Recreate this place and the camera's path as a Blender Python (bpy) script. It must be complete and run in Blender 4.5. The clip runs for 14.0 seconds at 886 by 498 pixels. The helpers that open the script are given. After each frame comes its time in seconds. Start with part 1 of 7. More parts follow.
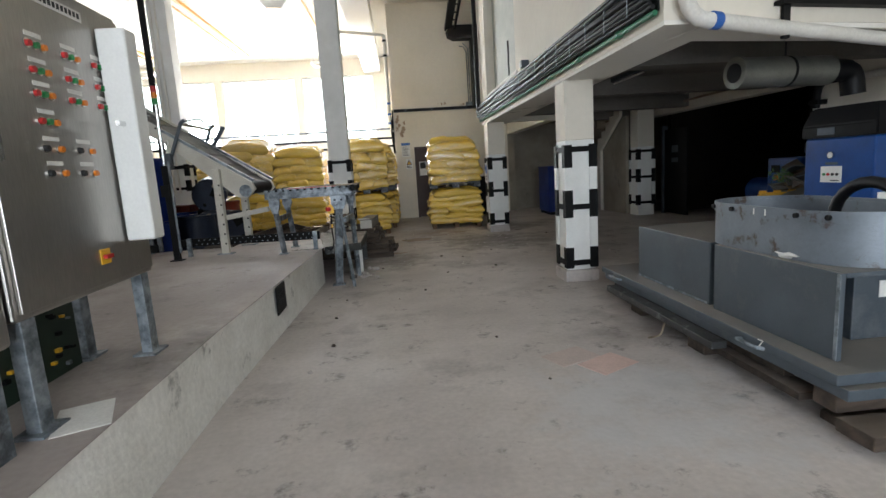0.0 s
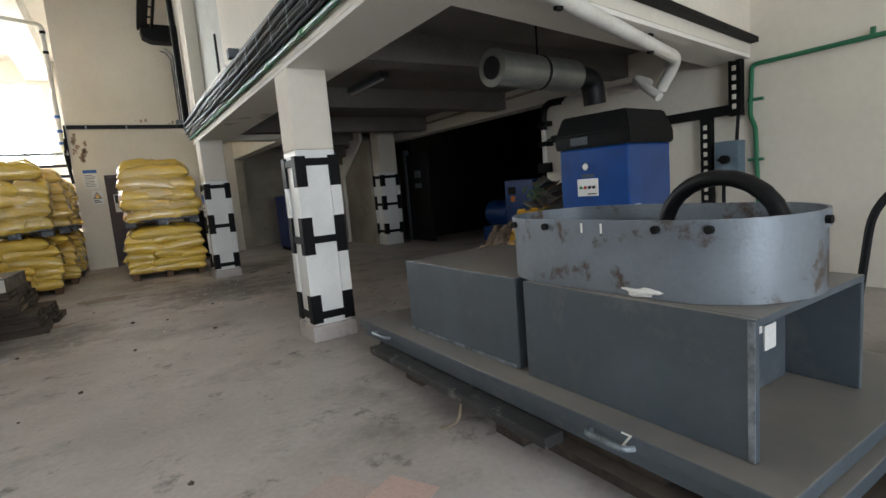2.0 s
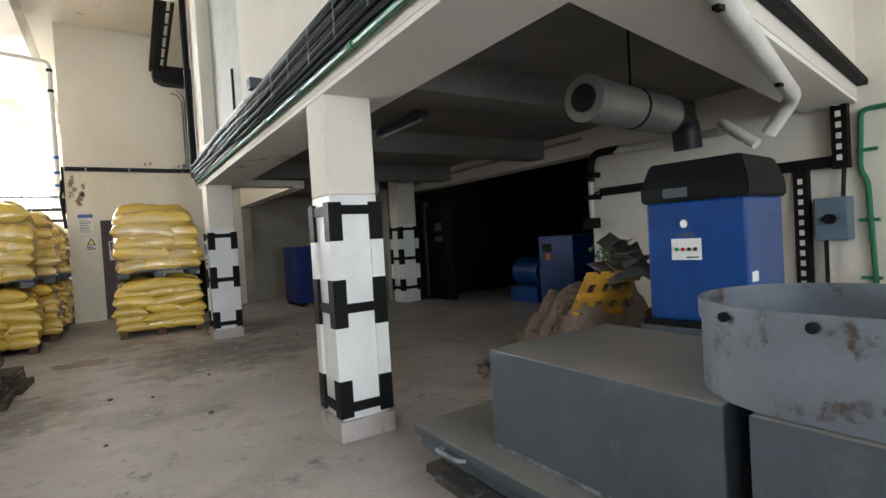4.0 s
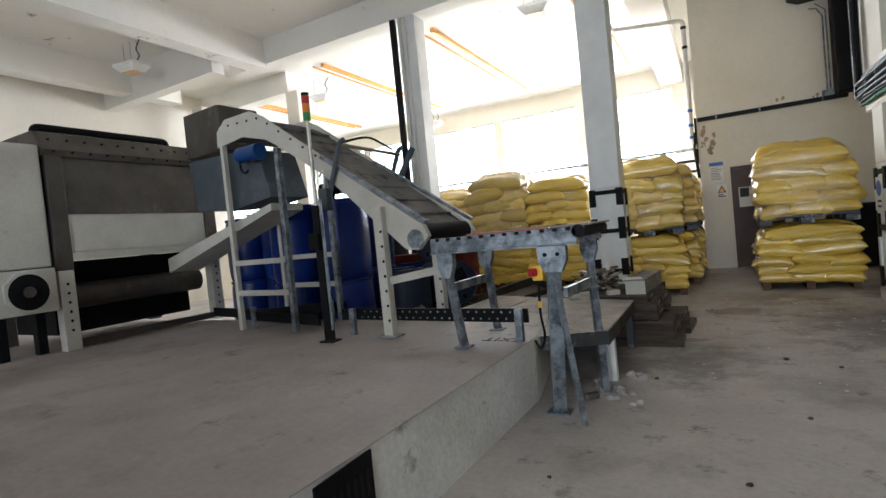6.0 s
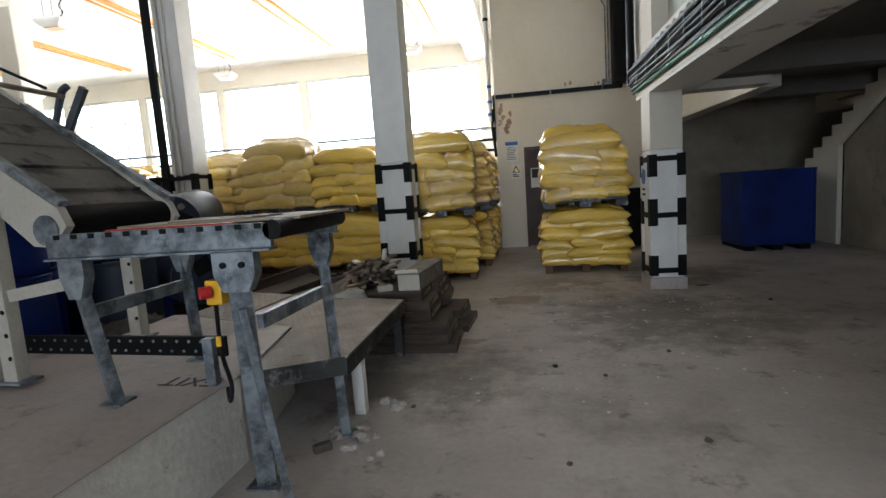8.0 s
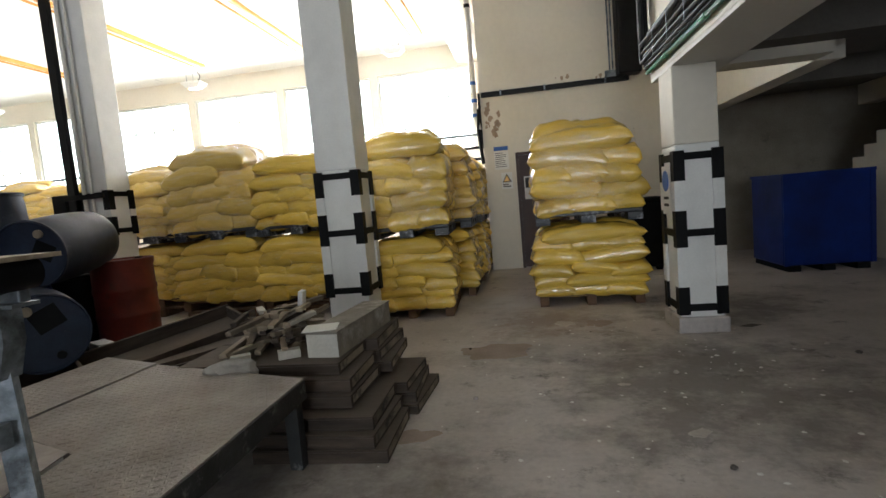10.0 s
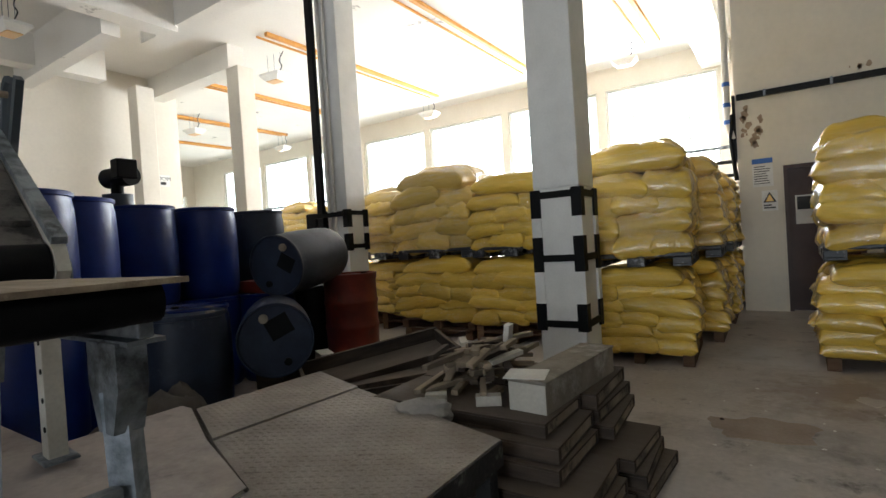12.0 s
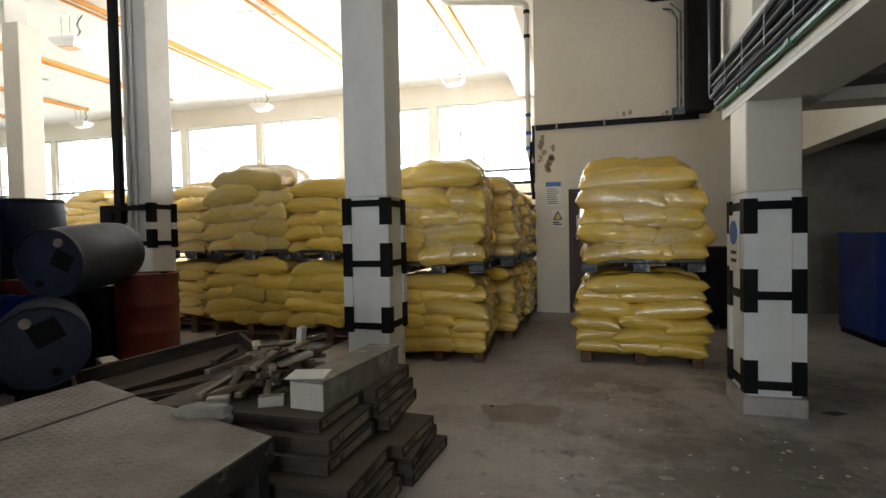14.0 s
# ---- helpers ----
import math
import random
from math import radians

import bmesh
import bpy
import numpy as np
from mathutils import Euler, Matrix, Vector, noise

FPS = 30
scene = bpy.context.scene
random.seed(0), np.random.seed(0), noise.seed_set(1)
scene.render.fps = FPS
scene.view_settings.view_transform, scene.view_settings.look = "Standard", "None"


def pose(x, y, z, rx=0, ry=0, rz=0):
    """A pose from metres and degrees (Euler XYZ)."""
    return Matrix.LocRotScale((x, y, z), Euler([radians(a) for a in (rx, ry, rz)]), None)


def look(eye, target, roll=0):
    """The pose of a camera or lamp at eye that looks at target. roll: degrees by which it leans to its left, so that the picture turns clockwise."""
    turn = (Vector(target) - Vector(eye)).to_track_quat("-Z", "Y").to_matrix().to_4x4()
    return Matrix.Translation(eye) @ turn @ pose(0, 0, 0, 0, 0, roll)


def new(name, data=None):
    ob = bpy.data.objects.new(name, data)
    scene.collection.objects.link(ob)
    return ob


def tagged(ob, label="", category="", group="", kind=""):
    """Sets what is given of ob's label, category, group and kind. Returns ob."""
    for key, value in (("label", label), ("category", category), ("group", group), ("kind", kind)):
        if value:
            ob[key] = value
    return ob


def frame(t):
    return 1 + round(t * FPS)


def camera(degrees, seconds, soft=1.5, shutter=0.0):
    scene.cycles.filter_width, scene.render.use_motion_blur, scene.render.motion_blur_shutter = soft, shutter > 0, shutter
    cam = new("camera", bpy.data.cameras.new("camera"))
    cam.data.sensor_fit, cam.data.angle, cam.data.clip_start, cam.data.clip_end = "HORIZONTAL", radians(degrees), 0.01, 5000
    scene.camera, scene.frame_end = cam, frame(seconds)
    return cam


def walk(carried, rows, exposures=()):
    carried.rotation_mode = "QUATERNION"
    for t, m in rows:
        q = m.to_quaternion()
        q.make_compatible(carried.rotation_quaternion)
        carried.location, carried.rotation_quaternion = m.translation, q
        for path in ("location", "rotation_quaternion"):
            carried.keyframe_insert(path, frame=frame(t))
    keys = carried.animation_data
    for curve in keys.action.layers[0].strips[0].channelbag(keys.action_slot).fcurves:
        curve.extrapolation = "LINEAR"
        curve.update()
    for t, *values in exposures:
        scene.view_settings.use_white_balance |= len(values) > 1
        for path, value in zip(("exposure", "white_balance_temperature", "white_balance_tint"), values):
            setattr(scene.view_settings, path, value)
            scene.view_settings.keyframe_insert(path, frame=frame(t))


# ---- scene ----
cam = camera(82.5, 14.0)
PATH = [
    (0, (0.152, 0.445, 1.377), (0.302, 2.414, 1.064), -3.6),
    (0.5, (0.263, 0.836, 1.368), (0.608, 2.790, 1.114), -2.5),
    (1, (0.355, 1.239, 1.295), (1.004, 3.114, 1.041), -3.5),
    (1.5, (0.502, 1.555, 1.237), (1.416, 3.310, 0.946), -5.0),
    (2, (0.720, 1.915, 1.226), (1.787, 3.588, 0.974), -4.8),
    (2.2, (0.747, 2.022, 1.233), (1.912, 3.629, 0.987), -3.7),
    (4.3, (0.835, 2.952, 1.297), (1.872, 4.662, 1.299), -2.6),
    (4.5, (0.659, 2.928, 1.304), (1.631, 4.676, 1.337), -2.1),
    (5, (0.509, 3.224, 1.270), (1.008, 5.160, 1.301), -2.4),
    (5.5, (0.497, 3.460, 1.319), (0.138, 5.427, 1.363), -2.2),
    (6, (0.301, 3.553, 1.286), (-0.652, 5.311, 1.223), -5.6),
    (6.5, (0.173, 3.644, 1.267), (-0.922, 5.315, 1.162), -5.0),
    (7, (0.273, 4.009, 1.319), (-0.589, 5.809, 1.185), -3.3),
    (7.5, (0.473, 4.434, 1.319), (-0.099, 6.340, 1.119), -3.8),
    (8, (0.540, 4.772, 1.336), (0.225, 6.732, 1.097), -3.9),
    (8.2, (0.555, 4.950, 1.349), (0.338, 6.928, 1.145), -4.4),
    (10.3, (0.824, 6.510, 1.296), (0.426, 8.462, 1.122), -5.4),
    (10.5, (0.867, 6.615, 1.304), (0.336, 8.537, 1.149), -4.5),
    (11, (0.813, 6.803, 1.285), (0.041, 8.642, 1.140), -6.1),
    (11.5, (0.660, 6.903, 1.285), (-0.239, 8.687, 1.186), -5.9),
    (12, (0.553, 6.872, 1.298), (-0.556, 8.537, 1.265), -3.6),
    (12.5, (0.509, 6.832, 1.294), (-0.698, 8.427, 1.296), 1.2),
    (13, (0.552, 6.866, 1.294), (-0.518, 8.556, 1.308), 1.1),
    (13.5, (0.706, 6.870, 1.306), (-0.081, 8.708, 1.312), 0.8),
    (14, (0.893, 6.797, 1.333), (0.352, 8.721, 1.278), -1.1),
]
walk(cam, [(t, look(eye, target, roll)) for t, eye, target, roll in PATH],
     [(0.0, -0.20, 6150, 10), (1.5, -0.20, 6250, 10), (2.2, -0.05, 6250, 10), (4.3, 0.35, 6200, 10), (5.0, 0.45, 6200, 10), (5.5, 0.25, 6150, 10), (6.0, -0.15, 5950, 10),
      (7.0, -0.36, 5900, 10), (8.2, -0.25, 5950, 10), (10.3, -0.15, 6200, 10), (11.0, -0.2, 6250, 10), (12.5, -0.46, 6200, 10), (14.0, -0.44, 6300, 10)])


# ---- world, sun, exposure ----
scene.view_settings.exposure = 0.0
world = bpy.data.worlds.new("world")
world.use_nodes = True
scene.world = world
wn = world.node_tree.nodes
wl = world.node_tree.links
sky = wn.new("ShaderNodeTexSky")
sky.sky_type = "NISHITA"
sky.sun_disc = False
sky.sun_elevation = radians(42)
sky.sun_rotation = radians(20)
wl.new(sky.outputs[0], wn["Background"].inputs[0])
wn["Background"].inputs[1].default_value = 0.15

sun = new("sun", bpy.data.lights.new("sun", "SUN"))
sun.data.energy, sun.data.angle, sun.data.color = 3.5, radians(0.5), (1.0, 0.94, 0.84)
sun.matrix_world = look((-6, 40, 32), (-6, 10, 0))


def window_lamp(eye, target, w, h, watts, color=(0.98, 0.985, 1.0)):
    """An area lamp in an opening, standing in for the sky's light."""
    ob = new("window_light", bpy.data.lights.new("window_light", "AREA"))
    ob.data.shape, ob.data.size, ob.data.size_y = "RECTANGLE", w, h
    ob.data.energy, ob.data.color = watts, color
    ob.matrix_world = look(eye, target)
    return ob


NORTH_WINDOWS = [-2.05 - 3.15 * i for i in range(7)]
for wx in NORTH_WINDOWS:
    window_lamp((wx, 21.95, 4.1), (wx, 12, 1.0), 2.7, 2.5, 680 if wx > -9 else 60)
window_lamp((0.3, -5.9, 1.9), (0.3, 4, 0.9), 4.6, 3.2, 570, (0.90, 0.96, 1.0))
window_lamp((-8.5, -5.9, 3.9), (-8.5, 6, 2.0), 6.0, 2.0, 130, (0.95, 0.98, 1.0))


# ---- materials ----
def noise_mat(name, base, other, rough=0.7, metal=0.0, scale=4.0, fine=60.0, bump=0.15, contrast=(0.35, 0.7), third=None, third_scale=1.2,
              third_span=(0.55, 0.7), rough_var=0.12, coat=0.0, per_object=0.0, stretch=(1, 1, 1), speck=None, dust=None, spec=0.5, stain=None, coat_rough=0.12, grain_amp=0.18, crinkle=False):
    """Principled surface: two colours mixed by large noise, grain by fine noise, an optional third colour in patches."""
    m = bpy.data.materials.new(name)
    m.use_nodes = True
    n, l = m.node_tree.nodes, m.node_tree.links
    b = n["Principled BSDF"]
    tc = n.new("ShaderNodeTexCoord")
    mp = n.new("ShaderNodeMapping")
    mp.inputs["Scale"].default_value = stretch
    l.new(tc.outputs["Object"], mp.inputs[0])
    src = mp.outputs[0]
    big = n.new("ShaderNodeTexNoise")
    big.inputs["Scale"].default_value, big.inputs["Detail"].default_value, big.inputs["Roughness"].default_value = scale, 6, 0.62
    l.new(src, big.inputs["Vector"])
    ramp = n.new("ShaderNodeMapRange")
    ramp.inputs[1].default_value, ramp.inputs[2].default_value = contrast
    l.new(big.outputs[0], ramp.inputs[0])
    mix = n.new("ShaderNodeMix")
    mix.data_type = "RGBA"
    mix.inputs[6].default_value, mix.inputs[7].default_value = (*base, 1), (*other, 1)
    l.new(ramp.outputs[0], mix.inputs[0])
    col = mix.outputs[2]
    if third:
        pt = n.new("ShaderNodeTexNoise")
        pt.inputs["Scale"].default_value, pt.inputs["Detail"].default_value, pt.inputs["Roughness"].default_value = third_scale, 8, 0.7
        l.new(src, pt.inputs["Vector"])
        pr = n.new("ShaderNodeMapRange")
        pr.inputs[1].default_value, pr.inputs[2].default_value = third_span
        l.new(pt.outputs[0], pr.inputs[0])
        mx = n.new("ShaderNodeMix")
        mx.data_type = "RGBA"
        mx.inputs[7].default_value = (*third, 1)
        l.new(pr.outputs[0], mx.inputs[0])
        l.new(col, mx.inputs[6])
        col = mx.outputs[2]
    if speck:
        sn = n.new("ShaderNodeTexNoise")
        sn.inputs["Scale"].default_value, sn.inputs["Detail"].default_value, sn.inputs["Roughness"].default_value = speck[1], 9, 0.75
        l.new(src, sn.inputs["Vector"])
        sr = n.new("ShaderNodeMapRange")
        sr.inputs[1].default_value, sr.inputs[2].default_value = speck[2]
        l.new(sn.outputs[0], sr.inputs[0])
        sx = n.new("ShaderNodeMix")
        sx.data_type = "RGBA"
        sx.inputs[7].default_value = (*speck[0], 1)
        l.new(sr.outputs[0], sx.inputs[0])
        l.new(col, sx.inputs[6])
        col = sx.outputs[2]
    grain = n.new("ShaderNodeTexNoise")
    grain.inputs["Scale"].default_value, grain.inputs["Detail"].default_value = fine, 4
    l.new(src, grain.inputs["Vector"])
    gr = n.new("ShaderNodeMapRange")
    gr.inputs[3].default_value, gr.inputs[4].default_value = 1 - grain_amp, 1 + grain_amp
    l.new(grain.outputs[0], gr.inputs[0])
    hs = n.new("ShaderNodeHueSaturation")
    l.new(gr.outputs[0], hs.inputs["Value"])
    l.new(col, hs.inputs["Color"])
    col = hs.outputs[0]
    if per_object:
        oi = n.new("ShaderNodeObjectInfo")
        orr = n.new("ShaderNodeMapRange")
        orr.inputs[3].default_value, orr.inputs[4].default_value = 1 - per_object, 1 + per_object
        l.new(oi.outputs["Random"], orr.inputs[0])
        h2 = n.new("ShaderNodeHueSaturation")
        l.new(orr.outputs[0], h2.inputs["Value"])
        l.new(col, h2.inputs["Color"])
        col = h2.outputs[0]
    if dust:
        ge = n.new("ShaderNodeNewGeometry")
        sp = n.new("ShaderNodeSeparateXYZ")
        l.new(ge.outputs["Normal"], sp.inputs[0])
        dr = n.new("ShaderNodeMapRange")
        dr.inputs[1].default_value, dr.inputs[2].default_value = 0.75, 1.0
        l.new(sp.outputs[2], dr.inputs[0])
        dn = n.new("ShaderNodeMapRange")
        dn.inputs[1].default_value, dn.inputs[2].default_value, dn.inputs[3].default_value, dn.inputs[4].default_value = 0.3, 0.7, 0.45, 1.0
        l.new(big.outputs[0], dn.inputs[0])
        dm = n.new("ShaderNodeMath")
        dm.operation = "MULTIPLY"
        l.new(dr.outputs[0], dm.inputs[0])
        l.new(dn.outputs[0], dm.inputs[1])
        dx = n.new("ShaderNodeMix")
        dx.data_type = "RGBA"
        dx.inputs[7].default_value = (*dust, 1)
        l.new(dm.outputs[0], dx.inputs[0])
        l.new(col, dx.inputs[6])
        col = dx.outputs[2]
    if stain:
        for where, reach, shade in stain:
            vd = n.new("ShaderNodeVectorMath")
            vd.operation = "DISTANCE"
            vd.inputs[1].default_value = where
            l.new(tc.outputs["Object"], vd.inputs[0])
            fade = n.new("ShaderNodeMapRange")
            fade.inputs[1].default_value, fade.inputs[2].default_value, fade.inputs[3].default_value, fade.inputs[4].default_value = reach * 0.3, reach, 0.34, 0.0
            l.new(vd.outputs["Value"], fade.inputs[0])
            sn2 = n.new("ShaderNodeTexNoise")
            sn2.inputs["Scale"].default_value, sn2.inputs["Detail"].default_value, sn2.inputs["Roughness"].default_value = 2.3, 9, 0.72
            l.new(src, sn2.inputs["Vector"])
            sm = n.new("ShaderNodeMath")
            l.new(sn2.outputs[0], sm.inputs[0])
            l.new(fade.outputs[0], sm.inputs[1])
            st = n.new("ShaderNodeMapRange")
            st.inputs[1].default_value, st.inputs[2].default_value, st.inputs[4].default_value = 0.66, 0.86, 0.6
            l.new(sm.outputs[0], st.inputs[0])
            ss = n.new("ShaderNodeMix")
            ss.data_type = "RGBA"
            ss.inputs[7].default_value = (*shade, 1)
            l.new(st.outputs[0], ss.inputs[0])
            l.new(col, ss.inputs[6])
            col = ss.outputs[2]
    l.new(col, b.inputs["Base Color"])
    b.inputs["Specular IOR Level"].default_value = spec
    b.inputs["Coat Roughness"].default_value = coat_rough
    rr = n.new("ShaderNodeMapRange")
    rr.inputs[3].default_value, rr.inputs[4].default_value = max(0.03, rough - rough_var), min(1, rough + rough_var)
    l.new(big.outputs[0], rr.inputs[0])
    l.new(rr.outputs[0], b.inputs["Roughness"])
    b.inputs["Metallic"].default_value = metal
    b.inputs["Coat Weight"].default_value = coat
    if crinkle:
        cn = n.new("ShaderNodeTexNoise")
        cn.inputs["Scale"].default_value, cn.inputs["Detail"].default_value, cn.inputs["Distortion"].default_value = 10, 4, 1.5
        l.new(tc.outputs["Object"], cn.inputs["Vector"])
        cb_ = n.new("ShaderNodeBump")
        cb_.inputs["Strength"].default_value, cb_.inputs["Distance"].default_value = 0.35, 0.02
        l.new(cn.outputs[0], cb_.inputs["Height"])
        l.new(cb_.outputs[0], b.inputs["Coat Normal"])
    if bump:
        bp = n.new("ShaderNodeBump")
        bp.inputs["Strength"].default_value, bp.inputs["Distance"].default_value = bump, 0.02
        add = n.new("ShaderNodeMath")
        add.operation = "ADD"
        l.new(grain.outputs[0], add.inputs[0])
        l.new(big.outputs[0], add.inputs[1])
        l.new(add.outputs[0], bp.inputs["Height"])
        l.new(bp.outputs[0], b.inputs["Normal"])
    return m


CONCRETE = noise_mat("concrete_floor", (0.50, 0.455, 0.43), (0.36, 0.325, 0.305), 0.6, scale=0.55, fine=28, bump=0.1, contrast=(0.38, 0.62), third=(0.17, 0.15, 0.135), third_scale=0.75, third_span=(0.52, 0.76), rough_var=0.22, speck=((0.10, 0.088, 0.08), 3.2, (0.57, 0.70)))
FLOOR = noise_mat("hall_floor", (0.57, 0.52, 0.49), (0.42, 0.38, 0.355), 0.6, scale=0.55, fine=28, bump=0.12, contrast=(0.38, 0.62), third=(0.17, 0.15, 0.135), third_scale=0.75, third_span=(0.52, 0.76), rough_var=0.22, speck=((0.10, 0.088, 0.08), 3.2, (0.57, 0.70)),
                  stain=(((1.9, 9.7, 0), 1.9, (0.07, 0.06, 0.052)), ((0.9, 11.4, 0), 1.0, (0.20, 0.13, 0.085)), ((-0.2, 8.2, 0), 1.3, (0.10, 0.085, 0.07)), ((2.6, 11.8, 0), 1.3, (0.07, 0.06, 0.05)), ((1.5, 3.0, 0), 1.2, (0.55, 0.55, 0.56)), ((0.35, 12.6, 0), 0.9, (0.60, 0.60, 0.60))))
PLATFORM = noise_mat("platform_concrete", (0.42, 0.37, 0.345), (0.31, 0.27, 0.25), 0.65, scale=0.6, fine=28, bump=0.1, contrast=(0.38, 0.62), third=(0.15, 0.13, 0.115), third_scale=0.8, third_span=(0.54, 0.76), rough_var=0.2, speck=((0.10, 0.088, 0.08), 3.2, (0.60, 0.72)))
LEDGE = noise_mat("ledge_paint", (0.82, 0.81, 0.77), (0.66, 0.64, 0.59), 0.75, scale=2.5, fine=30, bump=0.3, third=(0.17, 0.165, 0.145), third_scale=3.2, third_span=(0.60, 0.72), speck=((0.10, 0.10, 0.09), 7.0, (0.64, 0.70)))
CREAM = noise_mat("cream_wall", (0.74, 0.69, 0.60), (0.66, 0.61, 0.52), 0.85, scale=0.6, fine=14, bump=0.015, grain_amp=0.06, third=(0.45, 0.38, 0.29), third_scale=1.1, third_span=(0.68, 0.82))
# Stains on a base colour darkened to carry the mezzanine's shade.
STAINED_SHADED = noise_mat("stained_shaded_wall", (0.36, 0.32, 0.255), (0.23, 0.20, 0.16), 0.85, scale=1.2, fine=40, bump=0.25, third=(0.16, 0.14, 0.12), third_scale=1.8, third_span=(0.6, 0.74))
CEIL = noise_mat("ceiling_paint", (0.80, 0.77, 0.71), (0.74, 0.71, 0.65), 0.9, scale=0.5, fine=25, bump=0.02, grain_amp=0.06, third=(0.30, 0.28, 0.25), third_scale=1.1, third_span=(0.635, 0.69))
# Grey concrete, its colour lowered to hold the shade below the mezzanine.
SOFFIT_SHADED = noise_mat("soffit_shaded_concrete", (0.19, 0.176, 0.158), (0.13, 0.12, 0.107), 0.9, scale=0.8, fine=30, bump=0.1)
WHITE = noise_mat("white_paint", (0.80, 0.80, 0.78), (0.70, 0.70, 0.68), 0.55, scale=3, fine=60, bump=0.015, grain_amp=0.08, third=(0.42, 0.40, 0.36), third_scale=4, third_span=(0.70, 0.80))
BLACK = noise_mat("black_paint", (0.004, 0.004, 0.0045), (0.009, 0.009, 0.009), 0.6, spec=0.15, scale=5, fine=80, bump=0.06, third=(0.09, 0.085, 0.08), third_scale=7, third_span=(0.70, 0.80))
RUBBER = noise_mat("black_cable", (0.004, 0.004, 0.005), (0.008, 0.008, 0.009), 0.5, spec=0.22, scale=8, fine=90, bump=0.05)
GREENP = noise_mat("green_pipe", (0.02, 0.13, 0.06), (0.03, 0.18, 0.09), 0.4, scale=5, fine=60, bump=0.03)
WHITEP = noise_mat("white_pipe", (0.72, 0.70, 0.66), (0.62, 0.59, 0.53), 0.4, scale=3, fine=50, bump=0.03)
GALV = noise_mat("galvanised_steel", (0.30, 0.335, 0.37), (0.10, 0.118, 0.135), 0.48, 0.4, scale=9, fine=40, bump=0.15, contrast=(0.40, 0.62), third=(0.05, 0.055, 0.06), third_scale=6, third_span=(0.53, 0.66))
STAINLESS = noise_mat("stainless_steel", (0.50, 0.48, 0.45), (0.40, 0.385, 0.36), 0.34, 1.0, scale=1.6, fine=140, bump=0.03, stretch=(1, 1, 0.12))
GREYP = noise_mat("grey_paint", (0.072, 0.090, 0.108), (0.047, 0.059, 0.071), 0.5, grain_amp=0.08, dust=(0.25, 0.225, 0.20), scale=2.2, fine=70, bump=0.06, third=(0.15, 0.16, 0.17), third_scale=2.2, third_span=(0.55, 0.78))
RUSTGREY = noise_mat("worn_grey_paint", (0.185, 0.212, 0.245), (0.12, 0.138, 0.162), 0.45, 0.2, scale=3, fine=70, bump=0.06, grain_amp=0.1, third=(0.07, 0.05, 0.038), third_scale=5.5, third_span=(0.555, 0.63))
BLUE = noise_mat("blue_enamel", (0.003, 0.055, 0.24), (0.002, 0.032, 0.15), 0.32, scale=2, fine=60, bump=0.03, coat=0.2)
BLUEPL = noise_mat("blue_plastic", (0.003, 0.022, 0.17), (0.002, 0.009, 0.075), 0.36, spec=0.35, scale=1.5, fine=60, bump=0.04, third=(0.06, 0.08, 0.16), third_scale=4, third_span=(0.68, 0.82), per_object=0.35)
GREYBLUE = noise_mat("faded_blue_plastic", (0.020, 0.030, 0.056), (0.011, 0.015, 0.030), 0.5, spec=0.35, scale=3, fine=60, bump=0.06, third=(0.09, 0.10, 0.12), third_scale=4, third_span=(0.62, 0.80))
REDD = noise_mat("red_drum_paint", (0.19, 0.022, 0.010), (0.10, 0.014, 0.008), 0.5, scale=4, fine=60, bump=0.1, third=(0.07, 0.03, 0.02), third_scale=6, third_span=(0.58, 0.7))
# The paler third colour paints the film's hazy sheen onto both sack materials.
YELLOW = noise_mat("yellow_bag", (0.76, 0.51, 0.07), (0.64, 0.405, 0.04), 0.42, scale=6, fine=11, bump=0.3, per_object=0.16, grain_amp=0.1, coat=1.0, coat_rough=0.09, crinkle=True, third=(0.79, 0.63, 0.28), third_scale=3.5, third_span=(0.52, 0.78), stretch=(1, 1.4, 5))
PALEBAG = noise_mat("pale_bag", (0.75, 0.52, 0.115), (0.64, 0.415, 0.07), 0.42, scale=6, fine=11, bump=0.3, per_object=0.16, grain_amp=0.1, coat=1.0, coat_rough=0.09, crinkle=True, third=(0.75, 0.60, 0.32), third_scale=3.5, third_span=(0.50, 0.74), stretch=(1, 1.4, 5))
WOOD = noise_mat("grey_timber", (0.070, 0.049, 0.035), (0.026, 0.019, 0.014), 0.85, dust=(0.145, 0.117, 0.094), scale=3, fine=50, bump=0.3, stretch=(1, 6, 6), per_object=0.25)
PALEWOOD = noise_mat("pale_timber", (0.31, 0.25, 0.18), (0.15, 0.115, 0.08), 0.75, scale=3, fine=50, bump=0.25, stretch=(1, 6, 6), per_object=0.3)
DARKSTEEL = noise_mat("scuffed_dark_steel", (0.05, 0.052, 0.052), (0.028, 0.028, 0.028), 0.5, 0.3, scale=5, fine=60, bump=0.15, third=(0.22, 0.22, 0.21), third_scale=9, third_span=(0.56, 0.68))
BROWN = noise_mat("brown_door", (0.055, 0.022, 0.015), (0.04, 0.017, 0.012), 0.5, scale=3, fine=50, bump=0.08)
BELT = noise_mat("conveyor_belt", (0.085, 0.08, 0.074), (0.15, 0.14, 0.13), 0.62, scale=4, fine=50, bump=0.2, third=(0.018, 0.018, 0.018), third_scale=5, third_span=(0.52, 0.62))
OFFWHITE = noise_mat("cream_machine_paint", (0.58, 0.56, 0.50), (0.46, 0.435, 0.385), 0.5, scale=2.5, fine=60, bump=0.06, third=(0.30, 0.25, 0.18), third_scale=4, third_span=(0.64, 0.76))
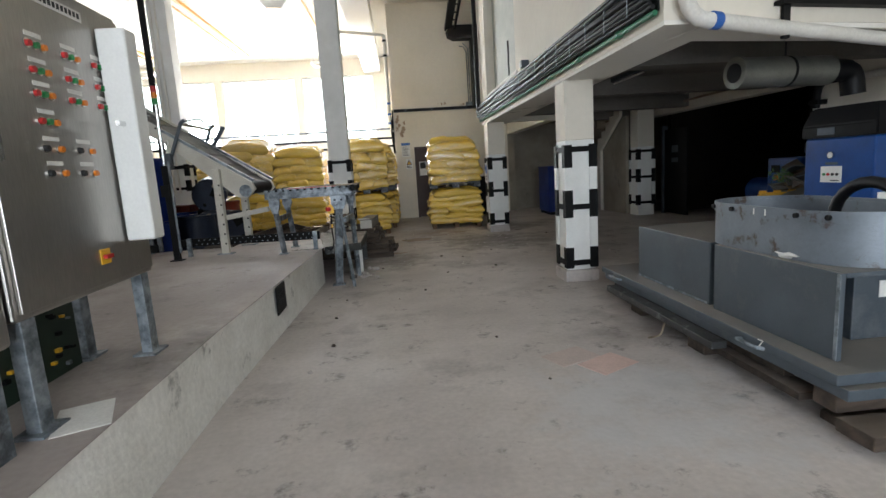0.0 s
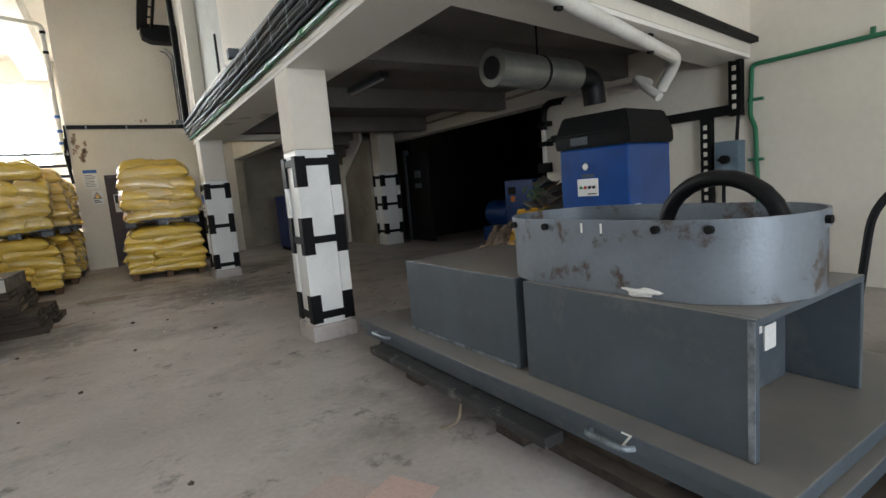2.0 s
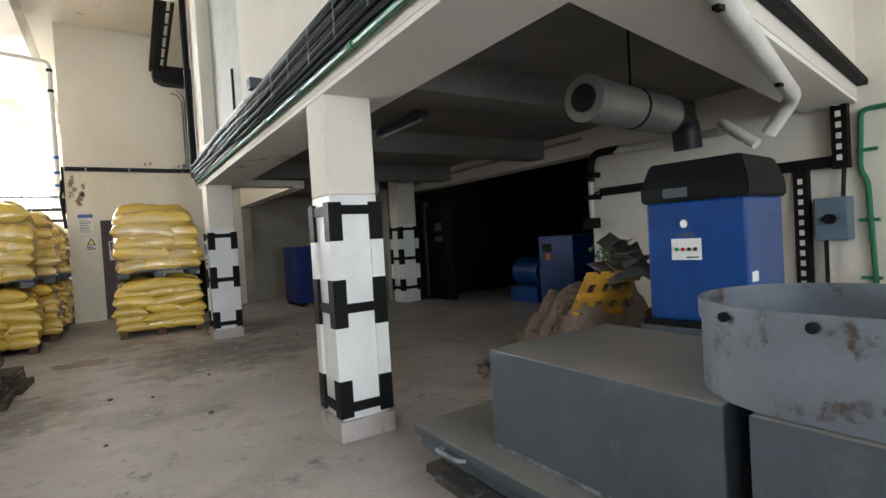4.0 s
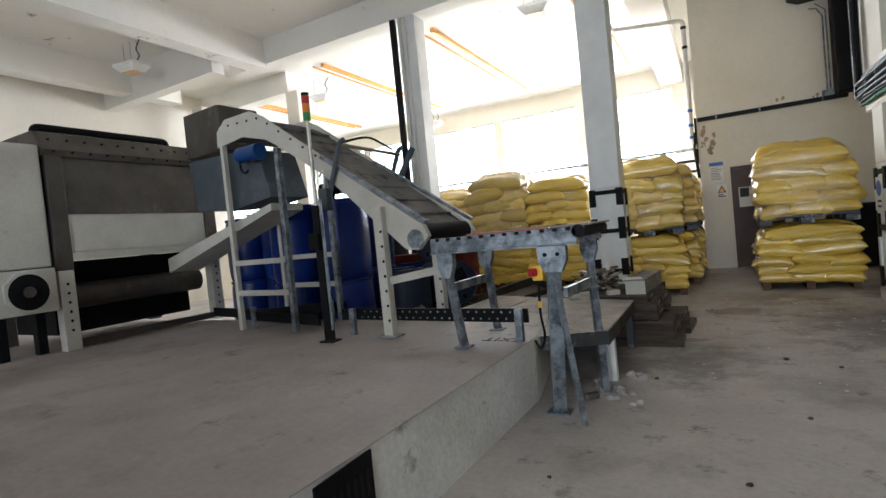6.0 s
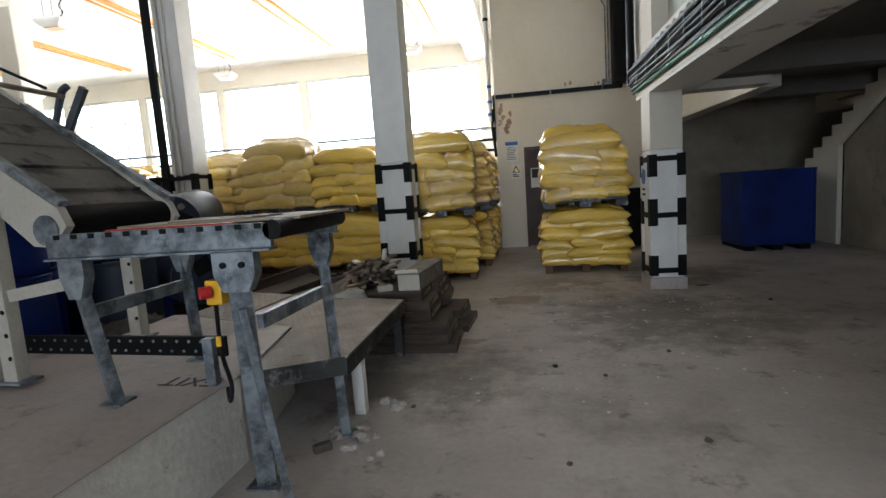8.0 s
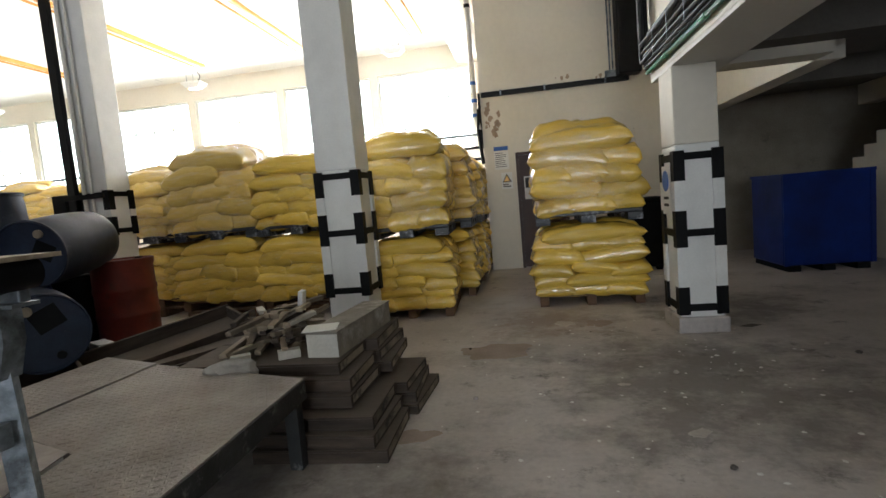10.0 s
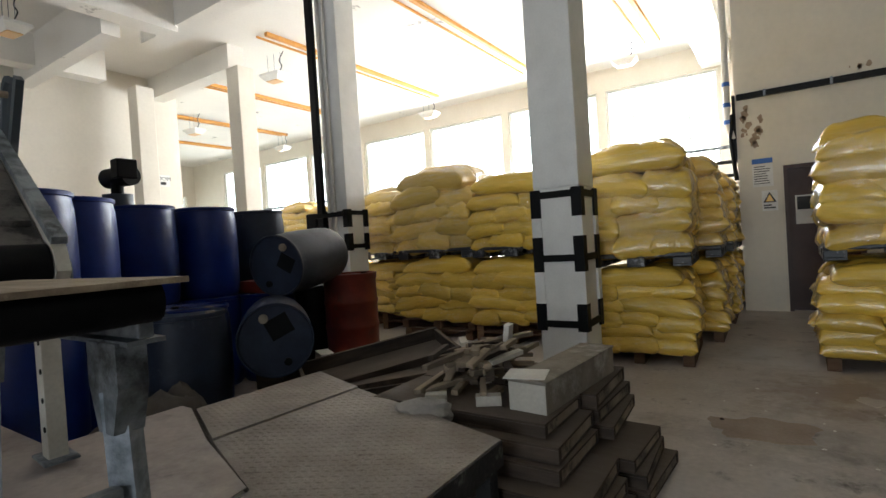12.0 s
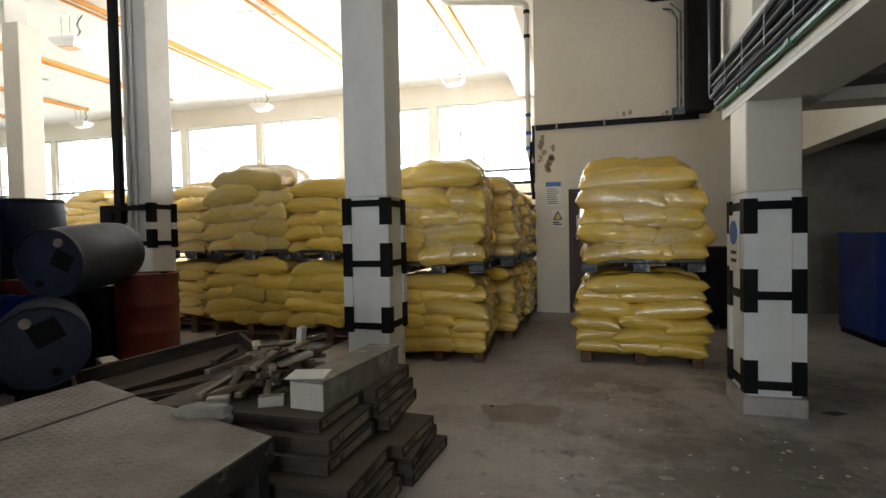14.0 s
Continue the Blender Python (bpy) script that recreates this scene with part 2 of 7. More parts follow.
BROWNSTEEL = noise_mat("brown_stained_steel", (0.115, 0.102, 0.087), (0.060, 0.050, 0.041), 0.5, 0.5, scale=2, fine=60, bump=0.1, third=(0.24, 0.215, 0.18), third_scale=2.5, third_span=(0.58, 0.75))
ORANGE = noise_mat("orange_paint", (0.62, 0.28, 0.05), (0.5, 0.22, 0.04), 0.6, scale=4, fine=50, bump=0.05)
# Near-black base puts the shade of the unlit rooms into their walls.
DARK_SHADE = noise_mat("shaded_interior", (0.020, 0.016, 0.013), (0.010, 0.008, 0.007), 0.9, spec=0.1, scale=1, fine=30, bump=0.1)
PLATE = noise_mat("chequer_plate", (0.33, 0.295, 0.27), (0.20, 0.175, 0.158), 0.55, 0.25, scale=3, fine=90, bump=0.3, grain_amp=0.3, third=(0.08, 0.06, 0.05), third_scale=3.5, third_span=(0.64, 0.74))
PAPER = noise_mat("paper", (0.78, 0.77, 0.74), (0.70, 0.69, 0.66), 0.8, scale=8, fine=80, bump=0.02)
PINK = noise_mat("pink_card", (0.66, 0.49, 0.44), (0.58, 0.43, 0.38), 0.8, scale=6, fine=60, bump=0.05)
CANVAS = noise_mat("grey_canvas", (0.13, 0.112, 0.095), (0.07, 0.06, 0.052), 0.9, scale=5, fine=80, bump=0.3)
RUBBLE = noise_mat("rubble", (0.24, 0.175, 0.125), (0.15, 0.11, 0.08), 0.9, scale=6, fine=40, bump=0.4, per_object=0.3)


def plain(name, color, rough=0.5, metal=0.0):
    m = bpy.data.materials.new(name)
    m.use_nodes = True
    b = m.node_tree.nodes["Principled BSDF"]
    b.inputs["Base Color"].default_value = (*color, 1)
    b.inputs["Roughness"].default_value, b.inputs["Metallic"].default_value = rough, metal
    return m


RED, GREEN, AMBER = plain("red_plastic", (0.45, 0.02, 0.02), 0.3), plain("green_plastic", (0.02, 0.22, 0.06), 0.3), plain("amber_plastic", (0.75, 0.22, 0.02), 0.3)
YEL, BLUEM, INK = plain("yellow_plastic", (0.75, 0.42, 0.02), 0.35), plain("blue_print", (0.03, 0.12, 0.42), 0.5), plain("black_print", (0.02, 0.02, 0.02), 0.6)
CHROME = plain("chrome", (0.7, 0.7, 0.7), 0.18, 1.0)


GLASS = bpy.data.materials.new("window_glass")
GLASS.use_nodes = True
_b = GLASS.node_tree.nodes["Principled BSDF"]
_b.inputs["Transmission Weight"].default_value, _b.inputs["Roughness"].default_value, _b.inputs["IOR"].default_value = 1.0, 0.02, 1.05
_b.inputs["Base Color"].default_value = (0.86, 0.97, 0.95, 1)


FILM = bpy.data.materials.new("stretch_film")
FILM.use_nodes = True
_n, _l = FILM.node_tree.nodes, FILM.node_tree.links
_g, _t, _m, _c, _w, _p = (_n.new("ShaderNode" + k) for k in ("BsdfGlossy", "BsdfTransparent", "MixShader", "TexCoord", "TexNoise", "Bump"))
_g.inputs["Roughness"].default_value, _g.inputs["Color"].default_value = 0.12, (0.9, 0.92, 0.95, 1)
_w.inputs["Scale"].default_value, _w.inputs["Detail"].default_value, _w.inputs["Distortion"].default_value = 9, 6, 1.6
_p.inputs["Strength"].default_value, _p.inputs["Distance"].default_value = 0.9, 0.03
_m.inputs[0].default_value = 0.07
_l.new(_c.outputs["Object"], _w.inputs["Vector"])
_l.new(_w.outputs[0], _p.inputs["Height"])
_l.new(_p.outputs[0], _g.inputs["Normal"])
_l.new(_t.outputs[0], _m.inputs[1])
_l.new(_g.outputs[0], _m.inputs[2])
_l.new(_m.outputs[0], _n["Material Output"].inputs[0])


# ---- mesh helpers ----
def bx(bm, x0, x1, y0, y1, z0, z1, m=None):
    """A box into bm."""
    v = [bm.verts.new(m @ Vector(c) if m else c) for c in ((x0, y0, z0), (x1, y0, z0), (x1, y1, z0), (x0, y1, z0), (x0, y0, z1), (x1, y0, z1), (x1, y1, z1), (x0, y1, z1))]
    for f in ((3, 2, 1, 0), (4, 5, 6, 7), (0, 1, 5, 4), (1, 2, 6, 5), (2, 3, 7, 6), (3, 0, 4, 7)):
        bm.faces.new([v[i] for i in f])
    return bm


def box(*a, m=None, bevel=0.0):
    bm = bx(bmesh.new(), *a, m=m)
    if bevel:
        bmesh.ops.bevel(bm, geom=list(bm.edges), offset=bevel, segments=2, affect="EDGES", profile=0.5)
    return bm


def rod(bm, p, q, r, seg=12, r2=None):
    """A capped cylinder from p to q into bm."""
    p, q = Vector(p), Vector(q)
    turn = (q - p).to_track_quat("Z", "Y").to_matrix().to_4x4()
    bmesh.ops.create_cone(bm, cap_ends=True, segments=seg, radius1=r, radius2=r if r2 is None else r2, depth=(q - p).length, matrix=Matrix.Translation((p + q) / 2) @ turn)
    return bm


def beam(bm, p, q, w, h):
    """A square bar from p to q, w wide and h deep."""
    p, q = Vector(p), Vector(q)
    m = Matrix.Translation(p) @ (q - p).to_track_quat("X", "Z").to_matrix().to_4x4()
    return bx(bm, 0, (q - p).length, -w / 2, w / 2, -h / 2, h / 2, m=m)


def prism(bm, outline, y0, y1):
    """An outline of (x, z) drawn out from y0 to y1."""
    a = [bm.verts.new((x, y0, z)) for x, z in outline]
    b = [bm.verts.new((x, y1, z)) for x, z in outline]
    bm.faces.new(a)
    bm.faces.new(b[::-1])
    for i in range(len(a)):
        j = (i + 1) % len(a)
        bm.faces.new((a[j], a[i], b[i], b[j]))
    bmesh.ops.recalc_face_normals(bm, faces=bm.faces)
    return bm


def tube(bm, pts, r, seg=10, round_r=0.0):
    """A round tube along pts, with its bends rounded."""
    path = [Vector(p) for p in pts]
    if round_r:
        out = [path[0]]
        for a, b, c in zip(path, path[1:], path[2:]):
            d1, d2 = (a - b), (c - b)
            k = min(round_r, d1.length / 2, d2.length / 2)
            s, e = b + d1.normalized() * k, b + d2.normalized() * k
            out += [s * (1 - u) ** 2 + b * 2 * u * (1 - u) + e * u ** 2 for u in (0, 0.25, 0.5, 0.75, 1)]
        path = out + [path[-1]]
    rings = []
    up = None
    for i, p in enumerate(path):
        d = (path[min(i + 1, len(path) - 1)] - path[max(i - 1, 0)]).normalized()
        if up is None:
            up = d.orthogonal().normalized()
        up = (up - d * up.dot(d)).normalized()
        side = d.cross(up)
        rings.append([bm.verts.new(p + r * (math.cos(2 * math.pi * k / seg) * up + math.sin(2 * math.pi * k / seg) * side)) for k in range(seg)])
    for a, b in zip(rings, rings[1:]):
        for k in range(seg):
            bm.faces.new((a[k], a[(k + 1) % seg], b[(k + 1) % seg], b[k]))
    bm.faces.new(rings[0][::-1])
    bm.faces.new(rings[-1])
    return bm


def mesh_ob(name, bm, material, smooth=False):
    me = bpy.data.meshes.new(name)
    bmesh.ops.recalc_face_normals(bm, faces=bm.faces)
    if smooth:
        for f in bm.faces:
            f.smooth = True
    bm.to_mesh(me)
    bm.free()
    if smooth:
        me.set_sharp_from_angle(angle=radians(40))
    me.materials.append(material)
    return new(name, me)


def part(name, bm, material, parent=None, label="", smooth=False):
    ob = mesh_ob(name, bm, material, smooth)
    ob.parent = parent
    if label:
        ob["label"] = label
    return ob


def thing(name, label, category, at=(0, 0, 0), rz=0.0, group=""):
    ob = new(name)
    ob.empty_display_size = 0.1
    ob.matrix_basis = pose(*at, 0, 0, rz)
    return tagged(ob, label, category, group)


def solid(name, bm, material, label, category, group="", smooth=False, m=None):
    """A thing that is one mesh."""
    ob = mesh_ob(name, bm, material, smooth)
    if m is not None:
        ob.matrix_basis = m
    return tagged(ob, label, category, group)


def struct(name, bm, material, label="", category="", smooth=False):
    return tagged(mesh_ob(name, bm, material, smooth), label, category, kind="structure")


def walled(bm, axis, at, thick, a0, a1, z0, z1, holes):
    """A wall along x or y with rectangular holes (a0, a1, z0, z1) through it."""
    cuts = sorted({a0, a1, *[v for h in holes for v in h[:2]]})
    for p, q in zip(cuts, cuts[1:]):
        mid = (p + q) / 2
        gaps = sorted((h[2], h[3]) for h in holes if h[0] <= mid <= h[1])
        low = z0
        for g0, g1 in gaps + [(z1, z1)]:
            if g0 > low + 1e-4:
                if axis == "x":
                    bx(bm, p, q, at, at + thick, low, g0)
                else:
                    bx(bm, at, at + thick, p, q, low, g0)
            low = max(low, g1)
    return bm


# ---- structure ----
Z1 = 0.467   # platform height
H = 6.0      # ceiling height


def ground_sheet(x0, x1, y0, y1, z0, z1):
    return box(x0, x1, y0, y1, z0, z1)


def slab(outline, z0, z1):
    """A plan outline of (x, y) drawn up from z0 to z1."""
    bm = bmesh.new()
    a = [bm.verts.new((x, y, z0)) for x, y in outline]
    b = [bm.verts.new((x, y, z1)) for x, y in outline]
    bm.faces.new(a[::-1])
    bm.faces.new(b)
    for i in range(len(a)):
        j = (i + 1) % len(a)
        bm.faces.new((a[i], a[j], b[j], b[i]))
    return bm


struct("floor", ground_sheet(-25, 12, -8, 23, -0.3, 0.0), FLOOR, "dusty bare concrete floor with stains", "floor")
bm = slab(((-25, -6), (-1.10, -6), (-1.06, 3.6), (-0.92, 7.05), (-1.075, 7.93), (-1.66, 8.13), (-2.18, 8.36), (-2.28, 8.36), (-2.28, 7.75), (-25, 7.75)), 0.0, Z1 - 0.004)
struct("platform_kerb", bm, LEDGE, "scuffed painted concrete platform side", "platform")
bm = slab(((-25, -6), (-1.085, -6), (-1.045, 3.6), (-0.90, 7.05), (-1.06, 7.94), (-1.65, 8.145), (-2.17, 8.375), (-2.27, 8.375), (-2.27, 7.76), (-25, 7.76)), Z1 - 0.004, Z1)
struct("platform_floor", bm, PLATFORM, "dusty concrete platform top", "platform")

holes = [(wx - 1.45, wx + 1.45, 2.8, 5.35) for wx in NORTH_WINDOWS]
struct("wall_north", walled(bmesh.new(), "x", 22.0, 0.3, -25, 0.1, 0, H, holes), CREAM, "cream painted wall under high windows", "wall")
struct("wall_return", box(0.1, 0.4, 15.74, 22.3, 0, H), CREAM, "cream painted return wall", "wall")
struct("wall_door", walled(bmesh.new(), "x", 15.44, 0.3, 0.1, 3.4, 0, H, [(0.64, 1.5, 0, 2.05)]), CREAM, "cream painted wall with a damp patch", "wall")
struct("wall_behind_door", box(0.4, 3.4, 16.9, 17.1, 0, 3), DARK_SHADE)
struct("wall_stair_back", box(3.4, 10.2, 15.9, 16.2, 0, H), STAINED_SHADED, "stained cream wall darkened for shade under the mezzanine", "wall")
struct("wall_jog", box(3.4, 3.6, 15.44, 15.9, 0, H), STAINED_SHADED)
bm = walled(bmesh.new(), "y", 6.3, 0.3, -6, 15.9, 0, H, [(7.55, 12.0, 0, 2.3), (12.0, 15.9, 0, 2.3)])
struct("wall_east", bm, CREAM, "cream painted side wall", "wall")
struct("wall_recess_back", box(10.2, 10.4, 7.2, 16.2, 0, 3), DARK_SHADE)
struct("wall_recess_south", box(6.6, 10.2, 7.2, 7.4, 0, 3), DARK_SHADE)
struct("ceiling_recess", box(6.6, 10.2, 7.4, 15.9, 2.9, 3.0), DARK_SHADE)
struct("wall_west", walled(bmesh.new(), "y", -13.3, 0.3, -6, 14.4, 0, H, [(5.7, 6.75, 3.3, 4.75), (7.05, 7.8, 3.95, 4.75)]), CREAM, "cream painted wall with steel windows and peeling paint", "wall")
struct("wall_far_west", walled(bmesh.new(), "y", -25.3, 0.3, 14.4, 22.3, 0, H, [(14.9, 16.2, 2.2, 4.4), (16.5, 19.0, 2.2, 4.4), (19.4, 21.5, 2.2, 4.4)]), CREAM, "cream wall with tall windows", "wall")
struct("wall_link", box(-25, -13.3, 14.4, 14.7, 0, H), CREAM)
bm = walled(bmesh.new(), "x", -6.3, 0.3, -13.3, 6.6, 0, H, [(-2.0, 2.6, 0, 3.6), (-11.6, -5.4, 2.9, 4.9)])
struct("wall_south", bm, CREAM, "cream wall with a wide open gateway", "wall")
struct("ceiling", box(-25.3, 10.4, -6.3, 22.3, H, H + 0.25), CEIL, "cream painted ceiling with peeling patches", "ceiling")
struct("ground", box(-200, 200, -200, 400, -0.6, -0.31), CONCRETE, "yard outside", "ground")

# ceiling beams
for i, (x0, x1, y0, y1, z0) in enumerate(((-0.95, -0.3, 11.0, 22.0, 5.4), (-9.5, 2.0, 11.95, 12.35, 5.45), (-25, -9.5, 13.8, 14.2, 5.45),
                                          (-8.7, -8.3, -6, 12.0, 5.35), (-12.2, -11.8, -6, 12.3, 5.35), (-25, -8.9, 11.0, 11.3, 5.2))):
    struct("ceiling_beam", box(x0, x1, y0, y1, z0, H), CEIL, "cream painted ceiling beam", "beam")
for x in (-1.75, -5.1, -8.4, -12.2, -15.8, -19.4):
    struct("ceiling_rail", box(x - 0.05, x + 0.05, 14.0, 20.6, H - 0.09, H - 0.002, bevel=0.01), ORANGE, "orange painted ceiling rail", "rail")
    struct("ceiling_rail", box(x - 0.33, x - 0.29, 14.0, 20.6, H - 0.05, H - 0.002, bevel=0.01), ORANGE, "thin orange ceiling rail", "rail")

# mezzanine: beam, fascia, soffit
SOUTH = pose(2.0, 3.9, 0, 0, 0, 9.4)
bm = walled(bmesh.new(), "y", 2.0, 0.3, 3.9, 11.5, 2.27, H, [(8.2, 10.7, 2.76, H)])
struct("mezzanine_fascia", bm, CREAM, "cream mezzanine wall above the beam", "wall")
struct("mezzanine_return", box(2.3, 3.4, 11.2, 11.5, 2.27, H), CREAM, "cream mezzanine return wall", "wall")
struct("mezzanine_back_fascia", box(3.4, 3.65, 11.5, 15.44, 2.27, H), CREAM, "cream mezzanine back wall", "wall")
struct("mezzanine_beam", box(2.003, 2.5, 3.9, 11.5, 2.24, 2.27), CEIL, "painted beam edge", "beam")
struct("mezzanine_south_fascia", box(0.32, 5.0, 0.0, 0.28, 2.27, H, m=SOUTH), CREAM, "cream mezzanine end wall", "wall")
struct("mezzanine_south_beam", box(0.32, 5.0, 0.003, 0.4, 2.234, 2.268, m=SOUTH), CEIL, "painted beam edge", "beam")
bm = bmesh.new()
lo = [bm.verts.new((x, y, 2.62)) for x, y in ((2.25, 4.0), (6.35, 4.68), (6.35, 15.95), (3.6, 15.95), (3.6, 11.3), (2.25, 11.3))]
hi = [bm.verts.new(v.co + Vector((0, 0, 0.13))) for v in lo]
bm.faces.new(lo[::-1])
bm.faces.new(hi)
for i in range(6):
    bm.faces.new((lo[i], lo[(i + 1) % 6], hi[(i + 1) % 6], hi[i]))
struct("mezzanine_soffit", bm, SOFFIT_SHADED, "concrete soffit in grey darkened for shade", "ceiling")
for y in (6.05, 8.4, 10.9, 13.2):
    struct("soffit_beam", box(2.5 if y < 12 else 3.66, 6.3, y, y + 0.28, 2.36, 2.62), SOFFIT_SHADED, "concrete cross beam in grey darkened for shade", "beam")


# ---- columns ----
def column(x, y, w, d, top, base_h, rings, mark_top, label, pipes=False):
    """A white column with a splayed concrete foot and black corner guards in bands."""
    col = thing("column", label, "column", (x, y, 0), group="columns")
    col["kind"] = "structure"
    part("shaft", box(0, w, 0, d, 0, mark_top, bevel=0.012), WHITE, col, "white painted lower shaft")
    part("upper_shaft", box(0, w, 0, d, mark_top, top, bevel=0.012), CREAM if top < 3 else WHITE, col)
    if base_h:
        part("foot", box(-0.03, w + 0.03, -0.03, d + 0.03, 0, base_h, bevel=0.015), CONCRETE, col, "bare grey concrete foot")
    t, g = 0.016, 0.068
    for z in rings:
        bm = box(-t, w + t, -t, 0, z - 0.03, z + 0.03)
        bx(bm, -t, 0, 0, d, z - 0.03, z + 0.03)
        bx(bm, w, w + t, 0, d, z - 0.03, z + 0.03)
        bx(bm, -t, w + t, d, d + t, z - 0.03, z + 0.03)
        part("guard_band", bm, BLACK, col, "black painted steel band")
    zs = sorted(rings)
    spans = [(z, (z - 0.06, z + 0.18) if i == 0 else (z - 0.2, z + 0.05) if i == len(zs) - 1 and len(zs) > 1 else (z - 0.12, z + 0.19)) for i, z in enumerate(zs)]
    for cx, cy in ((0, 0), (w, 0), (0, d), (w, d)):
        sx, sy = (1 if cx == 0 else -1), (1 if cy == 0 else -1)
        bm = bmesh.new()
        for _, (a, b) in spans:
            e = t + 0.006
            bx(bm, *sorted((cx - sx * e, cx + sx * g)), *sorted((cy - sy * e, cy)), a, b)
            bx(bm, *sorted((cx - sx * e, cx)), *sorted((cy, cy + sy * g)), a, b)
        part("corner_guard", bm, BLACK, col, "black painted steel corner guard")
        bm = bmesh.new()
        for (_, (_, a)), (_, (b, _)) in zip(spans, spans[1:]):
            e = t + 0.004
            bx(bm, *sorted((cx - sx * e, cx + sx * g)), *sorted((cy - sy * e, cy)), a, b)
            bx(bm, *sorted((cx - sx * e, cx)), *sorted((cy, cy + sy * g)), a, b)
        if len(bm.verts):
            part("corner_guard", bm, WHITE, col, "white painted steel corner guard")
        else:
            bm.free()
    return col


column(2.0, 6.0, 0.33, 0.34, 2.24, 0.14, (0.22, 0.86, 1.50), 1.6, "white column with black and white banded corner guards")
column(2.0, 10.85, 0.35, 0.40, 2.24, 0.14, (0.22, 0.86, 1.50), 1.6, "white column with black and white banded corner guards")
column(-1.27, 11.12, 0.42, 0.42, 5.45, 0.0, (0.5, 1.08, 1.64), 1.7, "tall white column with black banded guards")
column(-4.8, 12.0, 0.38, 0.38, 5.45, 0.0, (1.3, 1.77), 1.8, "tall cream column with a black conduit and one guard band")
column(5.72, 12.0, 0.4, 0.4, 2.62, 0.0, (0.3, 0.9, 1.5), 1.6, "cream pier with black guards beside the dark recess")
for x, y in ((-9.6, 13.8), (-12.4, 13.0), (-15.8, 14.0)):
    struct("column_plain", box(x, x + 0.42, y, y + 0.42, 0, 5.45, bevel=0.02), CREAM, "tall plain cream column", "column")


# ---- pallet loads ----
def pillow(w, d, h, seed):
    """A filled sack: a flattened cushion with pinched ends and creases."""
    bm = bmesh.new()
    nx, ny = 24, 18
    top, bot = {}, {}
    off = Vector((seed * 7.3, seed * 3.1, seed))
    for i in range(nx + 1):
        for j in range(ny + 1):
            u, v = math.sin(math.pi / 2 * (2 * i / nx - 1)), math.sin(math.pi / 2 * (2 * j / ny - 1))
            if i in (0, nx):
                u = math.copysign(1, u)
            if j in (0, ny):
                v = math.copysign(1, v)
            prof = (max(0, 1 - abs(u) ** 6) ** 0.46) * (max(0, 1 - abs(v) ** 5.5) ** 0.46)
            x = u * w / 2 * (1 - 0.035 * (1 - v * v) + 0.03 * noise.noise(Vector((v * 2, u, 4)) + off))
            y = v * d / 2 * (1 - 0.06 * (1 - u * u) + 0.04 * noise.noise(Vector((u * 2, v, 8)) + off))
            n = noise.noise(Vector((x * 5, y * 5, 0)) + off) * 0.03 + noise.noise(Vector((x * 13, y * 13, 3)) + off) * 0.014
            crease = max(0, 1 - 4 * abs(noise.noise(Vector((x * 3.2 + y * 2, y * 8, 6)) + off))) ** 2 * 0.016 - max(0, 1 - 4 * abs(noise.noise(Vector((x * 6 - y * 3, y * 3, 11)) + off))) ** 2 * 0.014
            n += crease
            pucker = noise.noise(Vector((y * 26, seed, 2))) * 0.016 * abs(u) ** 4 + noise.noise(Vector((x * 22, seed, 5))) * 0.012 * abs(v) ** 4
            sag = -0.026 * (abs(u) ** 3 + 0.8 * abs(v) ** 3)
            zt = (h / 2 + n + pucker) * prof + sag
            zb = (-h / 2 + 0.4 * n + pucker) * prof + sag * 0.6
            edge = i in (0, nx) or j in (0, ny)
            top[i, j] = bm.verts.new((x, y, zt))
            bot[i, j] = top[i, j] if edge else bm.verts.new((x, y, zb))
    for i in range(nx):
        for j in range(ny):
            bm.faces.new((top[i, j], top[i + 1, j], top[i + 1, j + 1], top[i, j + 1]))
            q = [bot[i, j], bot[i, j + 1], bot[i + 1, j + 1], bot[i + 1, j]]
            if len(set(q)) == 4:
                try:
                    bm.faces.new(q)
                except ValueError:
                    pass
    return bm


BAGS = {}
for key, mat in (("y", YELLOW), ("p", PALEBAG)):
    BAGS[key] = []
    for s in range(9):
        ob = mesh_ob("bag", pillow(0.62, 0.42, 0.19, s + 1), mat, True)
        BAGS[key].append(ob.data)
        bpy.data.objects.remove(ob)


def pallet_parts(th, w, d, z, material, label):
    h = 0.13
    for k in range(5):
        y = -d / 2 + 0.06 + k * (d - 0.12) / 4
        part("deck_board", box(-w / 2, w / 2, y - 0.05, y + 0.05, z + h - 0.02, z + h, bevel=0.003), material, th, label)
    for k in range(3):
        x = -w / 2 + 0.05 + k * (w - 0.1) / 2
        part("bearer", box(x - 0.05, x + 0.05, -d / 2, d / 2, z + 0.02, z + h - 0.021, bevel=0.004), material, th, label)
        part("base_board", box(x - 0.05, x + 0.05, -d / 2, d / 2, z, z + 0.019, bevel=0.003), material, th, label)


BLACKPAL = noise_mat("black_plastic_pallet", (0.025, 0.027, 0.03), (0.05, 0.052, 0.055), 0.45, scale=4, fine=60, bump=0.1, third=(0.32, 0.33, 0.35), third_scale=7, third_span=(0.54, 0.64))
REDWOOD = noise_mat("brown_pallet_wood", (0.15, 0.085, 0.045), (0.10, 0.055, 0.03), 0.8, scale=3, fine=50, bump=0.2, stretch=(1, 6, 6))


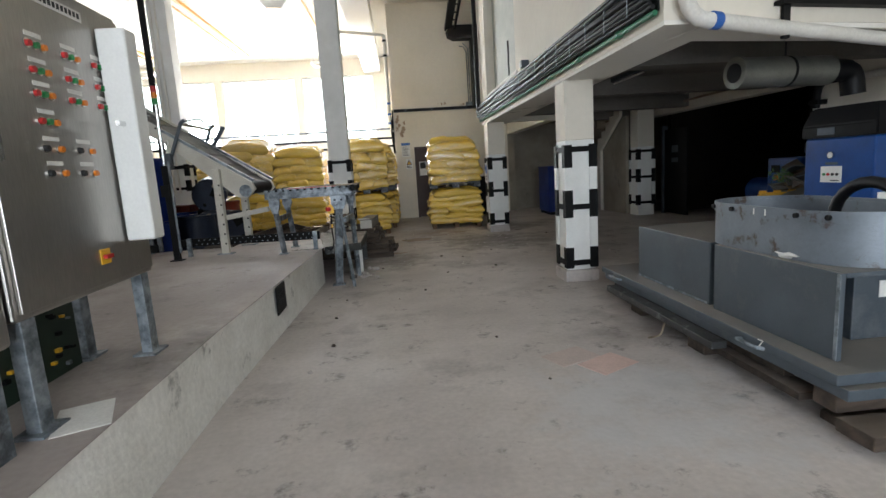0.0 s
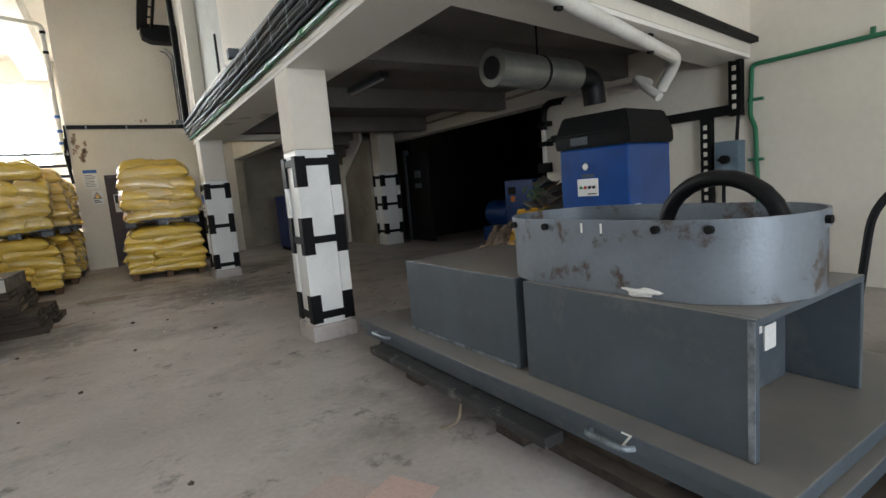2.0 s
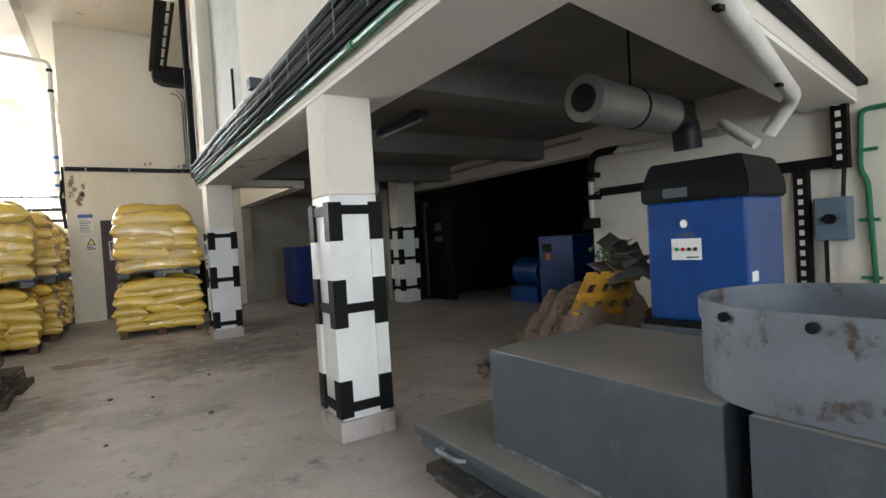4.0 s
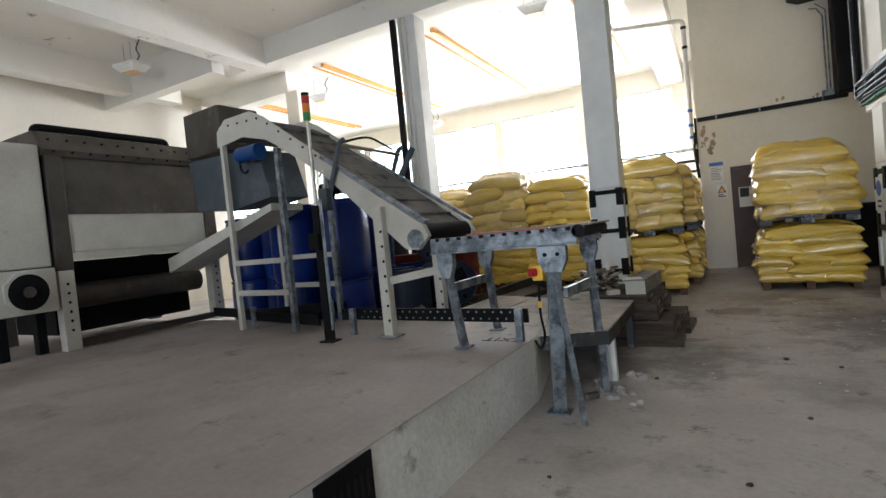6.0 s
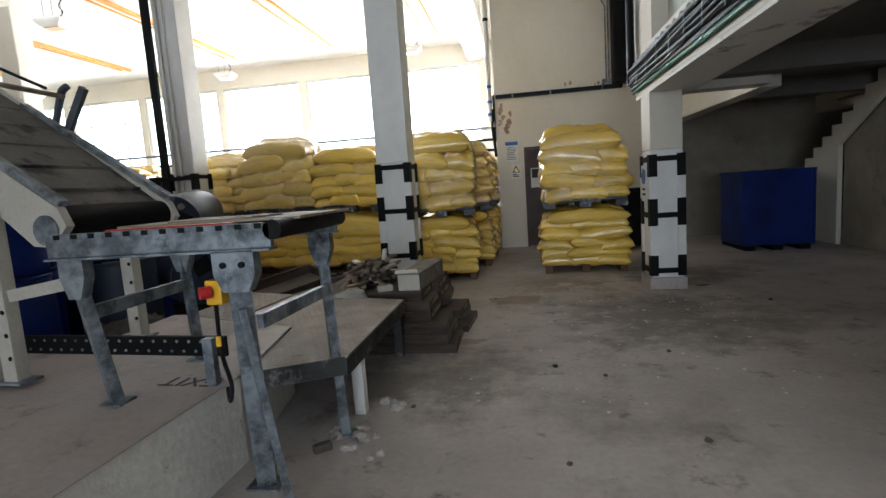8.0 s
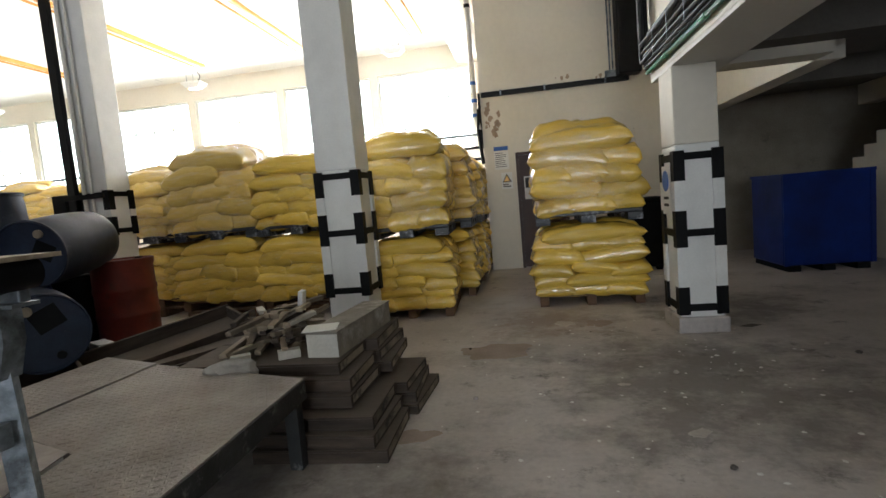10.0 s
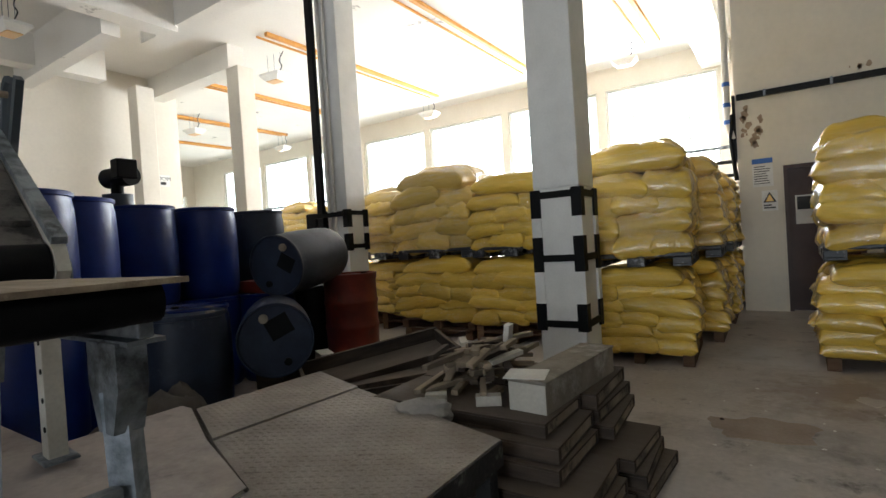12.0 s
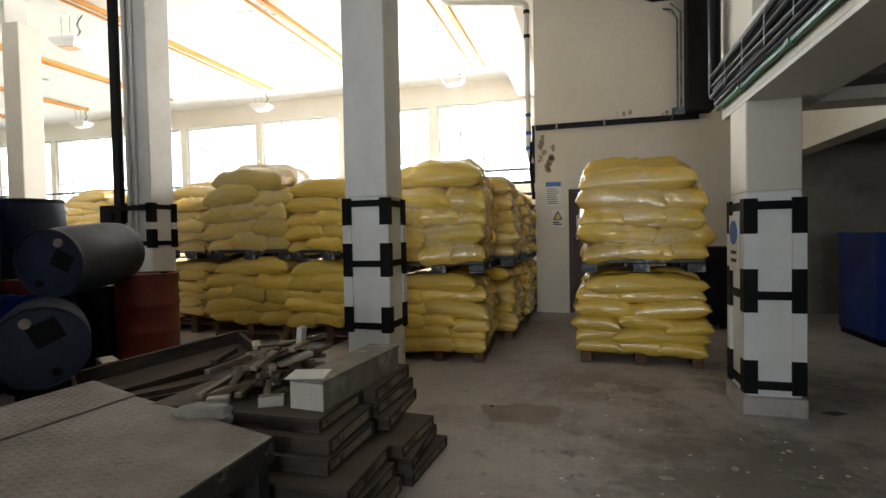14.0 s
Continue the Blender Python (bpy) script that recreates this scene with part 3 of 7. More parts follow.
def pallet_load(at, rz, w, d, layers, pitch, seed, kind, pallet, plabel, label, group="bag pallets", dome=0.85):
    """A pallet with layers of filled sacks under stretch film."""
    rnd = random.Random(seed)
    th = thing("pallet_load", label, "pallet load", at, rz, group)
    if pallet is BLACKPAL:
        plastic_pallet(th, w * 1.03, d * 1.03, plabel)
    else:
        pallet_parts(th, w, d, 0, pallet, plabel)
    z = 0.13
    for n in range(layers):
        top = n == layers - 1
        shrink = 1 - 0.03 * max(0, n - layers + 2.2)
        bulge = 1 + 0.03 * math.sin(math.pi * (n + 0.6) / layers)
        drift = (rnd.uniform(-0.02, 0.02), rnd.uniform(-0.02, 0.02))
        if top:
            cells = [(rnd.uniform(-0.02, 0.02), b * 0.33 - 0.33, 0.92, 0.36, 0) for b in range(3)]
        elif n % 2 == seed % 2:
            cells = [((lo + hi) / 2 - 0.5, b / 3 - 1 / 3, hi - lo + 0.05, 1 / 3, 0) for b in range(3) for sp in (rnd.choice((0.34, 0.4, 0.6, 0.66)),) for lo, hi in ((0, sp), (sp, 1))]
        else:
            cells = [(a / 3 - 1 / 3, (lo + hi) / 2 - 0.5, 1 / 3, hi - lo, 90) for a in (0, 2) for sp in (rnd.uniform(0.42, 0.58),) for lo, hi in ((0, sp), (sp, 1))]
            cells += [(rnd.uniform(-0.03, 0.03), b / 3 - 1 / 3, 0.42, 1 / 3, 0) for b in range(3)]
        for cx, cy, fx, fy, turn in cells:
            ob = new("bag", rnd.choice(BAGS[kind]))
            ob.parent = th
            sx, sy = (fx * w / 0.57, fy * d / 0.375) if turn == 0 else (fy * d / 0.57, fx * w / 0.375)
            out = math.hypot(cx, cy)
            lift = dome * (n / layers) ** 2 * (0.25 - cx * cx - cy * cy) - 0.05 * (n / layers) * out
            wild = 1.6 if top else 1.0
            ob.matrix_basis = pose(cx * w * shrink * bulge + drift[0] + rnd.uniform(-0.022, 0.022), cy * d * shrink * bulge + drift[1] + rnd.uniform(-0.022, 0.022),
                                   z + pitch / 2 + rnd.uniform(-0.02, 0.02) + lift,
                                   cy * -6 * n / layers + rnd.uniform(-4, 4), cx * 6 * n / layers + rnd.uniform(-7, 7) * (0.4 if top else 1),
                                   turn + (180 if rnd.random() < 0.5 else 0) + wild * rnd.uniform(-5, 5)) @ Matrix.Diagonal((sx * shrink * 1.04, sy * shrink * 1.06, pitch / 0.128 * rnd.uniform(0.96, 1.12), 1))
        z += pitch
    if pallet is BLACKPAL:
        part("stretch_film", film_wrap(w * 1.03, d * 1.03, 0.14, z + 0.02, pitch, dome, seed), FILM, th, "clear creased stretch film", True)
    return z


def film_wrap(w, d, z0, z1, pitch, dome, seed):
    """A creased open-bottomed skin drawn tight round a load, pinched in between its layers."""
    bm = bmesh.new()
    seg, rows = 72, 26
    rings = []
    for j in range(rows + 6):
        cap = max(0, j - rows) / 6
        v = min(1, j / rows)
        z = z0 + (z1 - z0) * v
        ring = []
        for k in range(seg):
            a = 2 * math.pi * k / seg
            c, s = math.cos(a), math.sin(a)
            q = (abs(c) ** 7 + abs(s) ** 7) ** (-1 / 7)
            p = Vector((c * q * w / 2, s * q * d / 2, 0)) * (1 - 0.05 * max(0, v - 0.55) / 0.45) * (1 - cap)
            n = noise.noise(Vector((c * 3 + seed, s * 3, z * 3))) * 0.018 + noise.noise(Vector((c * 9 + z * 3, s * 9 - z * 2, z * 9 + seed))) * 0.008
            pinch = 0.014 * math.cos(2 * math.pi * (z - z0 - 0.07) / pitch)
            out = 1 + (0.012 + n - pinch * 0.5) * 2 * (1 - cap)
            rise = 0.01 * noise.noise(Vector((p.x * 7, p.y * 7, seed))) + (dome * 0.22 * (1 - (1 - cap) ** 2) if cap else 0)
            ring.append(bm.verts.new((p.x * out, p.y * out, z + rise + 0.03 * min(1, cap * 3))))
        rings.append(ring)
    for a, b in zip(rings, rings[1:]):
        for k in range(seg):
            bm.faces.new((a[k], a[(k + 1) % seg], b[(k + 1) % seg], b[k]))
    bm.faces.new(rings[-1])
    return bm


def plastic_pallet(th, w, d, label):
    part("top_deck", box(-w / 2, w / 2, -d / 2, d / 2, 0.085, 0.13, bevel=0.012), BLACKPAL, th, label)
    for i in (-1, 0, 1):
        x = i * (w / 2 - 0.08)
        part("runner", box(x - 0.08, x + 0.08, -d / 2, d / 2, 0, 0.022, bevel=0.004), BLACKPAL, th, label)
        for j in (-1, 0, 1):
            y = j * (d / 2 - 0.09)
            part("block", box(x - 0.08, x + 0.08, y - 0.09, y + 0.09, 0.0225, 0.0845, bevel=0.006), BLACKPAL, th, label)


def bare_pallet(x, y, rz):
    th = thing("pallet", "bare brown pallet under a stacked load", "pallet", (x, y, 0), rz, "bare pallets")
    pallet_parts(th, 1.05, 1.05, 0, REDWOOD, "")


def stack(x, y, rz, w, d, l1, p1, l2, p2, seed, kinds, z0=0.0, base=REDWOOD, blabel="brown wooden pallet"):
    if z0:
        bare_pallet(x, y, rz)
    shades = {"y": "yellow", "p": "pale hazy yellow"}
    h = pallet_load((x, y, z0), rz, w, d, l1, p1, seed, kinds[0], base, blabel, f"{shades[kinds[0]]} sacks in clear film on a floor pallet", dome=0.12)
    pallet_load((x + 0.01, y, z0 + h + 0.045), rz + 0.6, w * 0.98, d * 0.98, l2, p2, seed + 50, kinds[1], BLACKPAL, "black plastic pallet with scuffed edges",
                f"{shades[kinds[1]]} sacks in clear film stacked on another load")


stack(1.43, 12.65, -2, 1.14, 1.05, 6, 0.126, 5, 0.168, 3, "yy")
stack(-0.64, 12.42, 3, 0.96, 1.05, 6, 0.126, 5, 0.185, 7, "yy")
stack(-0.50, 13.6, 1, 1.0, 1.05, 6, 0.126, 6, 0.145, 9, "yp")
stack(-0.46, 14.75, 1, 1.0, 1.0, 6, 0.126, 6, 0.130, 10, "yp")
stack(-0.46, 15.95, 0, 1.0, 1.05, 6, 0.126, 6, 0.130, 12, "yp")
stack(-2.15, 12.9, 0, 1.05, 1.05, 5, 0.15, 5, 0.15, 13, "yy", 0.132)
stack(-3.30, 12.9, 2, 1.14, 1.05, 5, 0.152, 5, 0.192, 17, "yp", 0.132)
stack(-4.52, 13.3, 0, 1.05, 1.05, 6, 0.126, 6, 0.138, 21, "yp", 0.132)
stack(-9.0, 16.3, 4, 1.15, 1.05, 7, 0.135, 6, 0.140, 33, "pp", 0.132)
stack(-10.4, 16.5, 4, 1.15, 1.05, 7, 0.135, 7, 0.145, 37, "pp", 0.132)


# ---- windows, door, wall fittings ----
def window(name, axis, a0, a1, z0, z1, at, nx, nz, label, mat=WHITE):
    th = thing(name, label, "window")
    th["kind"] = "structure"

    def put(bm, p, q, r, s, d0, d1):
        return bx(bm, p, q, at + d0, at + d1, r, s) if axis == "x" else bx(bm, at + d0, at + d1, p, q, r, s)
    bm = bmesh.new()
    for p, q, r, s in ((a0, a0 + 0.06, z0, z1), (a1 - 0.06, a1, z0, z1), (a0 + 0.06, a1 - 0.06, z0, z0 + 0.06), (a0 + 0.06, a1 - 0.06, z1 - 0.06, z1)):
        put(bm, p, q, r, s, 0.08, 0.16)
    part("window_frame", bm, mat, th)
    for i in range(1, nx):
        x = a0 + (a1 - a0) * i / nx
        part("mullion", put(bmesh.new(), x - 0.018, x + 0.018, z0 + 0.06, z1 - 0.06, 0.09, 0.14), mat, th)
    for j in range(1, nz):
        z = z0 + (z1 - z0) * j / nz
        part("transom", put(bmesh.new(), a0 + 0.06, a1 - 0.06, z - 0.015, z + 0.015, 0.1, 0.135), mat, th)
    for i in range(nx):
        for j in range(nz):
            p, q, r, s = a0 + (a1 - a0) * i / nx, a0 + (a1 - a0) * (i + 1) / nx, z0 + (z1 - z0) * j / nz, z0 + (z1 - z0) * (j + 1) / nz
            g = part("pane", put(bmesh.new(), p + 0.012, q - 0.012, r + 0.012, s - 0.012, 0.115, 0.12), GLASS, th)
            g.visible_shadow = False
    return th


for wx in NORTH_WINDOWS:
    window("window_north", "x", wx - 1.45, wx + 1.45, 2.8, 5.35, 22.0, 4, 3, "white framed high window full of daylight")
window("window_west", "y", 5.7, 6.75, 3.3, 4.75, -13.3, 4, 3, "old steel window with dusty panes")
window("window_west", "y", 7.05, 7.8, 3.95, 4.75, -13.3, 4, 2, "small old steel window with dusty panes")
for a, b in ((14.9, 16.2), (16.5, 19.0), (19.4, 21.5)):
    window("window_far", "y", a, b, 2.2, 4.4, -25.3, 3, 2, "tall window in the far wall")

GLOW = bpy.data.materials.new("bright_sky")
GLOW.use_nodes = True
_n = GLOW.node_tree.nodes
_e = _n.new("ShaderNodeEmission")
_e.inputs[0].default_value, _e.inputs[1].default_value = (1.0, 0.985, 0.95, 1), 7.0
GLOW.node_tree.links.new(_e.outputs[0], _n["Material Output"].inputs[0])
struct("backdrop", box(-32, 6, 27.0, 27.1, -0.3, 16), GLOW, "bright hazy sky outside the windows", "sky")
struct("backdrop", box(-31.1, -31, 8, 27, -0.3, 16), GLOW, "bright hazy sky outside the windows", "sky")

door = thing("door_1", "brown wooden door with a paper notice", "door", (0.64, 15.44, 0))
door["kind"] = "structure"
part("leaf", box(0.05, 0.81, 0.06, 0.10, 0.01, 2.0, bevel=0.004), BROWN, door)
bm = box(0, 0.05, -0.01, 0.12, 0, 2.05)
bx(bm, 0.81, 0.86, -0.01, 0.12, 0, 2.05)
bx(bm, 0.05, 0.81, -0.01, 0.12, 2.0, 2.05)
part("door_frame", bm, BROWN, door)
part("notice", box(0.12, 0.36, 0.052, 0.058, 1.22, 1.62), PAPER, door, "white paper notice")
part("notice", box(0.14, 0.30, 0.046, 0.05, 1.42, 1.60), INK, door, "dark printed panel")
part("door_handle", rod(bmesh.new(), (0.70, 0.02, 1.0), (0.78, 0.02, 1.0), 0.012), CHROME, door, "chrome handle")


def text_bars(th, x0, x1, z0, rows, pitch, y, mat, th_=0.012, seed=1):
    rnd = random.Random(seed)
    for k in range(rows):
        part("print_line", box(x0, x0 + (x1 - x0) * rnd.uniform(0.6, 1.0), y - 0.002, y, z0 - k * pitch - th_, z0 - k * pitch), mat, th)


sign = thing("notice_sign", "white notice board with a blue header on the wall", "sign", (0, 0, 0))
part("board", box(0.27, 0.52, 15.43, 15.437, 1.78, 2.10), PAPER, sign)
part("header", box(0.27, 0.52, 15.424, 15.429, 2.11, 2.18), BLUEM, sign, "blue header strip")
text_bars(sign, 0.29, 0.50, 2.07, 8, 0.034, 15.428, INK, 0.01)
sign = thing("warning_sign", "yellow triangular warning sign with print below", "sign", (0, 0, 0))
part("board", box(0.37, 0.56, 15.43, 15.437, 1.43, 1.72), PAPER, sign)
tri = bmesh.new()
prism(tri, ((0.385, 1.55), (0.545, 1.55), (0.465, 1.70)), 15.425, 15.429)
part("triangle", tri, INK, sign, "black triangle border")
tri = bmesh.new()
prism(tri, ((0.415, 1.565), (0.515, 1.565), (0.465, 1.665)), 15.419, 15.424)
part("triangle", tri, YEL, sign, "yellow triangle field")
text_bars(sign, 0.39, 0.54, 1.52, 2, 0.035, 15.428, INK, 0.02)

# trunking and duct on the end wall
tr = thing("cable_trunking", "black cable trunking along the end wall", "trunking")
part("trunk", box(0.12, 2.6, 15.36, 15.435, 3.05, 3.13, bevel=0.006), RUBBER, tr)
for x in (0.45, 1.2, 2.2):
    part("clip", box(x, x + 0.03, 15.352, 15.36, 3.04, 3.14), GALV, tr)
part("drop", box(0.06, 0.10, 15.38, 15.435, 2.2, 3.13), RUBBER, tr)
du = thing("cable_duct", "large black cable duct bending down the end wall", "duct")
part("drop", box(2.40, 2.76, 15.12, 15.43, 3.12, 4.95, bevel=0.02), RUBBER, du)
bm = bmesh.new()
prism(bm, ((2.76, 4.95), (2.76, 5.1), (2.6, 5.28), (1.9, 5.28), (1.75, 5.15), (1.78, 5.0), (1.95, 4.92), (2.40, 4.92)), 15.1, 15.43)
part("elbow", bm, RUBBER, du)
bm = bmesh.new()
for x in (1.72, 1.98):
    beam(bm, (x, 15.2, 5.2), (x, 12.0, 5.93), 0.05, 0.10)
part("ladder_rail", bm, RUBBER, du)
for k in range(9):
    u = k / 8
    part("rung", beam(bmesh.new(), (1.72, 15.1 - 3.0 * u, 5.22 + 0.68 * u), (1.98, 15.1 - 3.0 * u, 5.22 + 0.68 * u), 0.03, 0.03), RUBBER, du)
part("cable_run", beam(bmesh.new(), (1.82, 15.15, 5.2), (1.82, 12.0, 5.93), 0.14, 0.04), RUBBER, du)
part("conduit", tube(bmesh.new(), ((2.30, 15.38, 3.2), (2.30, 15.38, 4.6), (2.22, 15.38, 4.75), (2.1, 15.38, 4.78)), 0.014, 8), GALV, du)
part("conduit", tube(bmesh.new(), ((2.35, 15.38, 3.2), (2.35, 15.38, 4.7), (2.2, 15.38, 4.85)), 0.014, 8), GALV, du)
part("junction_box", box(2.22, 2.40, 15.36, 15.43, 3.13, 3.24, bevel=0.008), GALV, du)

pipe = thing("water_pipe", "white pipe with blue bands dropping beside the wall corner", "pipe")
part("pipe", tube(bmesh.new(), ((-1.7, 13.2, 5.7), (-1.35, 15.2, 5.27), (0.0, 15.36, 5.15), (0.0, 15.36, 2.75), (0.05, 15.36, 2.5)), 0.045, 12, 0.09), WHITEP, pipe, smooth=True)
for z in (5.0, 4.6, 3.3, 3.0, 2.75):
    part("band", rod(bmesh.new(), (0.0, 15.36, z - 0.03), (0.0, 15.36, z + 0.03), 0.052, 14), BLUEM if z < 4 else BLACK, pipe, "coloured joint band")
part("drain_bend", tube(bmesh.new(), ((0.06, 15.34, 2.85), (0.03, 15.34, 2.5), (0.08, 15.36, 1.9)), 0.03, 10, 0.1), RUBBER, pipe, "dark lower bend", True)

for z, y in ((2.95, 19.6), (2.62, 19.6), (2.35, 19.9)):
    solid("wall_pipe", tube(bmesh.new(), ((-20, y, z), (0.08, y, z)), 0.04, 10), RUBBER if z != 2.95 else GALV, "long dark service pipe carried along the north bay", "pipe", "service pipes")
for x in (-1.2, -3.8, -6.8, -9.8, -12.8):
    solid("pipe_bracket", box(x, x + 0.06, 19.5, 22.0, 2.28, 2.33), RUBBER, "dark steel bracket carrying service pipes", "bracket", "pipe brackets")


# ---- hanging lamps ----
def high_bay(x, y, z, label="white hanging lamp housing with an unlit orange lens"):
    th = thing("hanging_lamp", label, "lamp", (x, y, z), 8, "hanging lamps")
    bm = box(-0.30, 0.30, -0.22, 0.22, 0.0, 0.07, bevel=0.015)
    part("housing", bm, WHITE, th)
    bm = bmesh.new()
    bmesh.ops.create_cone(bm, cap_ends=True, segments=4, radius1=0.26, radius2=0.40, depth=0.10, matrix=Matrix.Translation((0, 0, -0.05)) @ Matrix.Diagonal((1, 0.74, 1, 1)) @ Matrix.Rotation(radians(45), 4, "Z"))
    part("reflector", bm, WHITE, th)
    part("lens", box(-0.17, 0.17, -0.12, 0.12, -0.115, -0.101), plain("amber_glass", (0.62, 0.36, 0.14), 0.3), th, "amber glass lens")
    for sx in (-0.2, 0.0, 0.2):
        part("suspension_wire", rod(bmesh.new(), (sx, 0, 0.07), (sx, 0, H - z), 0.006, 6), GALV, th)
    part("flex", tube(bmesh.new(), ((0.1, 0, 0.07), (0.22, 0.05, 0.25), (0.12, 0.02, 0.36), (0.3, 0, H - z)), 0.012, 6, 0.08), RUBBER, th, "black flex")
    return th


for x, y in ((-2.5, 13.4), (-2.45, 20.0), (-9.3, 14.9), (-8.8, 20.6), (-10.4, 10.2), (-15.5, 16.5), (-16.0, 20.5)):
    high_bay(x, y, 5.45)

# conduit on the tall cream column
cd = thing("column_conduit", "black cable tray and conduit running up a column", "conduit")
part("tray", box(-4.93, -4.82, 11.92, 11.99, 0.9, 5.45, bevel=0.005), RUBBER, cd)
part("conduit", rod(bmesh.new(), (-4.72, 11.96, 1.2), (-4.72, 11.96, 5.45), 0.025, 10), WHITEP, cd)
part("conduit", rod(bmesh.new(), (-4.62, 11.97, 1.2), (-4.62, 11.97, 5.45), 0.02, 10), WHITEP, cd)
part("bracket", box(-4.96, -4.4, 11.88, 11.92, 1.72, 1.78), BLACK, cd)
part("lever_box", box(-5.15, -4.95, 11.9, 12.0, 1.35, 1.8, bevel=0.01), BLACK, cd, "black switch box")

pr = thing("plant_room_sign", "white plant room sign high on the wall", "sign")
part("board", box(-12.99, -12.985, 13.3, 14.2, 3.2, 3.5), PAPER, pr)


def words(text, size, m, mat, name="lettering", parent=None):
    cu = bpy.data.curves.new(name, "FONT")
    cu.body, cu.size, cu.extrude = text, size, 0.001
    cu.align_x, cu.align_y = "CENTER", "CENTER"
    tmp = bpy.data.objects.new(name, cu)
    scene.collection.objects.link(tmp)
    bpy.context.view_layer.update()
    me = bpy.data.meshes.new_from_object(tmp.evaluated_get(bpy.context.evaluated_depsgraph_get()))
    bpy.data.objects.remove(tmp)
    me.materials.clear()
    me.materials.append(mat)
    ob = new(name, me)
    ob.matrix_basis = m
    ob.parent = parent
    return ob


words("PLANT ROOM", 0.15, pose(-12.982, 13.75, 3.40, 90, 0, 90), INK, parent=pr)
for k in range(3):
    part("print_line", box(-12.984, -12.981, 13.45 + 0.25 * k, 13.6 + 0.25 * k, 3.24, 3.32), INK, pr)

# ---- cables and pipes on the mezzanine ----
cb = thing("cable_bundle", "bundle of black cables along the mezzanine edge", "cables")
rnd = random.Random(5)
for k in range(9):
    z = 2.375 + 0.025 * k
    x = 1.95 - 0.022 * (k % 3)
    pts = [(x, 3.95, z)]
    for s in range(1, 10):
        pts.append((x + rnd.uniform(-0.008, 0.008), 3.95 + s * 0.83, z + rnd.uniform(-0.022, 0.016)))
    pts += [(x, 11.46 - 0.012 * k, z + 0.02), (x, 11.47 - 0.012 * k, 2.9), (x, 11.47 - 0.012 * k, 5.95)]
    part("cable", tube(bmesh.new(), pts, rnd.choice((0.014, 0.018, 0.022)), 7, 0.3), RUBBER, cb, smooth=True)
part("tray_edge", box(1.93, 1.997, 3.95, 11.3, 2.625, 2.65, bevel=0.004), RUBBER, cb, "black perforated tray edge")
part("tray_edge", box(1.985, 1.997, 3.95, 11.4, 2.35, 2.625), RUBBER, cb, "black tray back")
for k in range(17):
    y = 4.2 + 0.42 * k
    part("cable_tie", box(1.882, 1.885, y, y + 0.008, 2.37, 2.58), GALV, cb)
part("junction_box", box(1.89, 1.997, 7.4, 7.5, 2.655, 2.75, bevel=0.008), GREYP, cb, "grey junction box")
gp = thing("green_conduit", "green conduit along the lower mezzanine edge", "conduit")
part("conduit", tube(bmesh.new(), ((1.965, 3.95, 2.335), (1.965, 11.48, 2.335)), 0.02, 8), GREENP, gp, smooth=True)
for k in range(8):
    part("coupler", rod(bmesh.new(), (1.965, 4.5 + 0.9 * k, 2.335), (1.965, 4.56 + 0.9 * k, 2.335), 0.026, 10), GREENP, gp)
wf = thing("fascia_opening", "pale panelled opening with a dark frame in the mezzanine wall", "window")
wf["kind"] = "structure"
part("window_frame", box(2.06, 2.2, 8.2, 8.42, 2.76, H), BLACK, wf, "dark upright frame")
part("panel", box(2.17, 2.24, 8.42, 10.7, 2.76, H), noise_mat("pale_green_grey", (0.46, 0.47, 0.41), (0.40, 0.41, 0.36), 0.7, bump=0.05), wf, "pale grey green panel")
part("panel_joint", box(2.155, 2.169, 8.62, 8.68, 2.76, H), GREYP, wf)
part("perforated_strip", box(2.15, 2.169, 9.36, 9.42, 2.85, 3.46), BLACK, wf, "black perforated strip")
part("window_sill", box(1.985, 2.16, 8.1, 10.8, 2.70, 2.759, bevel=0.01), CEIL, wf, "worn cream sill")
for k in range(7):
    part("chip", box(1.978, 1.984, 9.2 + 0.2 * k, 9.28 + 0.2 * k, 2.69 - 0.012 * (k % 3), 2.71), BLACK, wf, "chipped dark spot")

ct = thing("cable_tray", "black perforated cable tray round the mezzanine end", "cable tray")
part("tray", box(0.9, 4.75, -0.07, -0.004, 2.37, 2.40, m=SOUTH), BLACK, ct)
part("tray_lip", box(0.9, 4.75, -0.08, -0.07, 2.37, 2.42, m=SOUTH), BLACK, ct)
part("tray_drop", box(6.20, 6.28, 4.66, 4.78, 1.68, 2.5), BLACK, ct)
part("tray_run", box(6.22, 6.29, 4.78, 7.35, 1.70, 1.80), BLACK, ct)
part("tray_drop", box(6.22, 6.29, 4.98, 5.10, 0.0, 1.70), BLACK, ct)
for k in range(16):
    part("perforation", box(6.212, 6.217, 5.02, 5.06, 0.15 + 0.095 * k, 0.20 + 0.095 * k), CREAM, ct)
for k in range(8):
    part("perforation", box(6.192, 6.197, 4.70, 4.74, 1.75 + 0.095 * k, 1.80 + 0.095 * k), CREAM, ct)

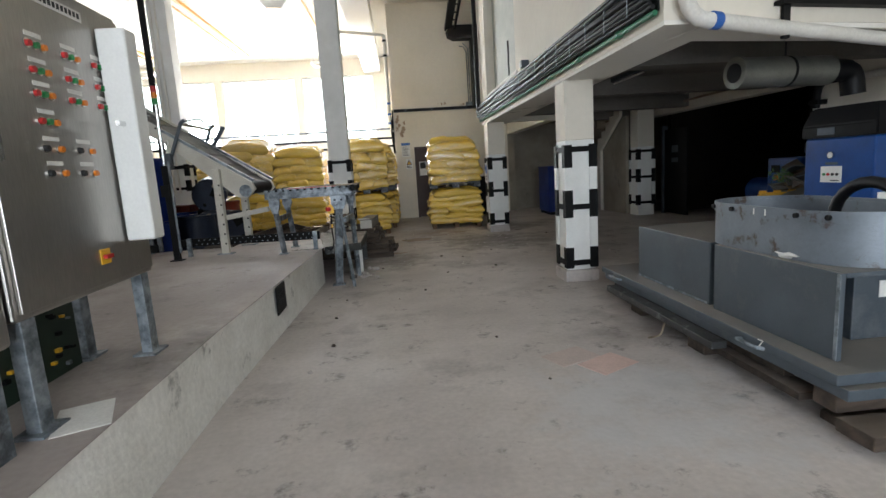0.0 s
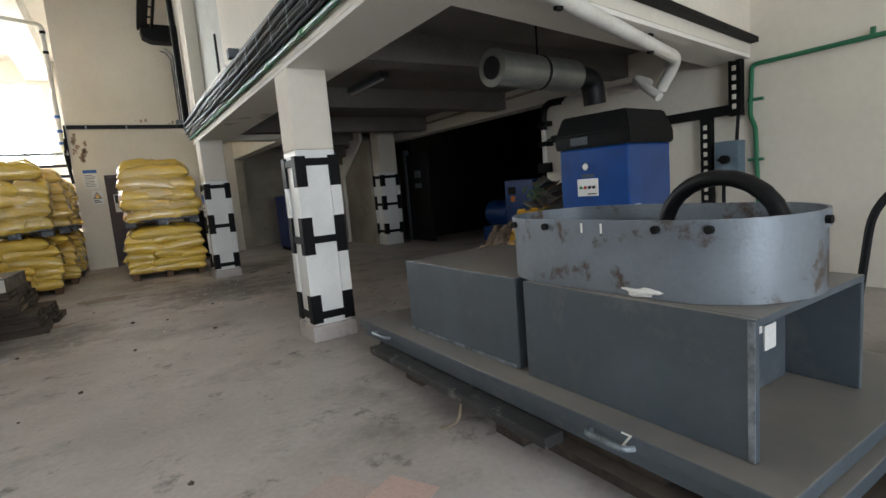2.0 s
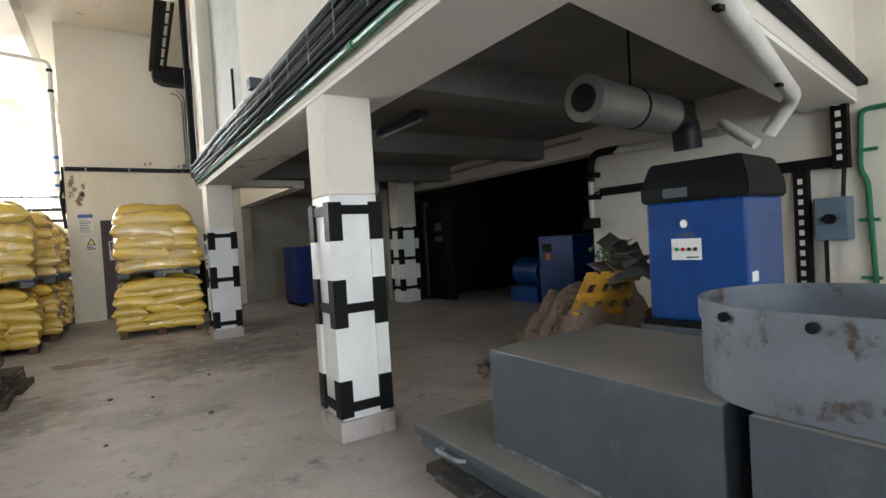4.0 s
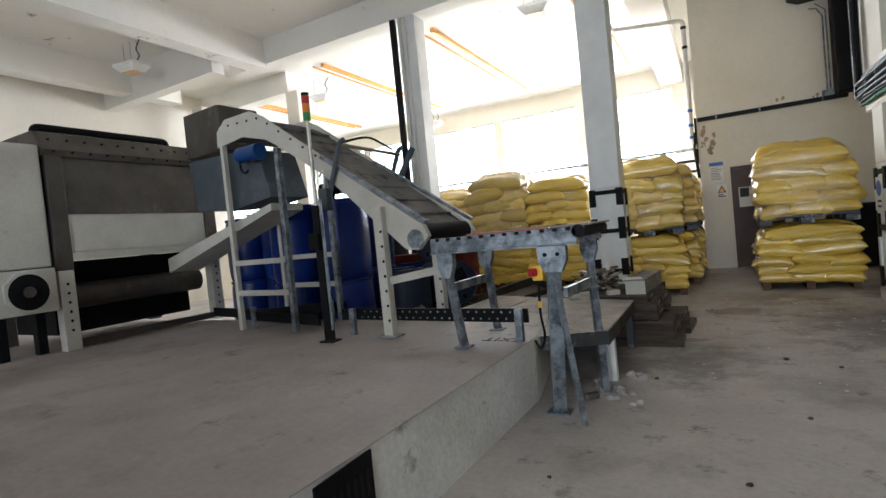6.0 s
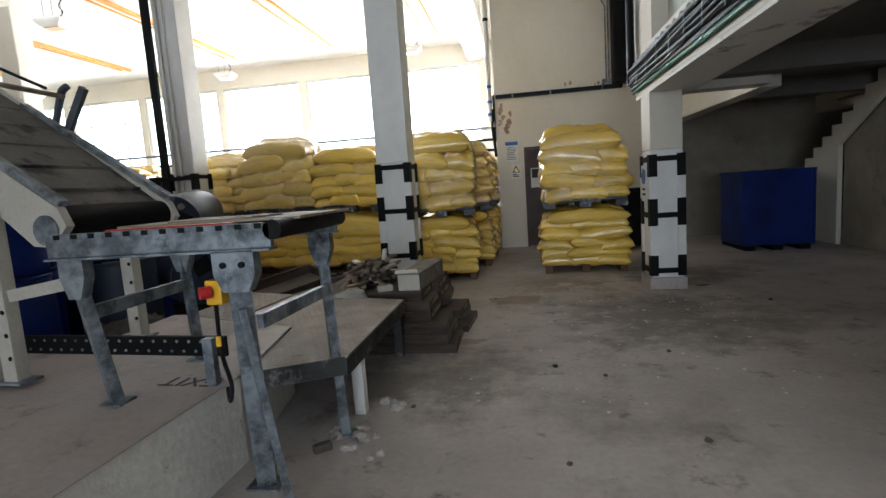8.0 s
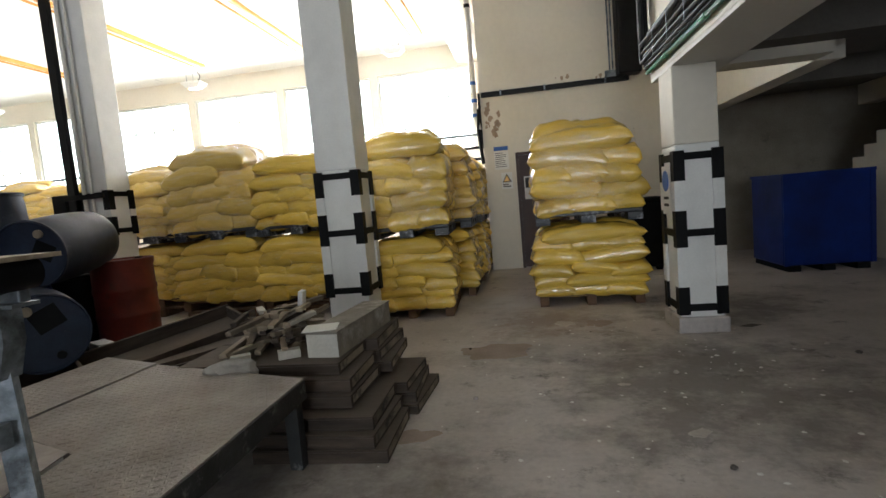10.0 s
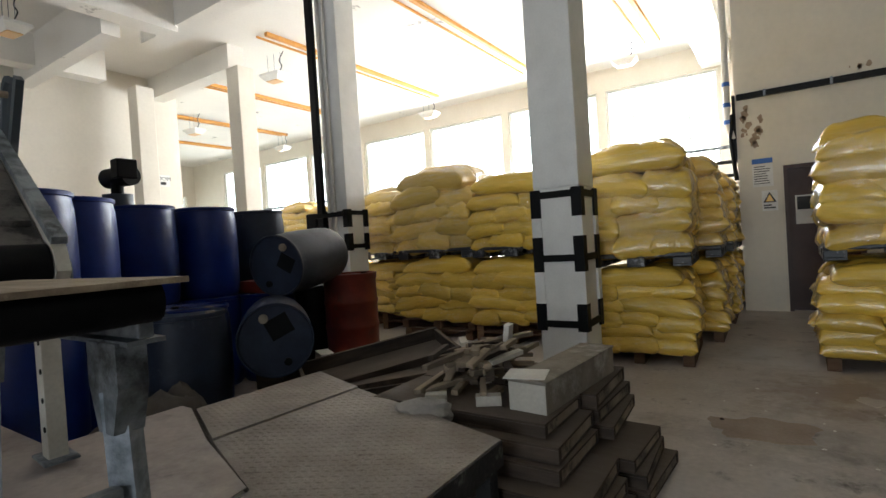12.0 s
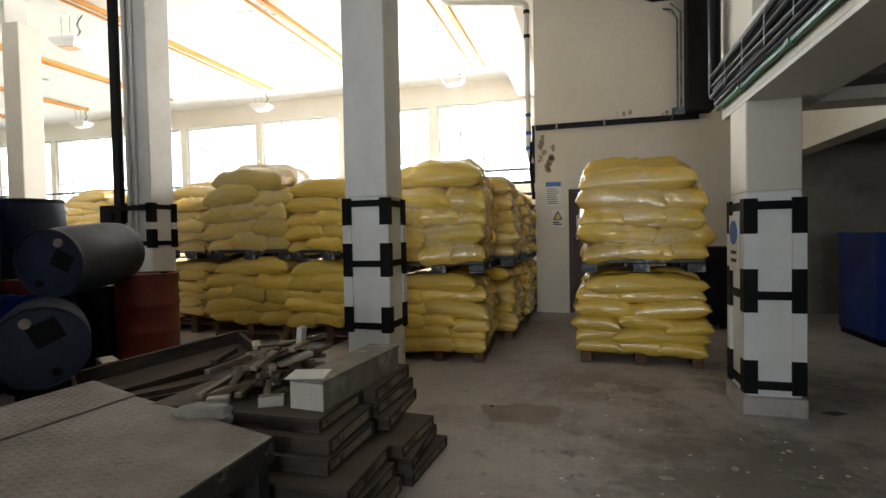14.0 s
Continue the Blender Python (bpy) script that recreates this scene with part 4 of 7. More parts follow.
wp = thing("overhead_pipe", "thick white pipe with blue joints below the mezzanine", "pipe")
part("pipe", tube(bmesh.new(), ((2.0, 3.78, 2.9), (2.12, 3.80, 2.25), (4.95, 4.55, 2.13), (5.0, 4.75, 1.92)), 0.052, 14, 0.14), WHITEP, wp, smooth=True)
for p, q in (((2.06, 3.79, 2.56), (2.085, 3.79, 2.42)), ((2.30, 3.845, 2.245), (2.36, 3.86, 2.242))):
    part("joint", rod(bmesh.new(), p, q, 0.058, 16), BLUEM, wp, "blue joint ring")
for u in (0.30, 0.78):
    x, y, z = 2.12 + 2.83 * u, 3.80 + 0.75 * u, 2.25 - 0.12 * u
    part("hanger", beam(bmesh.new(), (x, y, z - 0.07), (x, y, 2.6), 0.03, 0.05), BLACK, wp, "steel hanger")
wp = thing("wall_pipe_run", "white pipe along the wall with a black bend and valve", "pipe")
part("pipe", tube(bmesh.new(), ((5.35, 5.0, 1.9), (5.38, 5.3, 2.14), (6.1, 5.6, 2.19), (6.2, 7.05, 2.24)), 0.045, 12, 0.14), WHITEP, wp, smooth=True)
part("bend", tube(bmesh.new(), ((6.2, 7.0, 2.25), (6.2, 7.45, 2.27), (6.2, 7.47, 1.9)), 0.05, 12, 0.25), RUBBER, wp, "black bend", True)
part("pipe", tube(bmesh.new(), ((6.2, 7.47, 1.95), (6.2, 7.47, 1.35)), 0.035, 12), WHITEP, wp, smooth=True)
for z in (1.95, 1.66):
    part("clip", box(6.15, 6.3, 7.38, 7.56, z, z + 0.07, bevel=0.008), BLACK, wp)
part("valve", box(6.12, 6.28, 7.4, 7.56, 1.28, 1.42, bevel=0.01), BLACK, wp, "black valve body")
part("cable", tube(bmesh.new(), ((6.25, 7.3, 1.78), (6.22, 7.53, 1.72), (6.22, 7.54, 1.4)), 0.012, 7, 0.08), RUBBER, wp)
gw = thing("green_wall_conduit", "green conduit running round the side wall", "conduit")
part("conduit", tube(bmesh.new(), ((6.27, -3.0, 2.2), (6.27, 4.58, 2.16), (6.27, 4.6, 1.65), (6.27, 4.55, 1.55), (6.27, 4.5, 0.1)), 0.022, 8, 0.06), GREENP, gw, smooth=True)
for y in (0.5, 2.0, 3.6):
    part("saddle", box(6.255, 6.298, y, y + 0.03, 2.15, 2.24), GREENP, gw)
for z in (1.8, 1.2, 0.7):
    part("saddle", box(6.255, 6.298, 4.48, 4.62, z, z + 0.03), GREENP, gw)
eb = thing("isolator_box", "blue grey electrical isolator box on the wall", "electrical box")
part("body", box(6.16, 6.298, 4.66, 4.92, 1.05, 1.43, bevel=0.012), noise_mat("isolator_grey", (0.12, 0.17, 0.21), (0.10, 0.14, 0.18), 0.45, bump=0.03), eb)
part("switch", rod(bmesh.new(), (6.10, 4.79, 1.24), (6.16, 4.79, 1.24), 0.045, 12), BLACK, eb, "black rotary switch")
part("lever", box(6.08, 6.10, 4.74, 4.84, 1.225, 1.255), BLACK, eb)
part("cable", tube(bmesh.new(), ((6.24, 4.86, 1.05), (6.24, 4.86, 0.3), (6.24, 5.0, 0.2)), 0.018, 8, 0.06), RUBBER, eb)
part("cable", tube(bmesh.new(), ((6.24, 4.72, 1.43), (6.24, 4.70, 1.75)), 0.018, 8), RUBBER, eb)
tl = thing("tube_light", "unlit dark tube light fixed under the soffit", "lamp")
part("body", box(3.55, 3.67, 7.4, 8.7, 2.54, 2.60, bevel=0.01), GREYP, tl)
part("tube", rod(bmesh.new(), (3.61, 7.45, 2.525), (3.61, 8.65, 2.525), 0.014, 10), WHITEP, tl)
sp = thing("soffit_pipe", "thin rusty pipe with taps along the lintel", "pipe")
part("pipe", tube(bmesh.new(), ((6.2, 7.6, 2.50), (6.2, 15.0, 2.42)), 0.022, 8), noise_mat("pipe_buff", (0.42, 0.33, 0.25), (0.3, 0.2, 0.14), 0.7, bump=0.1), sp)
for y in (9.0, 9.6):
    part("tap", rod(bmesh.new(), (6.2, y, 2.5), (6.2, y, 2.61), 0.03, 10), WHITEP, sp)


# ---- recess, stairs, machines at the back ----
st = thing("staircase", "shade-darkened concrete staircase rising behind a stained wall", "stairs")
st["kind"] = "structure"
YS, ZS = 14.75, 1.42
for k in range(7):
    y, z = YS - 0.26 * k, ZS + 0.165 * k
    part("step", box(5.63, 6.58, y - 0.28, y, z - 0.165, z, bevel=0.006), SOFFIT_SHADED, st)
part("landing", box(5.63, 6.58, YS + 0.002, 15.88, ZS - 0.3, ZS - 0.15), SOFFIT_SHADED, st)
teeth = [(YS, 0.0), (YS, ZS)]
for k in range(7):
    teeth += [(YS - 0.26 * (k + 1), ZS + 0.165 * k), (YS - 0.26 * (k + 1), ZS + 0.165 * (k + 1))]
teeth += [(YS - 1.95, ZS + 1.155), (YS - 2.15, 2.575), (YS - 2.15, 2.36), (YS - 0.95, 1.60), (YS - 0.95, 0.0)]
bm = prism(bmesh.new(), teeth, -5.62, -5.55)
bmesh.ops.transform(bm, matrix=Matrix.Rotation(radians(90), 4, "Z"), verts=bm.verts)
part("stringer", bm, CREAM, st, "cream painted stepped stringer")
bm = prism(bmesh.new(), ((YS - 0.951, 0.0), (YS - 0.951, 1.6), (YS - 2.15, 2.35), (YS - 2.3, 2.35), (YS - 2.3, 0.0)), -5.72, -5.64)
bmesh.ops.transform(bm, matrix=Matrix.Rotation(radians(90), 4, "Z"), verts=bm.verts)
part("side_wall", bm, STAINED_SHADED, st, "mould stained plaster side wall darkened for shade")
struct("wall_recess_north", box(6.7, 10.2, 12.3, 12.5, 0, 2.9), DARK_SHADE)

dd = thing("dark_door", "black steel door with small notices in the recess", "door", (6.45, 11.2, 0))
part("leaf", box(0, 0.05, 0.0, 0.95, 0.02, 1.95, bevel=0.005), BLACK, dd)
part("notice", box(-0.008, -0.003, 0.35, 0.62, 1.42, 1.58), GREYP, dd, "grey notice plate")
part("notice", box(-0.008, -0.003, 0.35, 0.62, 1.20, 1.30), GREYP, dd, "grey notice plate")
part("door_frame", box(-0.03, 0.08, 0.95, 1.03, 0.0, 2.05), GREYP, dd)


def box_unit(name, label, x0, x1, y0, y1, z0, z1, mat, cat):
    th = thing(name, label, cat)
    part("body", box(x0, x1, y0, y1, z0, z1, bevel=0.02), mat, th)
    return th


th = box_unit("blue_cabinet", "blue dryer cabinet with a dark display in the recess", 6.7, 7.5, 8.3, 9.05, 0.06, 1.2, BLUE, "cabinet")
part("display", box(6.69, 6.698, 8.75, 8.95, 0.95, 1.08), BLACK, th, "black display")
part("badge", box(6.69, 6.698, 8.78, 8.88, 0.82, 0.92), AMBER, th, "orange badge")
part("plinth", box(6.74, 7.46, 8.34, 9.0, 0, 0.06), BLACK, th)
mt = thing("blue_motor", "dark blue motor unit standing in the recess", "motor", (7.4, 9.9, 0))
part("casing", rod(bmesh.new(), (0, -0.3, 0.55), (0, 0.35, 0.55), 0.26, 20), BLUE, mt, smooth=True)
part("base", box(-0.3, 0.3, -0.35, 0.4, 0, 0.3, bevel=0.02), BLUE, mt)
part("end_cap", rod(bmesh.new(), (0, -0.36, 0.55), (0, -0.3, 0.55), 0.2, 20), BLACK, mt)
bb = thing("blue_crate_unit", "large closed blue metal box on a black skid", "crate")
part("body", box(4.0, 5.06, 13.45, 14.35, 0.08, 1.26, bevel=0.02), BLUEPL, bb)
for x in (4.0, 5.0):
    part("corner_post", box(x, x + 0.06, 13.435, 13.45, 0.08, 1.26), BLUEPL, bb)
for x in (4.05, 4.45, 4.85):
    part("skid", box(x, x + 0.15, 13.45, 14.4, 0, 0.08), BLACK, bb)
part("top_lip", box(3.99, 5.07, 13.44, 14.36, 1.23, 1.27), BLUEPL, bb)

# ---- compressor ----
cp = thing("compressor", "tall blue compressor with a black hood", "compressor")
cp.matrix_basis = pose(4.30, 4.56, 0, 0, 0, 7) @ Matrix.Diagonal((0.9, 0.88, 0.96, 1))
part("body", box(0.02, 0.82, 0.05, 0.83, 0.60, 1.50, bevel=0.02), BLUE, cp)
part("plinth", box(-0.08, 0.86, 0.0, 0.88, 0, 0.56, bevel=0.01), GREYP, cp, "grey base unit")
part("plinth_top", box(-0.05, 0.84, 0.02, 0.86, 0.56, 0.60), BLACK, cp)
bm = bmesh.new()
a = [bm.verts.new(v) for v in ((-0.01, 0.02, 1.50), (0.85, 0.02, 1.50), (0.85, 0.86, 1.50), (-0.01, 0.86, 1.50))]
b = [bm.verts.new(v) for v in ((-0.01, 0.02, 1.62), (0.85, 0.02, 1.62), (0.85, 0.86, 1.62), (-0.01, 0.86, 1.62))]
c = [bm.verts.new(v) for v in ((0.05, 0.08, 1.80), (0.78, 0.08, 1.80), (0.78, 0.80, 1.80), (0.05, 0.80, 1.80))]
for lo, hi in ((a, b), (b, c)):
    for i in range(4):
        bm.faces.new((lo[i], lo[(i + 1) % 4], hi[(i + 1) % 4], hi[i]))
bm.faces.new(a[::-1])
bm.faces.new(c)
bmesh.ops.bevel(bm, geom=list(bm.edges), offset=0.015, segments=2, affect="EDGES")
part("hood", bm, BLACK, cp, "matt black moulded hood")
part("hood_label", box(-0.015, -0.011, 0.46, 0.66, 1.53, 1.60), GREYP, cp, "grey rating label")
part("control_plate", box(0.012, 0.019, 0.38, 0.62, 1.06, 1.22, bevel=0.002), PAPER, cp, "white control plate")
for k, m in enumerate((GREEN, RED, INK, INK)):
    part("button", rod(bmesh.new(), (0.0, 0.575 - 0.05 * k, 1.14), (0.012, 0.575 - 0.05 * k, 1.14), 0.014, 10), m, cp)
part("print_line", box(0.0085, 0.0115, 0.40, 0.5, 1.075, 1.085), INK, cp)
part("gauge", rod(bmesh.new(), (-0.01, 0.5, 1.33), (0.02, 0.5, 1.33), 0.036, 16), CHROME, cp, "round pressure gauge")
part("gauge_face", rod(bmesh.new(), (-0.013, 0.5, 1.33), (-0.0105, 0.5, 1.33), 0.029, 16), PAPER, cp)
part("tag", box(0.014, 0.019, 0.43, 0.57, 1.235, 1.26), GREYP, cp)
part("side_box", box(0.12, 0.3, -0.04, 0.049, 0.62, 0.84, bevel=0.01), BLUE, cp)
part("badge", box(0.08, 0.2, 0.044, 0.049, 0.9, 0.97), PAPER, cp)

sl = thing("silencer", "ribbed galvanised silencer above the compressor", "silencer")
bm = tube(bmesh.new(), ((3.30, 5.0, 2.07), (4.25, 5.10, 2.07)), 0.135, 28)
DULLTIN = noise_mat("dull_tinned_steel", (0.20, 0.20, 0.175), (0.13, 0.13, 0.115), 0.45, 0.5, scale=3, fine=60, bump=0.04)
part("drum", bm, DULLTIN, sl, smooth=True)
part("collar", tube(bmesh.new(), ((3.26, 4.996, 2.07), (3.31, 5.001, 2.07)), 0.142, 28), DULLTIN, sl)
part("mouth", rod(bmesh.new(), (3.250, 4.995, 2.07), (3.259, 4.996, 2.07), 0.085, 24), BLACK, sl, "dark open mouth")
part("strap", tube(bmesh.new(), ((3.78, 5.05, 2.07), (3.805, 5.053, 2.07)), 0.14, 28), BLACK, sl)
part("elbow", tube(bmesh.new(), ((4.2, 5.10, 2.07), (4.52, 5.12, 2.07), (4.55, 5.12, 1.84)), 0.10, 16, 0.14), RUBBER, sl, "black elbow hose", True)
part("hanger_rod", rod(bmesh.new(), (3.79, 5.05, 2.2), (3.79, 5.05, 2.62), 0.008, 6), BLACK, sl)


# ---- steel skid with boxes and tub ----
sk = thing("steel_skid", "grey steel skid frame with handles and a chalk letter", "skid")
part("deck", box(2.08, 3.45, 2.48, 5.22, 0.275, 0.33, bevel=0.006), GREYP, sk)
part("deck", box(2.10, 3.43, 2.44, 5.18, 0.215, 0.271, bevel=0.006), GREYP, sk, "lower steel deck")
for y in (4.75, 2.95):
    part("handle", tube(bmesh.new(), ((2.075, y, 0.29), (2.03, y + 0.01, 0.30), (2.03, y + 0.17, 0.30), (2.075, y + 0.18, 0.29)), 0.011, 8, 0.02), GALV, sk, "bent steel handle")
words("Z", 0.075, pose(2.0785, 2.98, 0.303, 90, 0, -90), PAPER, "chalk_letter", sk)
for k, (x0, x1, y0, y1, z0, z1) in enumerate(((2.10, 2.24, 2.72, 5.15, 0.09, 0.135), (2.16, 2.3, 2.9, 5.1, 0.14, 0.21), (2.16, 3.4, 4.55, 4.75, 0.0, 0.09), (2.14, 3.4, 3.6, 3.8, 0.0, 0.09),
                                              (2.12, 3.45, 2.52, 2.66, 0.12, 0.21), (2.10, 3.45, 2.3, 2.5, 0.05, 0.118), (2.2, 3.4, 2.55, 2.7, 0.0, 0.05), (3.2, 3.4, 2.8, 5.1, 0.09, 0.21))):
    solid("timber_bearer", box(x0, x1, y0, y1, z0, z1, bevel=0.006), WOOD, "weathered grey timber bearer under the steel skid", "timber", "skid timbers")
solid("steel_angle", box(2.0, 2.1, 3.3, 4.9, 0.165, 0.213, bevel=0.004), DARKSTEEL, "loose scuffed dark angle bar under the skid", "steel bar")
solid("strap_end", tube(bmesh.new(), ((2.12, 3.95, 0.2), (2.03, 3.93, 0.15), (2.0, 3.9, 0.06), (1.95, 4.0, 0.01)), 0.008, 6, 0.05), PALEWOOD, "frayed buff strap hanging off the skid", "strap")

ba = thing("grey_box", "closed grey painted sheet metal box on the skid", "metal box", group="grey metal boxes")
part("shell", box(2.22, 3.02, 3.68, 4.72, 0.331, 0.77, bevel=0.006), GREYP, ba)
part("seam", box(2.214, 2.219, 3.70, 4.70, 0.335, 0.35), GALV, ba)
bb2 = thing("grey_box", "open ended grey sheet metal cover on the skid", "metal box", group="grey metal boxes")
part("front_panel", box(2.20, 2.225, 2.62, 3.60, 0.331, 0.77, bevel=0.004), GREYP, bb2)
part("top_panel", box(2.226, 3.0, 2.62, 3.60, 0.745, 0.77, bevel=0.004), GREYP, bb2)
part("end_panel", box(2.226, 3.0, 3.575, 3.60, 0.331, 0.744, bevel=0.004), GREYP, bb2)
part("back_panel", box(2.975, 3.0, 2.62, 3.574, 0.331, 0.744, bevel=0.004), GREYP, bb2)
part("edge_strip", box(2.195, 2.199, 2.62, 2.64, 0.335, 0.765), GALV, bb2)
bc = thing("grey_box", "small blue grey box with paper labels inside the cover", "metal box", group="grey metal boxes")
part("body", box(2.50, 2.95, 2.86, 3.3, 0.331, 0.70, bevel=0.006), GREYP, bc)
part("label", box(2.64, 2.74, 2.853, 2.858, 0.56, 0.65), PAPER, bc, "white paper label")
part("label", box(2.76, 2.85, 2.853, 2.858, 0.48, 0.58), PAPER, bc, "white paper label")


def stadium(l, r, n=14):
    pts = []
    for s, cy in ((1, l / 2 - r), (-1, -(l / 2 - r))):
        for k in range(n + 1):
            a = math.pi * k / n + (0 if s == 1 else math.pi)
            pts.append((r * math.cos(a), cy + r * math.sin(a)))
    return pts


def stadium_wall(l, r, z0, z1, t):
    bm = bmesh.new()
    o, i = stadium(l, r), stadium(l - 2 * t, r - t)
    rows = [[bm.verts.new((x, y, z)) for x, y in p] for p, z in ((o, z0), (o, z1), (i, z1), (i, z0))]
    for a, b in zip(rows, rows[1:] + rows[:1]):
        for k in range(len(a)):
            bm.faces.new((a[k], a[(k + 1) % len(a)], b[(k + 1) % len(a)], b[k]))
    return bm


tb = thing("oval_tub", "scuffed grey oval steel tub with rust patches", "tub", (2.58, 3.24, 0.772), 2)
part("wall", stadium_wall(1.27, 0.35, 0.0, 0.255, 0.008), RUSTGREY, tb, smooth=True)
part("rim", stadium_wall(1.285, 0.358, 0.215, 0.275, 0.012), RUSTGREY, tb, "raised grey rim", True)
bm = bmesh.new()
bm.faces.new([bm.verts.new((x, y, 0.01)) for x, y in stadium(1.26, 0.345)])
part("bottom", bm, BLACK, tb, "dark inside bottom")
for x, y in [p for k, p in enumerate(stadium(1.295, 0.363)) if k in (2, 7, 12, 17, 22, 27)] + [(-0.363, 0.22), (-0.363, -0.28)]:
    d = Vector((x, 0 if abs(y) < 0.45 else y - math.copysign(0.34, y), 0)).normalized()
    part("bolt", rod(bmesh.new(), (x - d.x * 0.006, y - d.y * 0.006, 0.245), (x + d.x * 0.012, y + d.y * 0.012, 0.245), 0.014, 10), BLACK, tb)
for y in (0.03, -0.06):
    part("chalk_stroke", box(-0.3635, -0.3595, y, y + 0.006, 0.225, 0.262), PAPER, tb)
hz = solid("hose_hoop", tube(bmesh.new(), [(2.68, 2.98 + 0.23 * math.cos(math.pi * k / 12), 0.955 + 0.21 * math.sin(math.pi * k / 12)) for k in range(13)], 0.032, 12), RUBBER,
           "thick black rubber hoop standing in the tub", "hose", smooth=True)
bm = bmesh.new()
bmesh.ops.create_icosphere(bm, subdivisions=3, radius=0.08)
for v in bm.verts:
    v.co = Vector((v.co.x * 0.6, v.co.y * 1.1, v.co.z * 0.28)) * (1 + 0.5 * noise.noise(v.co * 18))
solid("rag", bm, PAPER, "crumpled white rag lying on the grey cover", "rag", m=pose(2.27, 3.02, 0.79))

# ---- rubble and a leaning pallet ----
rnd = random.Random(11)


def lump(r, seed):
    bm = bmesh.new()
    bmesh.ops.create_icosphere(bm, subdivisions=2, radius=r)
    for v in bm.verts:
        v.co *= 1 + 0.45 * noise.noise(v.co * (1.6 / r) + Vector((seed, 0, 0)))
        v.co.z *= 0.7
    return bm


for k in range(110):
    r = rnd.uniform(0.02, 0.05) if k % 4 else rnd.uniform(0.05, 0.085)
    u = rnd.random() ** 1.3
    x, y = 3.68 + 1.15 * u + rnd.uniform(-0.2, 0.2), 5.75 + 1.0 * rnd.random()
    top = 0.66 * min(1, max(0, x - 3.75) / 0.72) * max(0.15, math.sin(math.pi * min(1, max(0, (y - 5.7) / 1.25))))
    solid("rubble_piece", lump(r, k), RUBBLE, "broken brown rubble piece in a heap on the floor", "rubble", "rubble heap", m=pose(x, y, r * 0.3 + top, 0, 0, rnd.uniform(0, 360)))
bm = bmesh.new()
n = 40
g = [[bm.verts.new((3.75 + 1.45 * i / n, 5.7 + 1.25 * j / n, max(0.0, 0.74 * min(1, i / n / 0.45) ** 1.15 * math.sin(math.pi * j / n) + 0.13 * noise.noise(Vector((i * 0.2, j * 0.2, 4))) + 0.07 * noise.noise(Vector((i * 0.6, j * 0.6, 9)))) )) for j in range(n + 1)] for i in range(n + 1)]
for i in range(n):
    for j in range(n):
        bm.faces.new((g[i][j], g[i + 1][j], g[i + 1][j + 1], g[i][j + 1]))
solid("earth_mound", bm, RUBBLE, "heap of brown earth and rubble beside the compressor", "rubble", smooth=True)
yp = thing("yellow_pallet", "yellow painted pallet leaning on the rubble heap", "pallet")
yp.matrix_basis = pose(4.45, 5.88, 0.66, 0, 48, 70) @ Matrix.Scale(0.62, 4)
YPAINT = noise_mat("yellow_paint", (0.55, 0.30, 0.03), (0.42, 0.22, 0.02), 0.6, bump=0.1, third=(0.15, 0.10, 0.06), third_scale=5, third_span=(0.6, 0.72))
for k in range(4):
    part("deck_board", box(-0.45, 0.45, -0.4 + 0.23 * k, -0.28 + 0.23 * k, 0.09, 0.11), YPAINT, yp)
for x in (-0.42, -0.05, 0.32):
    part("bearer", box(x, x + 0.1, -0.4, 0.41, 0.0, 0.089), YPAINT, yp)
for k in range(14):
    bm = bmesh.new()
    bx(bm, -0.16, 0.16, -0.09, 0.09, -0.004, 0.004)
    solid("waste_sheet", bm, (CANVAS, GREYP, RUBBLE)[k % 3], "crumpled waste sheeting piled on the leaning pallet", "waste", "waste sheets",
          m=pose(4.55 + rnd.uniform(-0.1, 0.2), 5.76 + rnd.uniform(-0.15, 0.25), 0.86 + 0.02 * k, rnd.uniform(-40, 40), rnd.uniform(-40, 40), rnd.uniform(0, 360)))
LEAF = noise_mat("leaf", (0.06, 0.12, 0.03), (0.04, 0.08, 0.02), 0.6, bump=0.0)
bm = bmesh.new()
for k in range(90):
    m = Matrix.Translation((4.45 + rnd.uniform(-0.09, 0.12), 5.86 + rnd.uniform(-0.12, 0.12), 1.0 + rnd.uniform(0, 0.12))) @ Euler((rnd.uniform(0, 6), rnd.uniform(0, 6), rnd.uniform(0, 6))).to_matrix().to_4x4()
    bm.faces.new([bm.verts.new(m @ Vector(p)) for p in ((0, 0, 0), (0.02, 0.012, 0.004), (0.045, 0, 0), (0.02, -0.012, 0.004))])
tagged(mesh_ob("weed_leaves", bm, LEAF), "small green weed growing on the waste heap", "plant", kind="stuff")

# ---- machine, hoses and crate at the gateway side ----
gm = thing("green_machine", "dark green machine cabinet with black hoses", "machine", (4.25, 2.1, 0))
DGREEN = noise_mat("dark_green_paint", (0.02, 0.045, 0.028), (0.015, 0.03, 0.02), 0.5, bump=0.05)
part("body", box(0, 0.8, 0, 0.72, 0.1, 0.8, bevel=0.02), DGREEN, gm)
part("top", box(0.02, 0.78, 0.02, 0.70, 0.8, 1.02, bevel=0.02), BLACK, gm)
part("base", box(0.03, 0.77, 0.03, 0.7, 0, 0.1), BLACK, gm)
part("panel", box(-0.012, -0.001, 0.25, 0.5, 0.5, 0.7), BLUE, gm, "blue side panel")
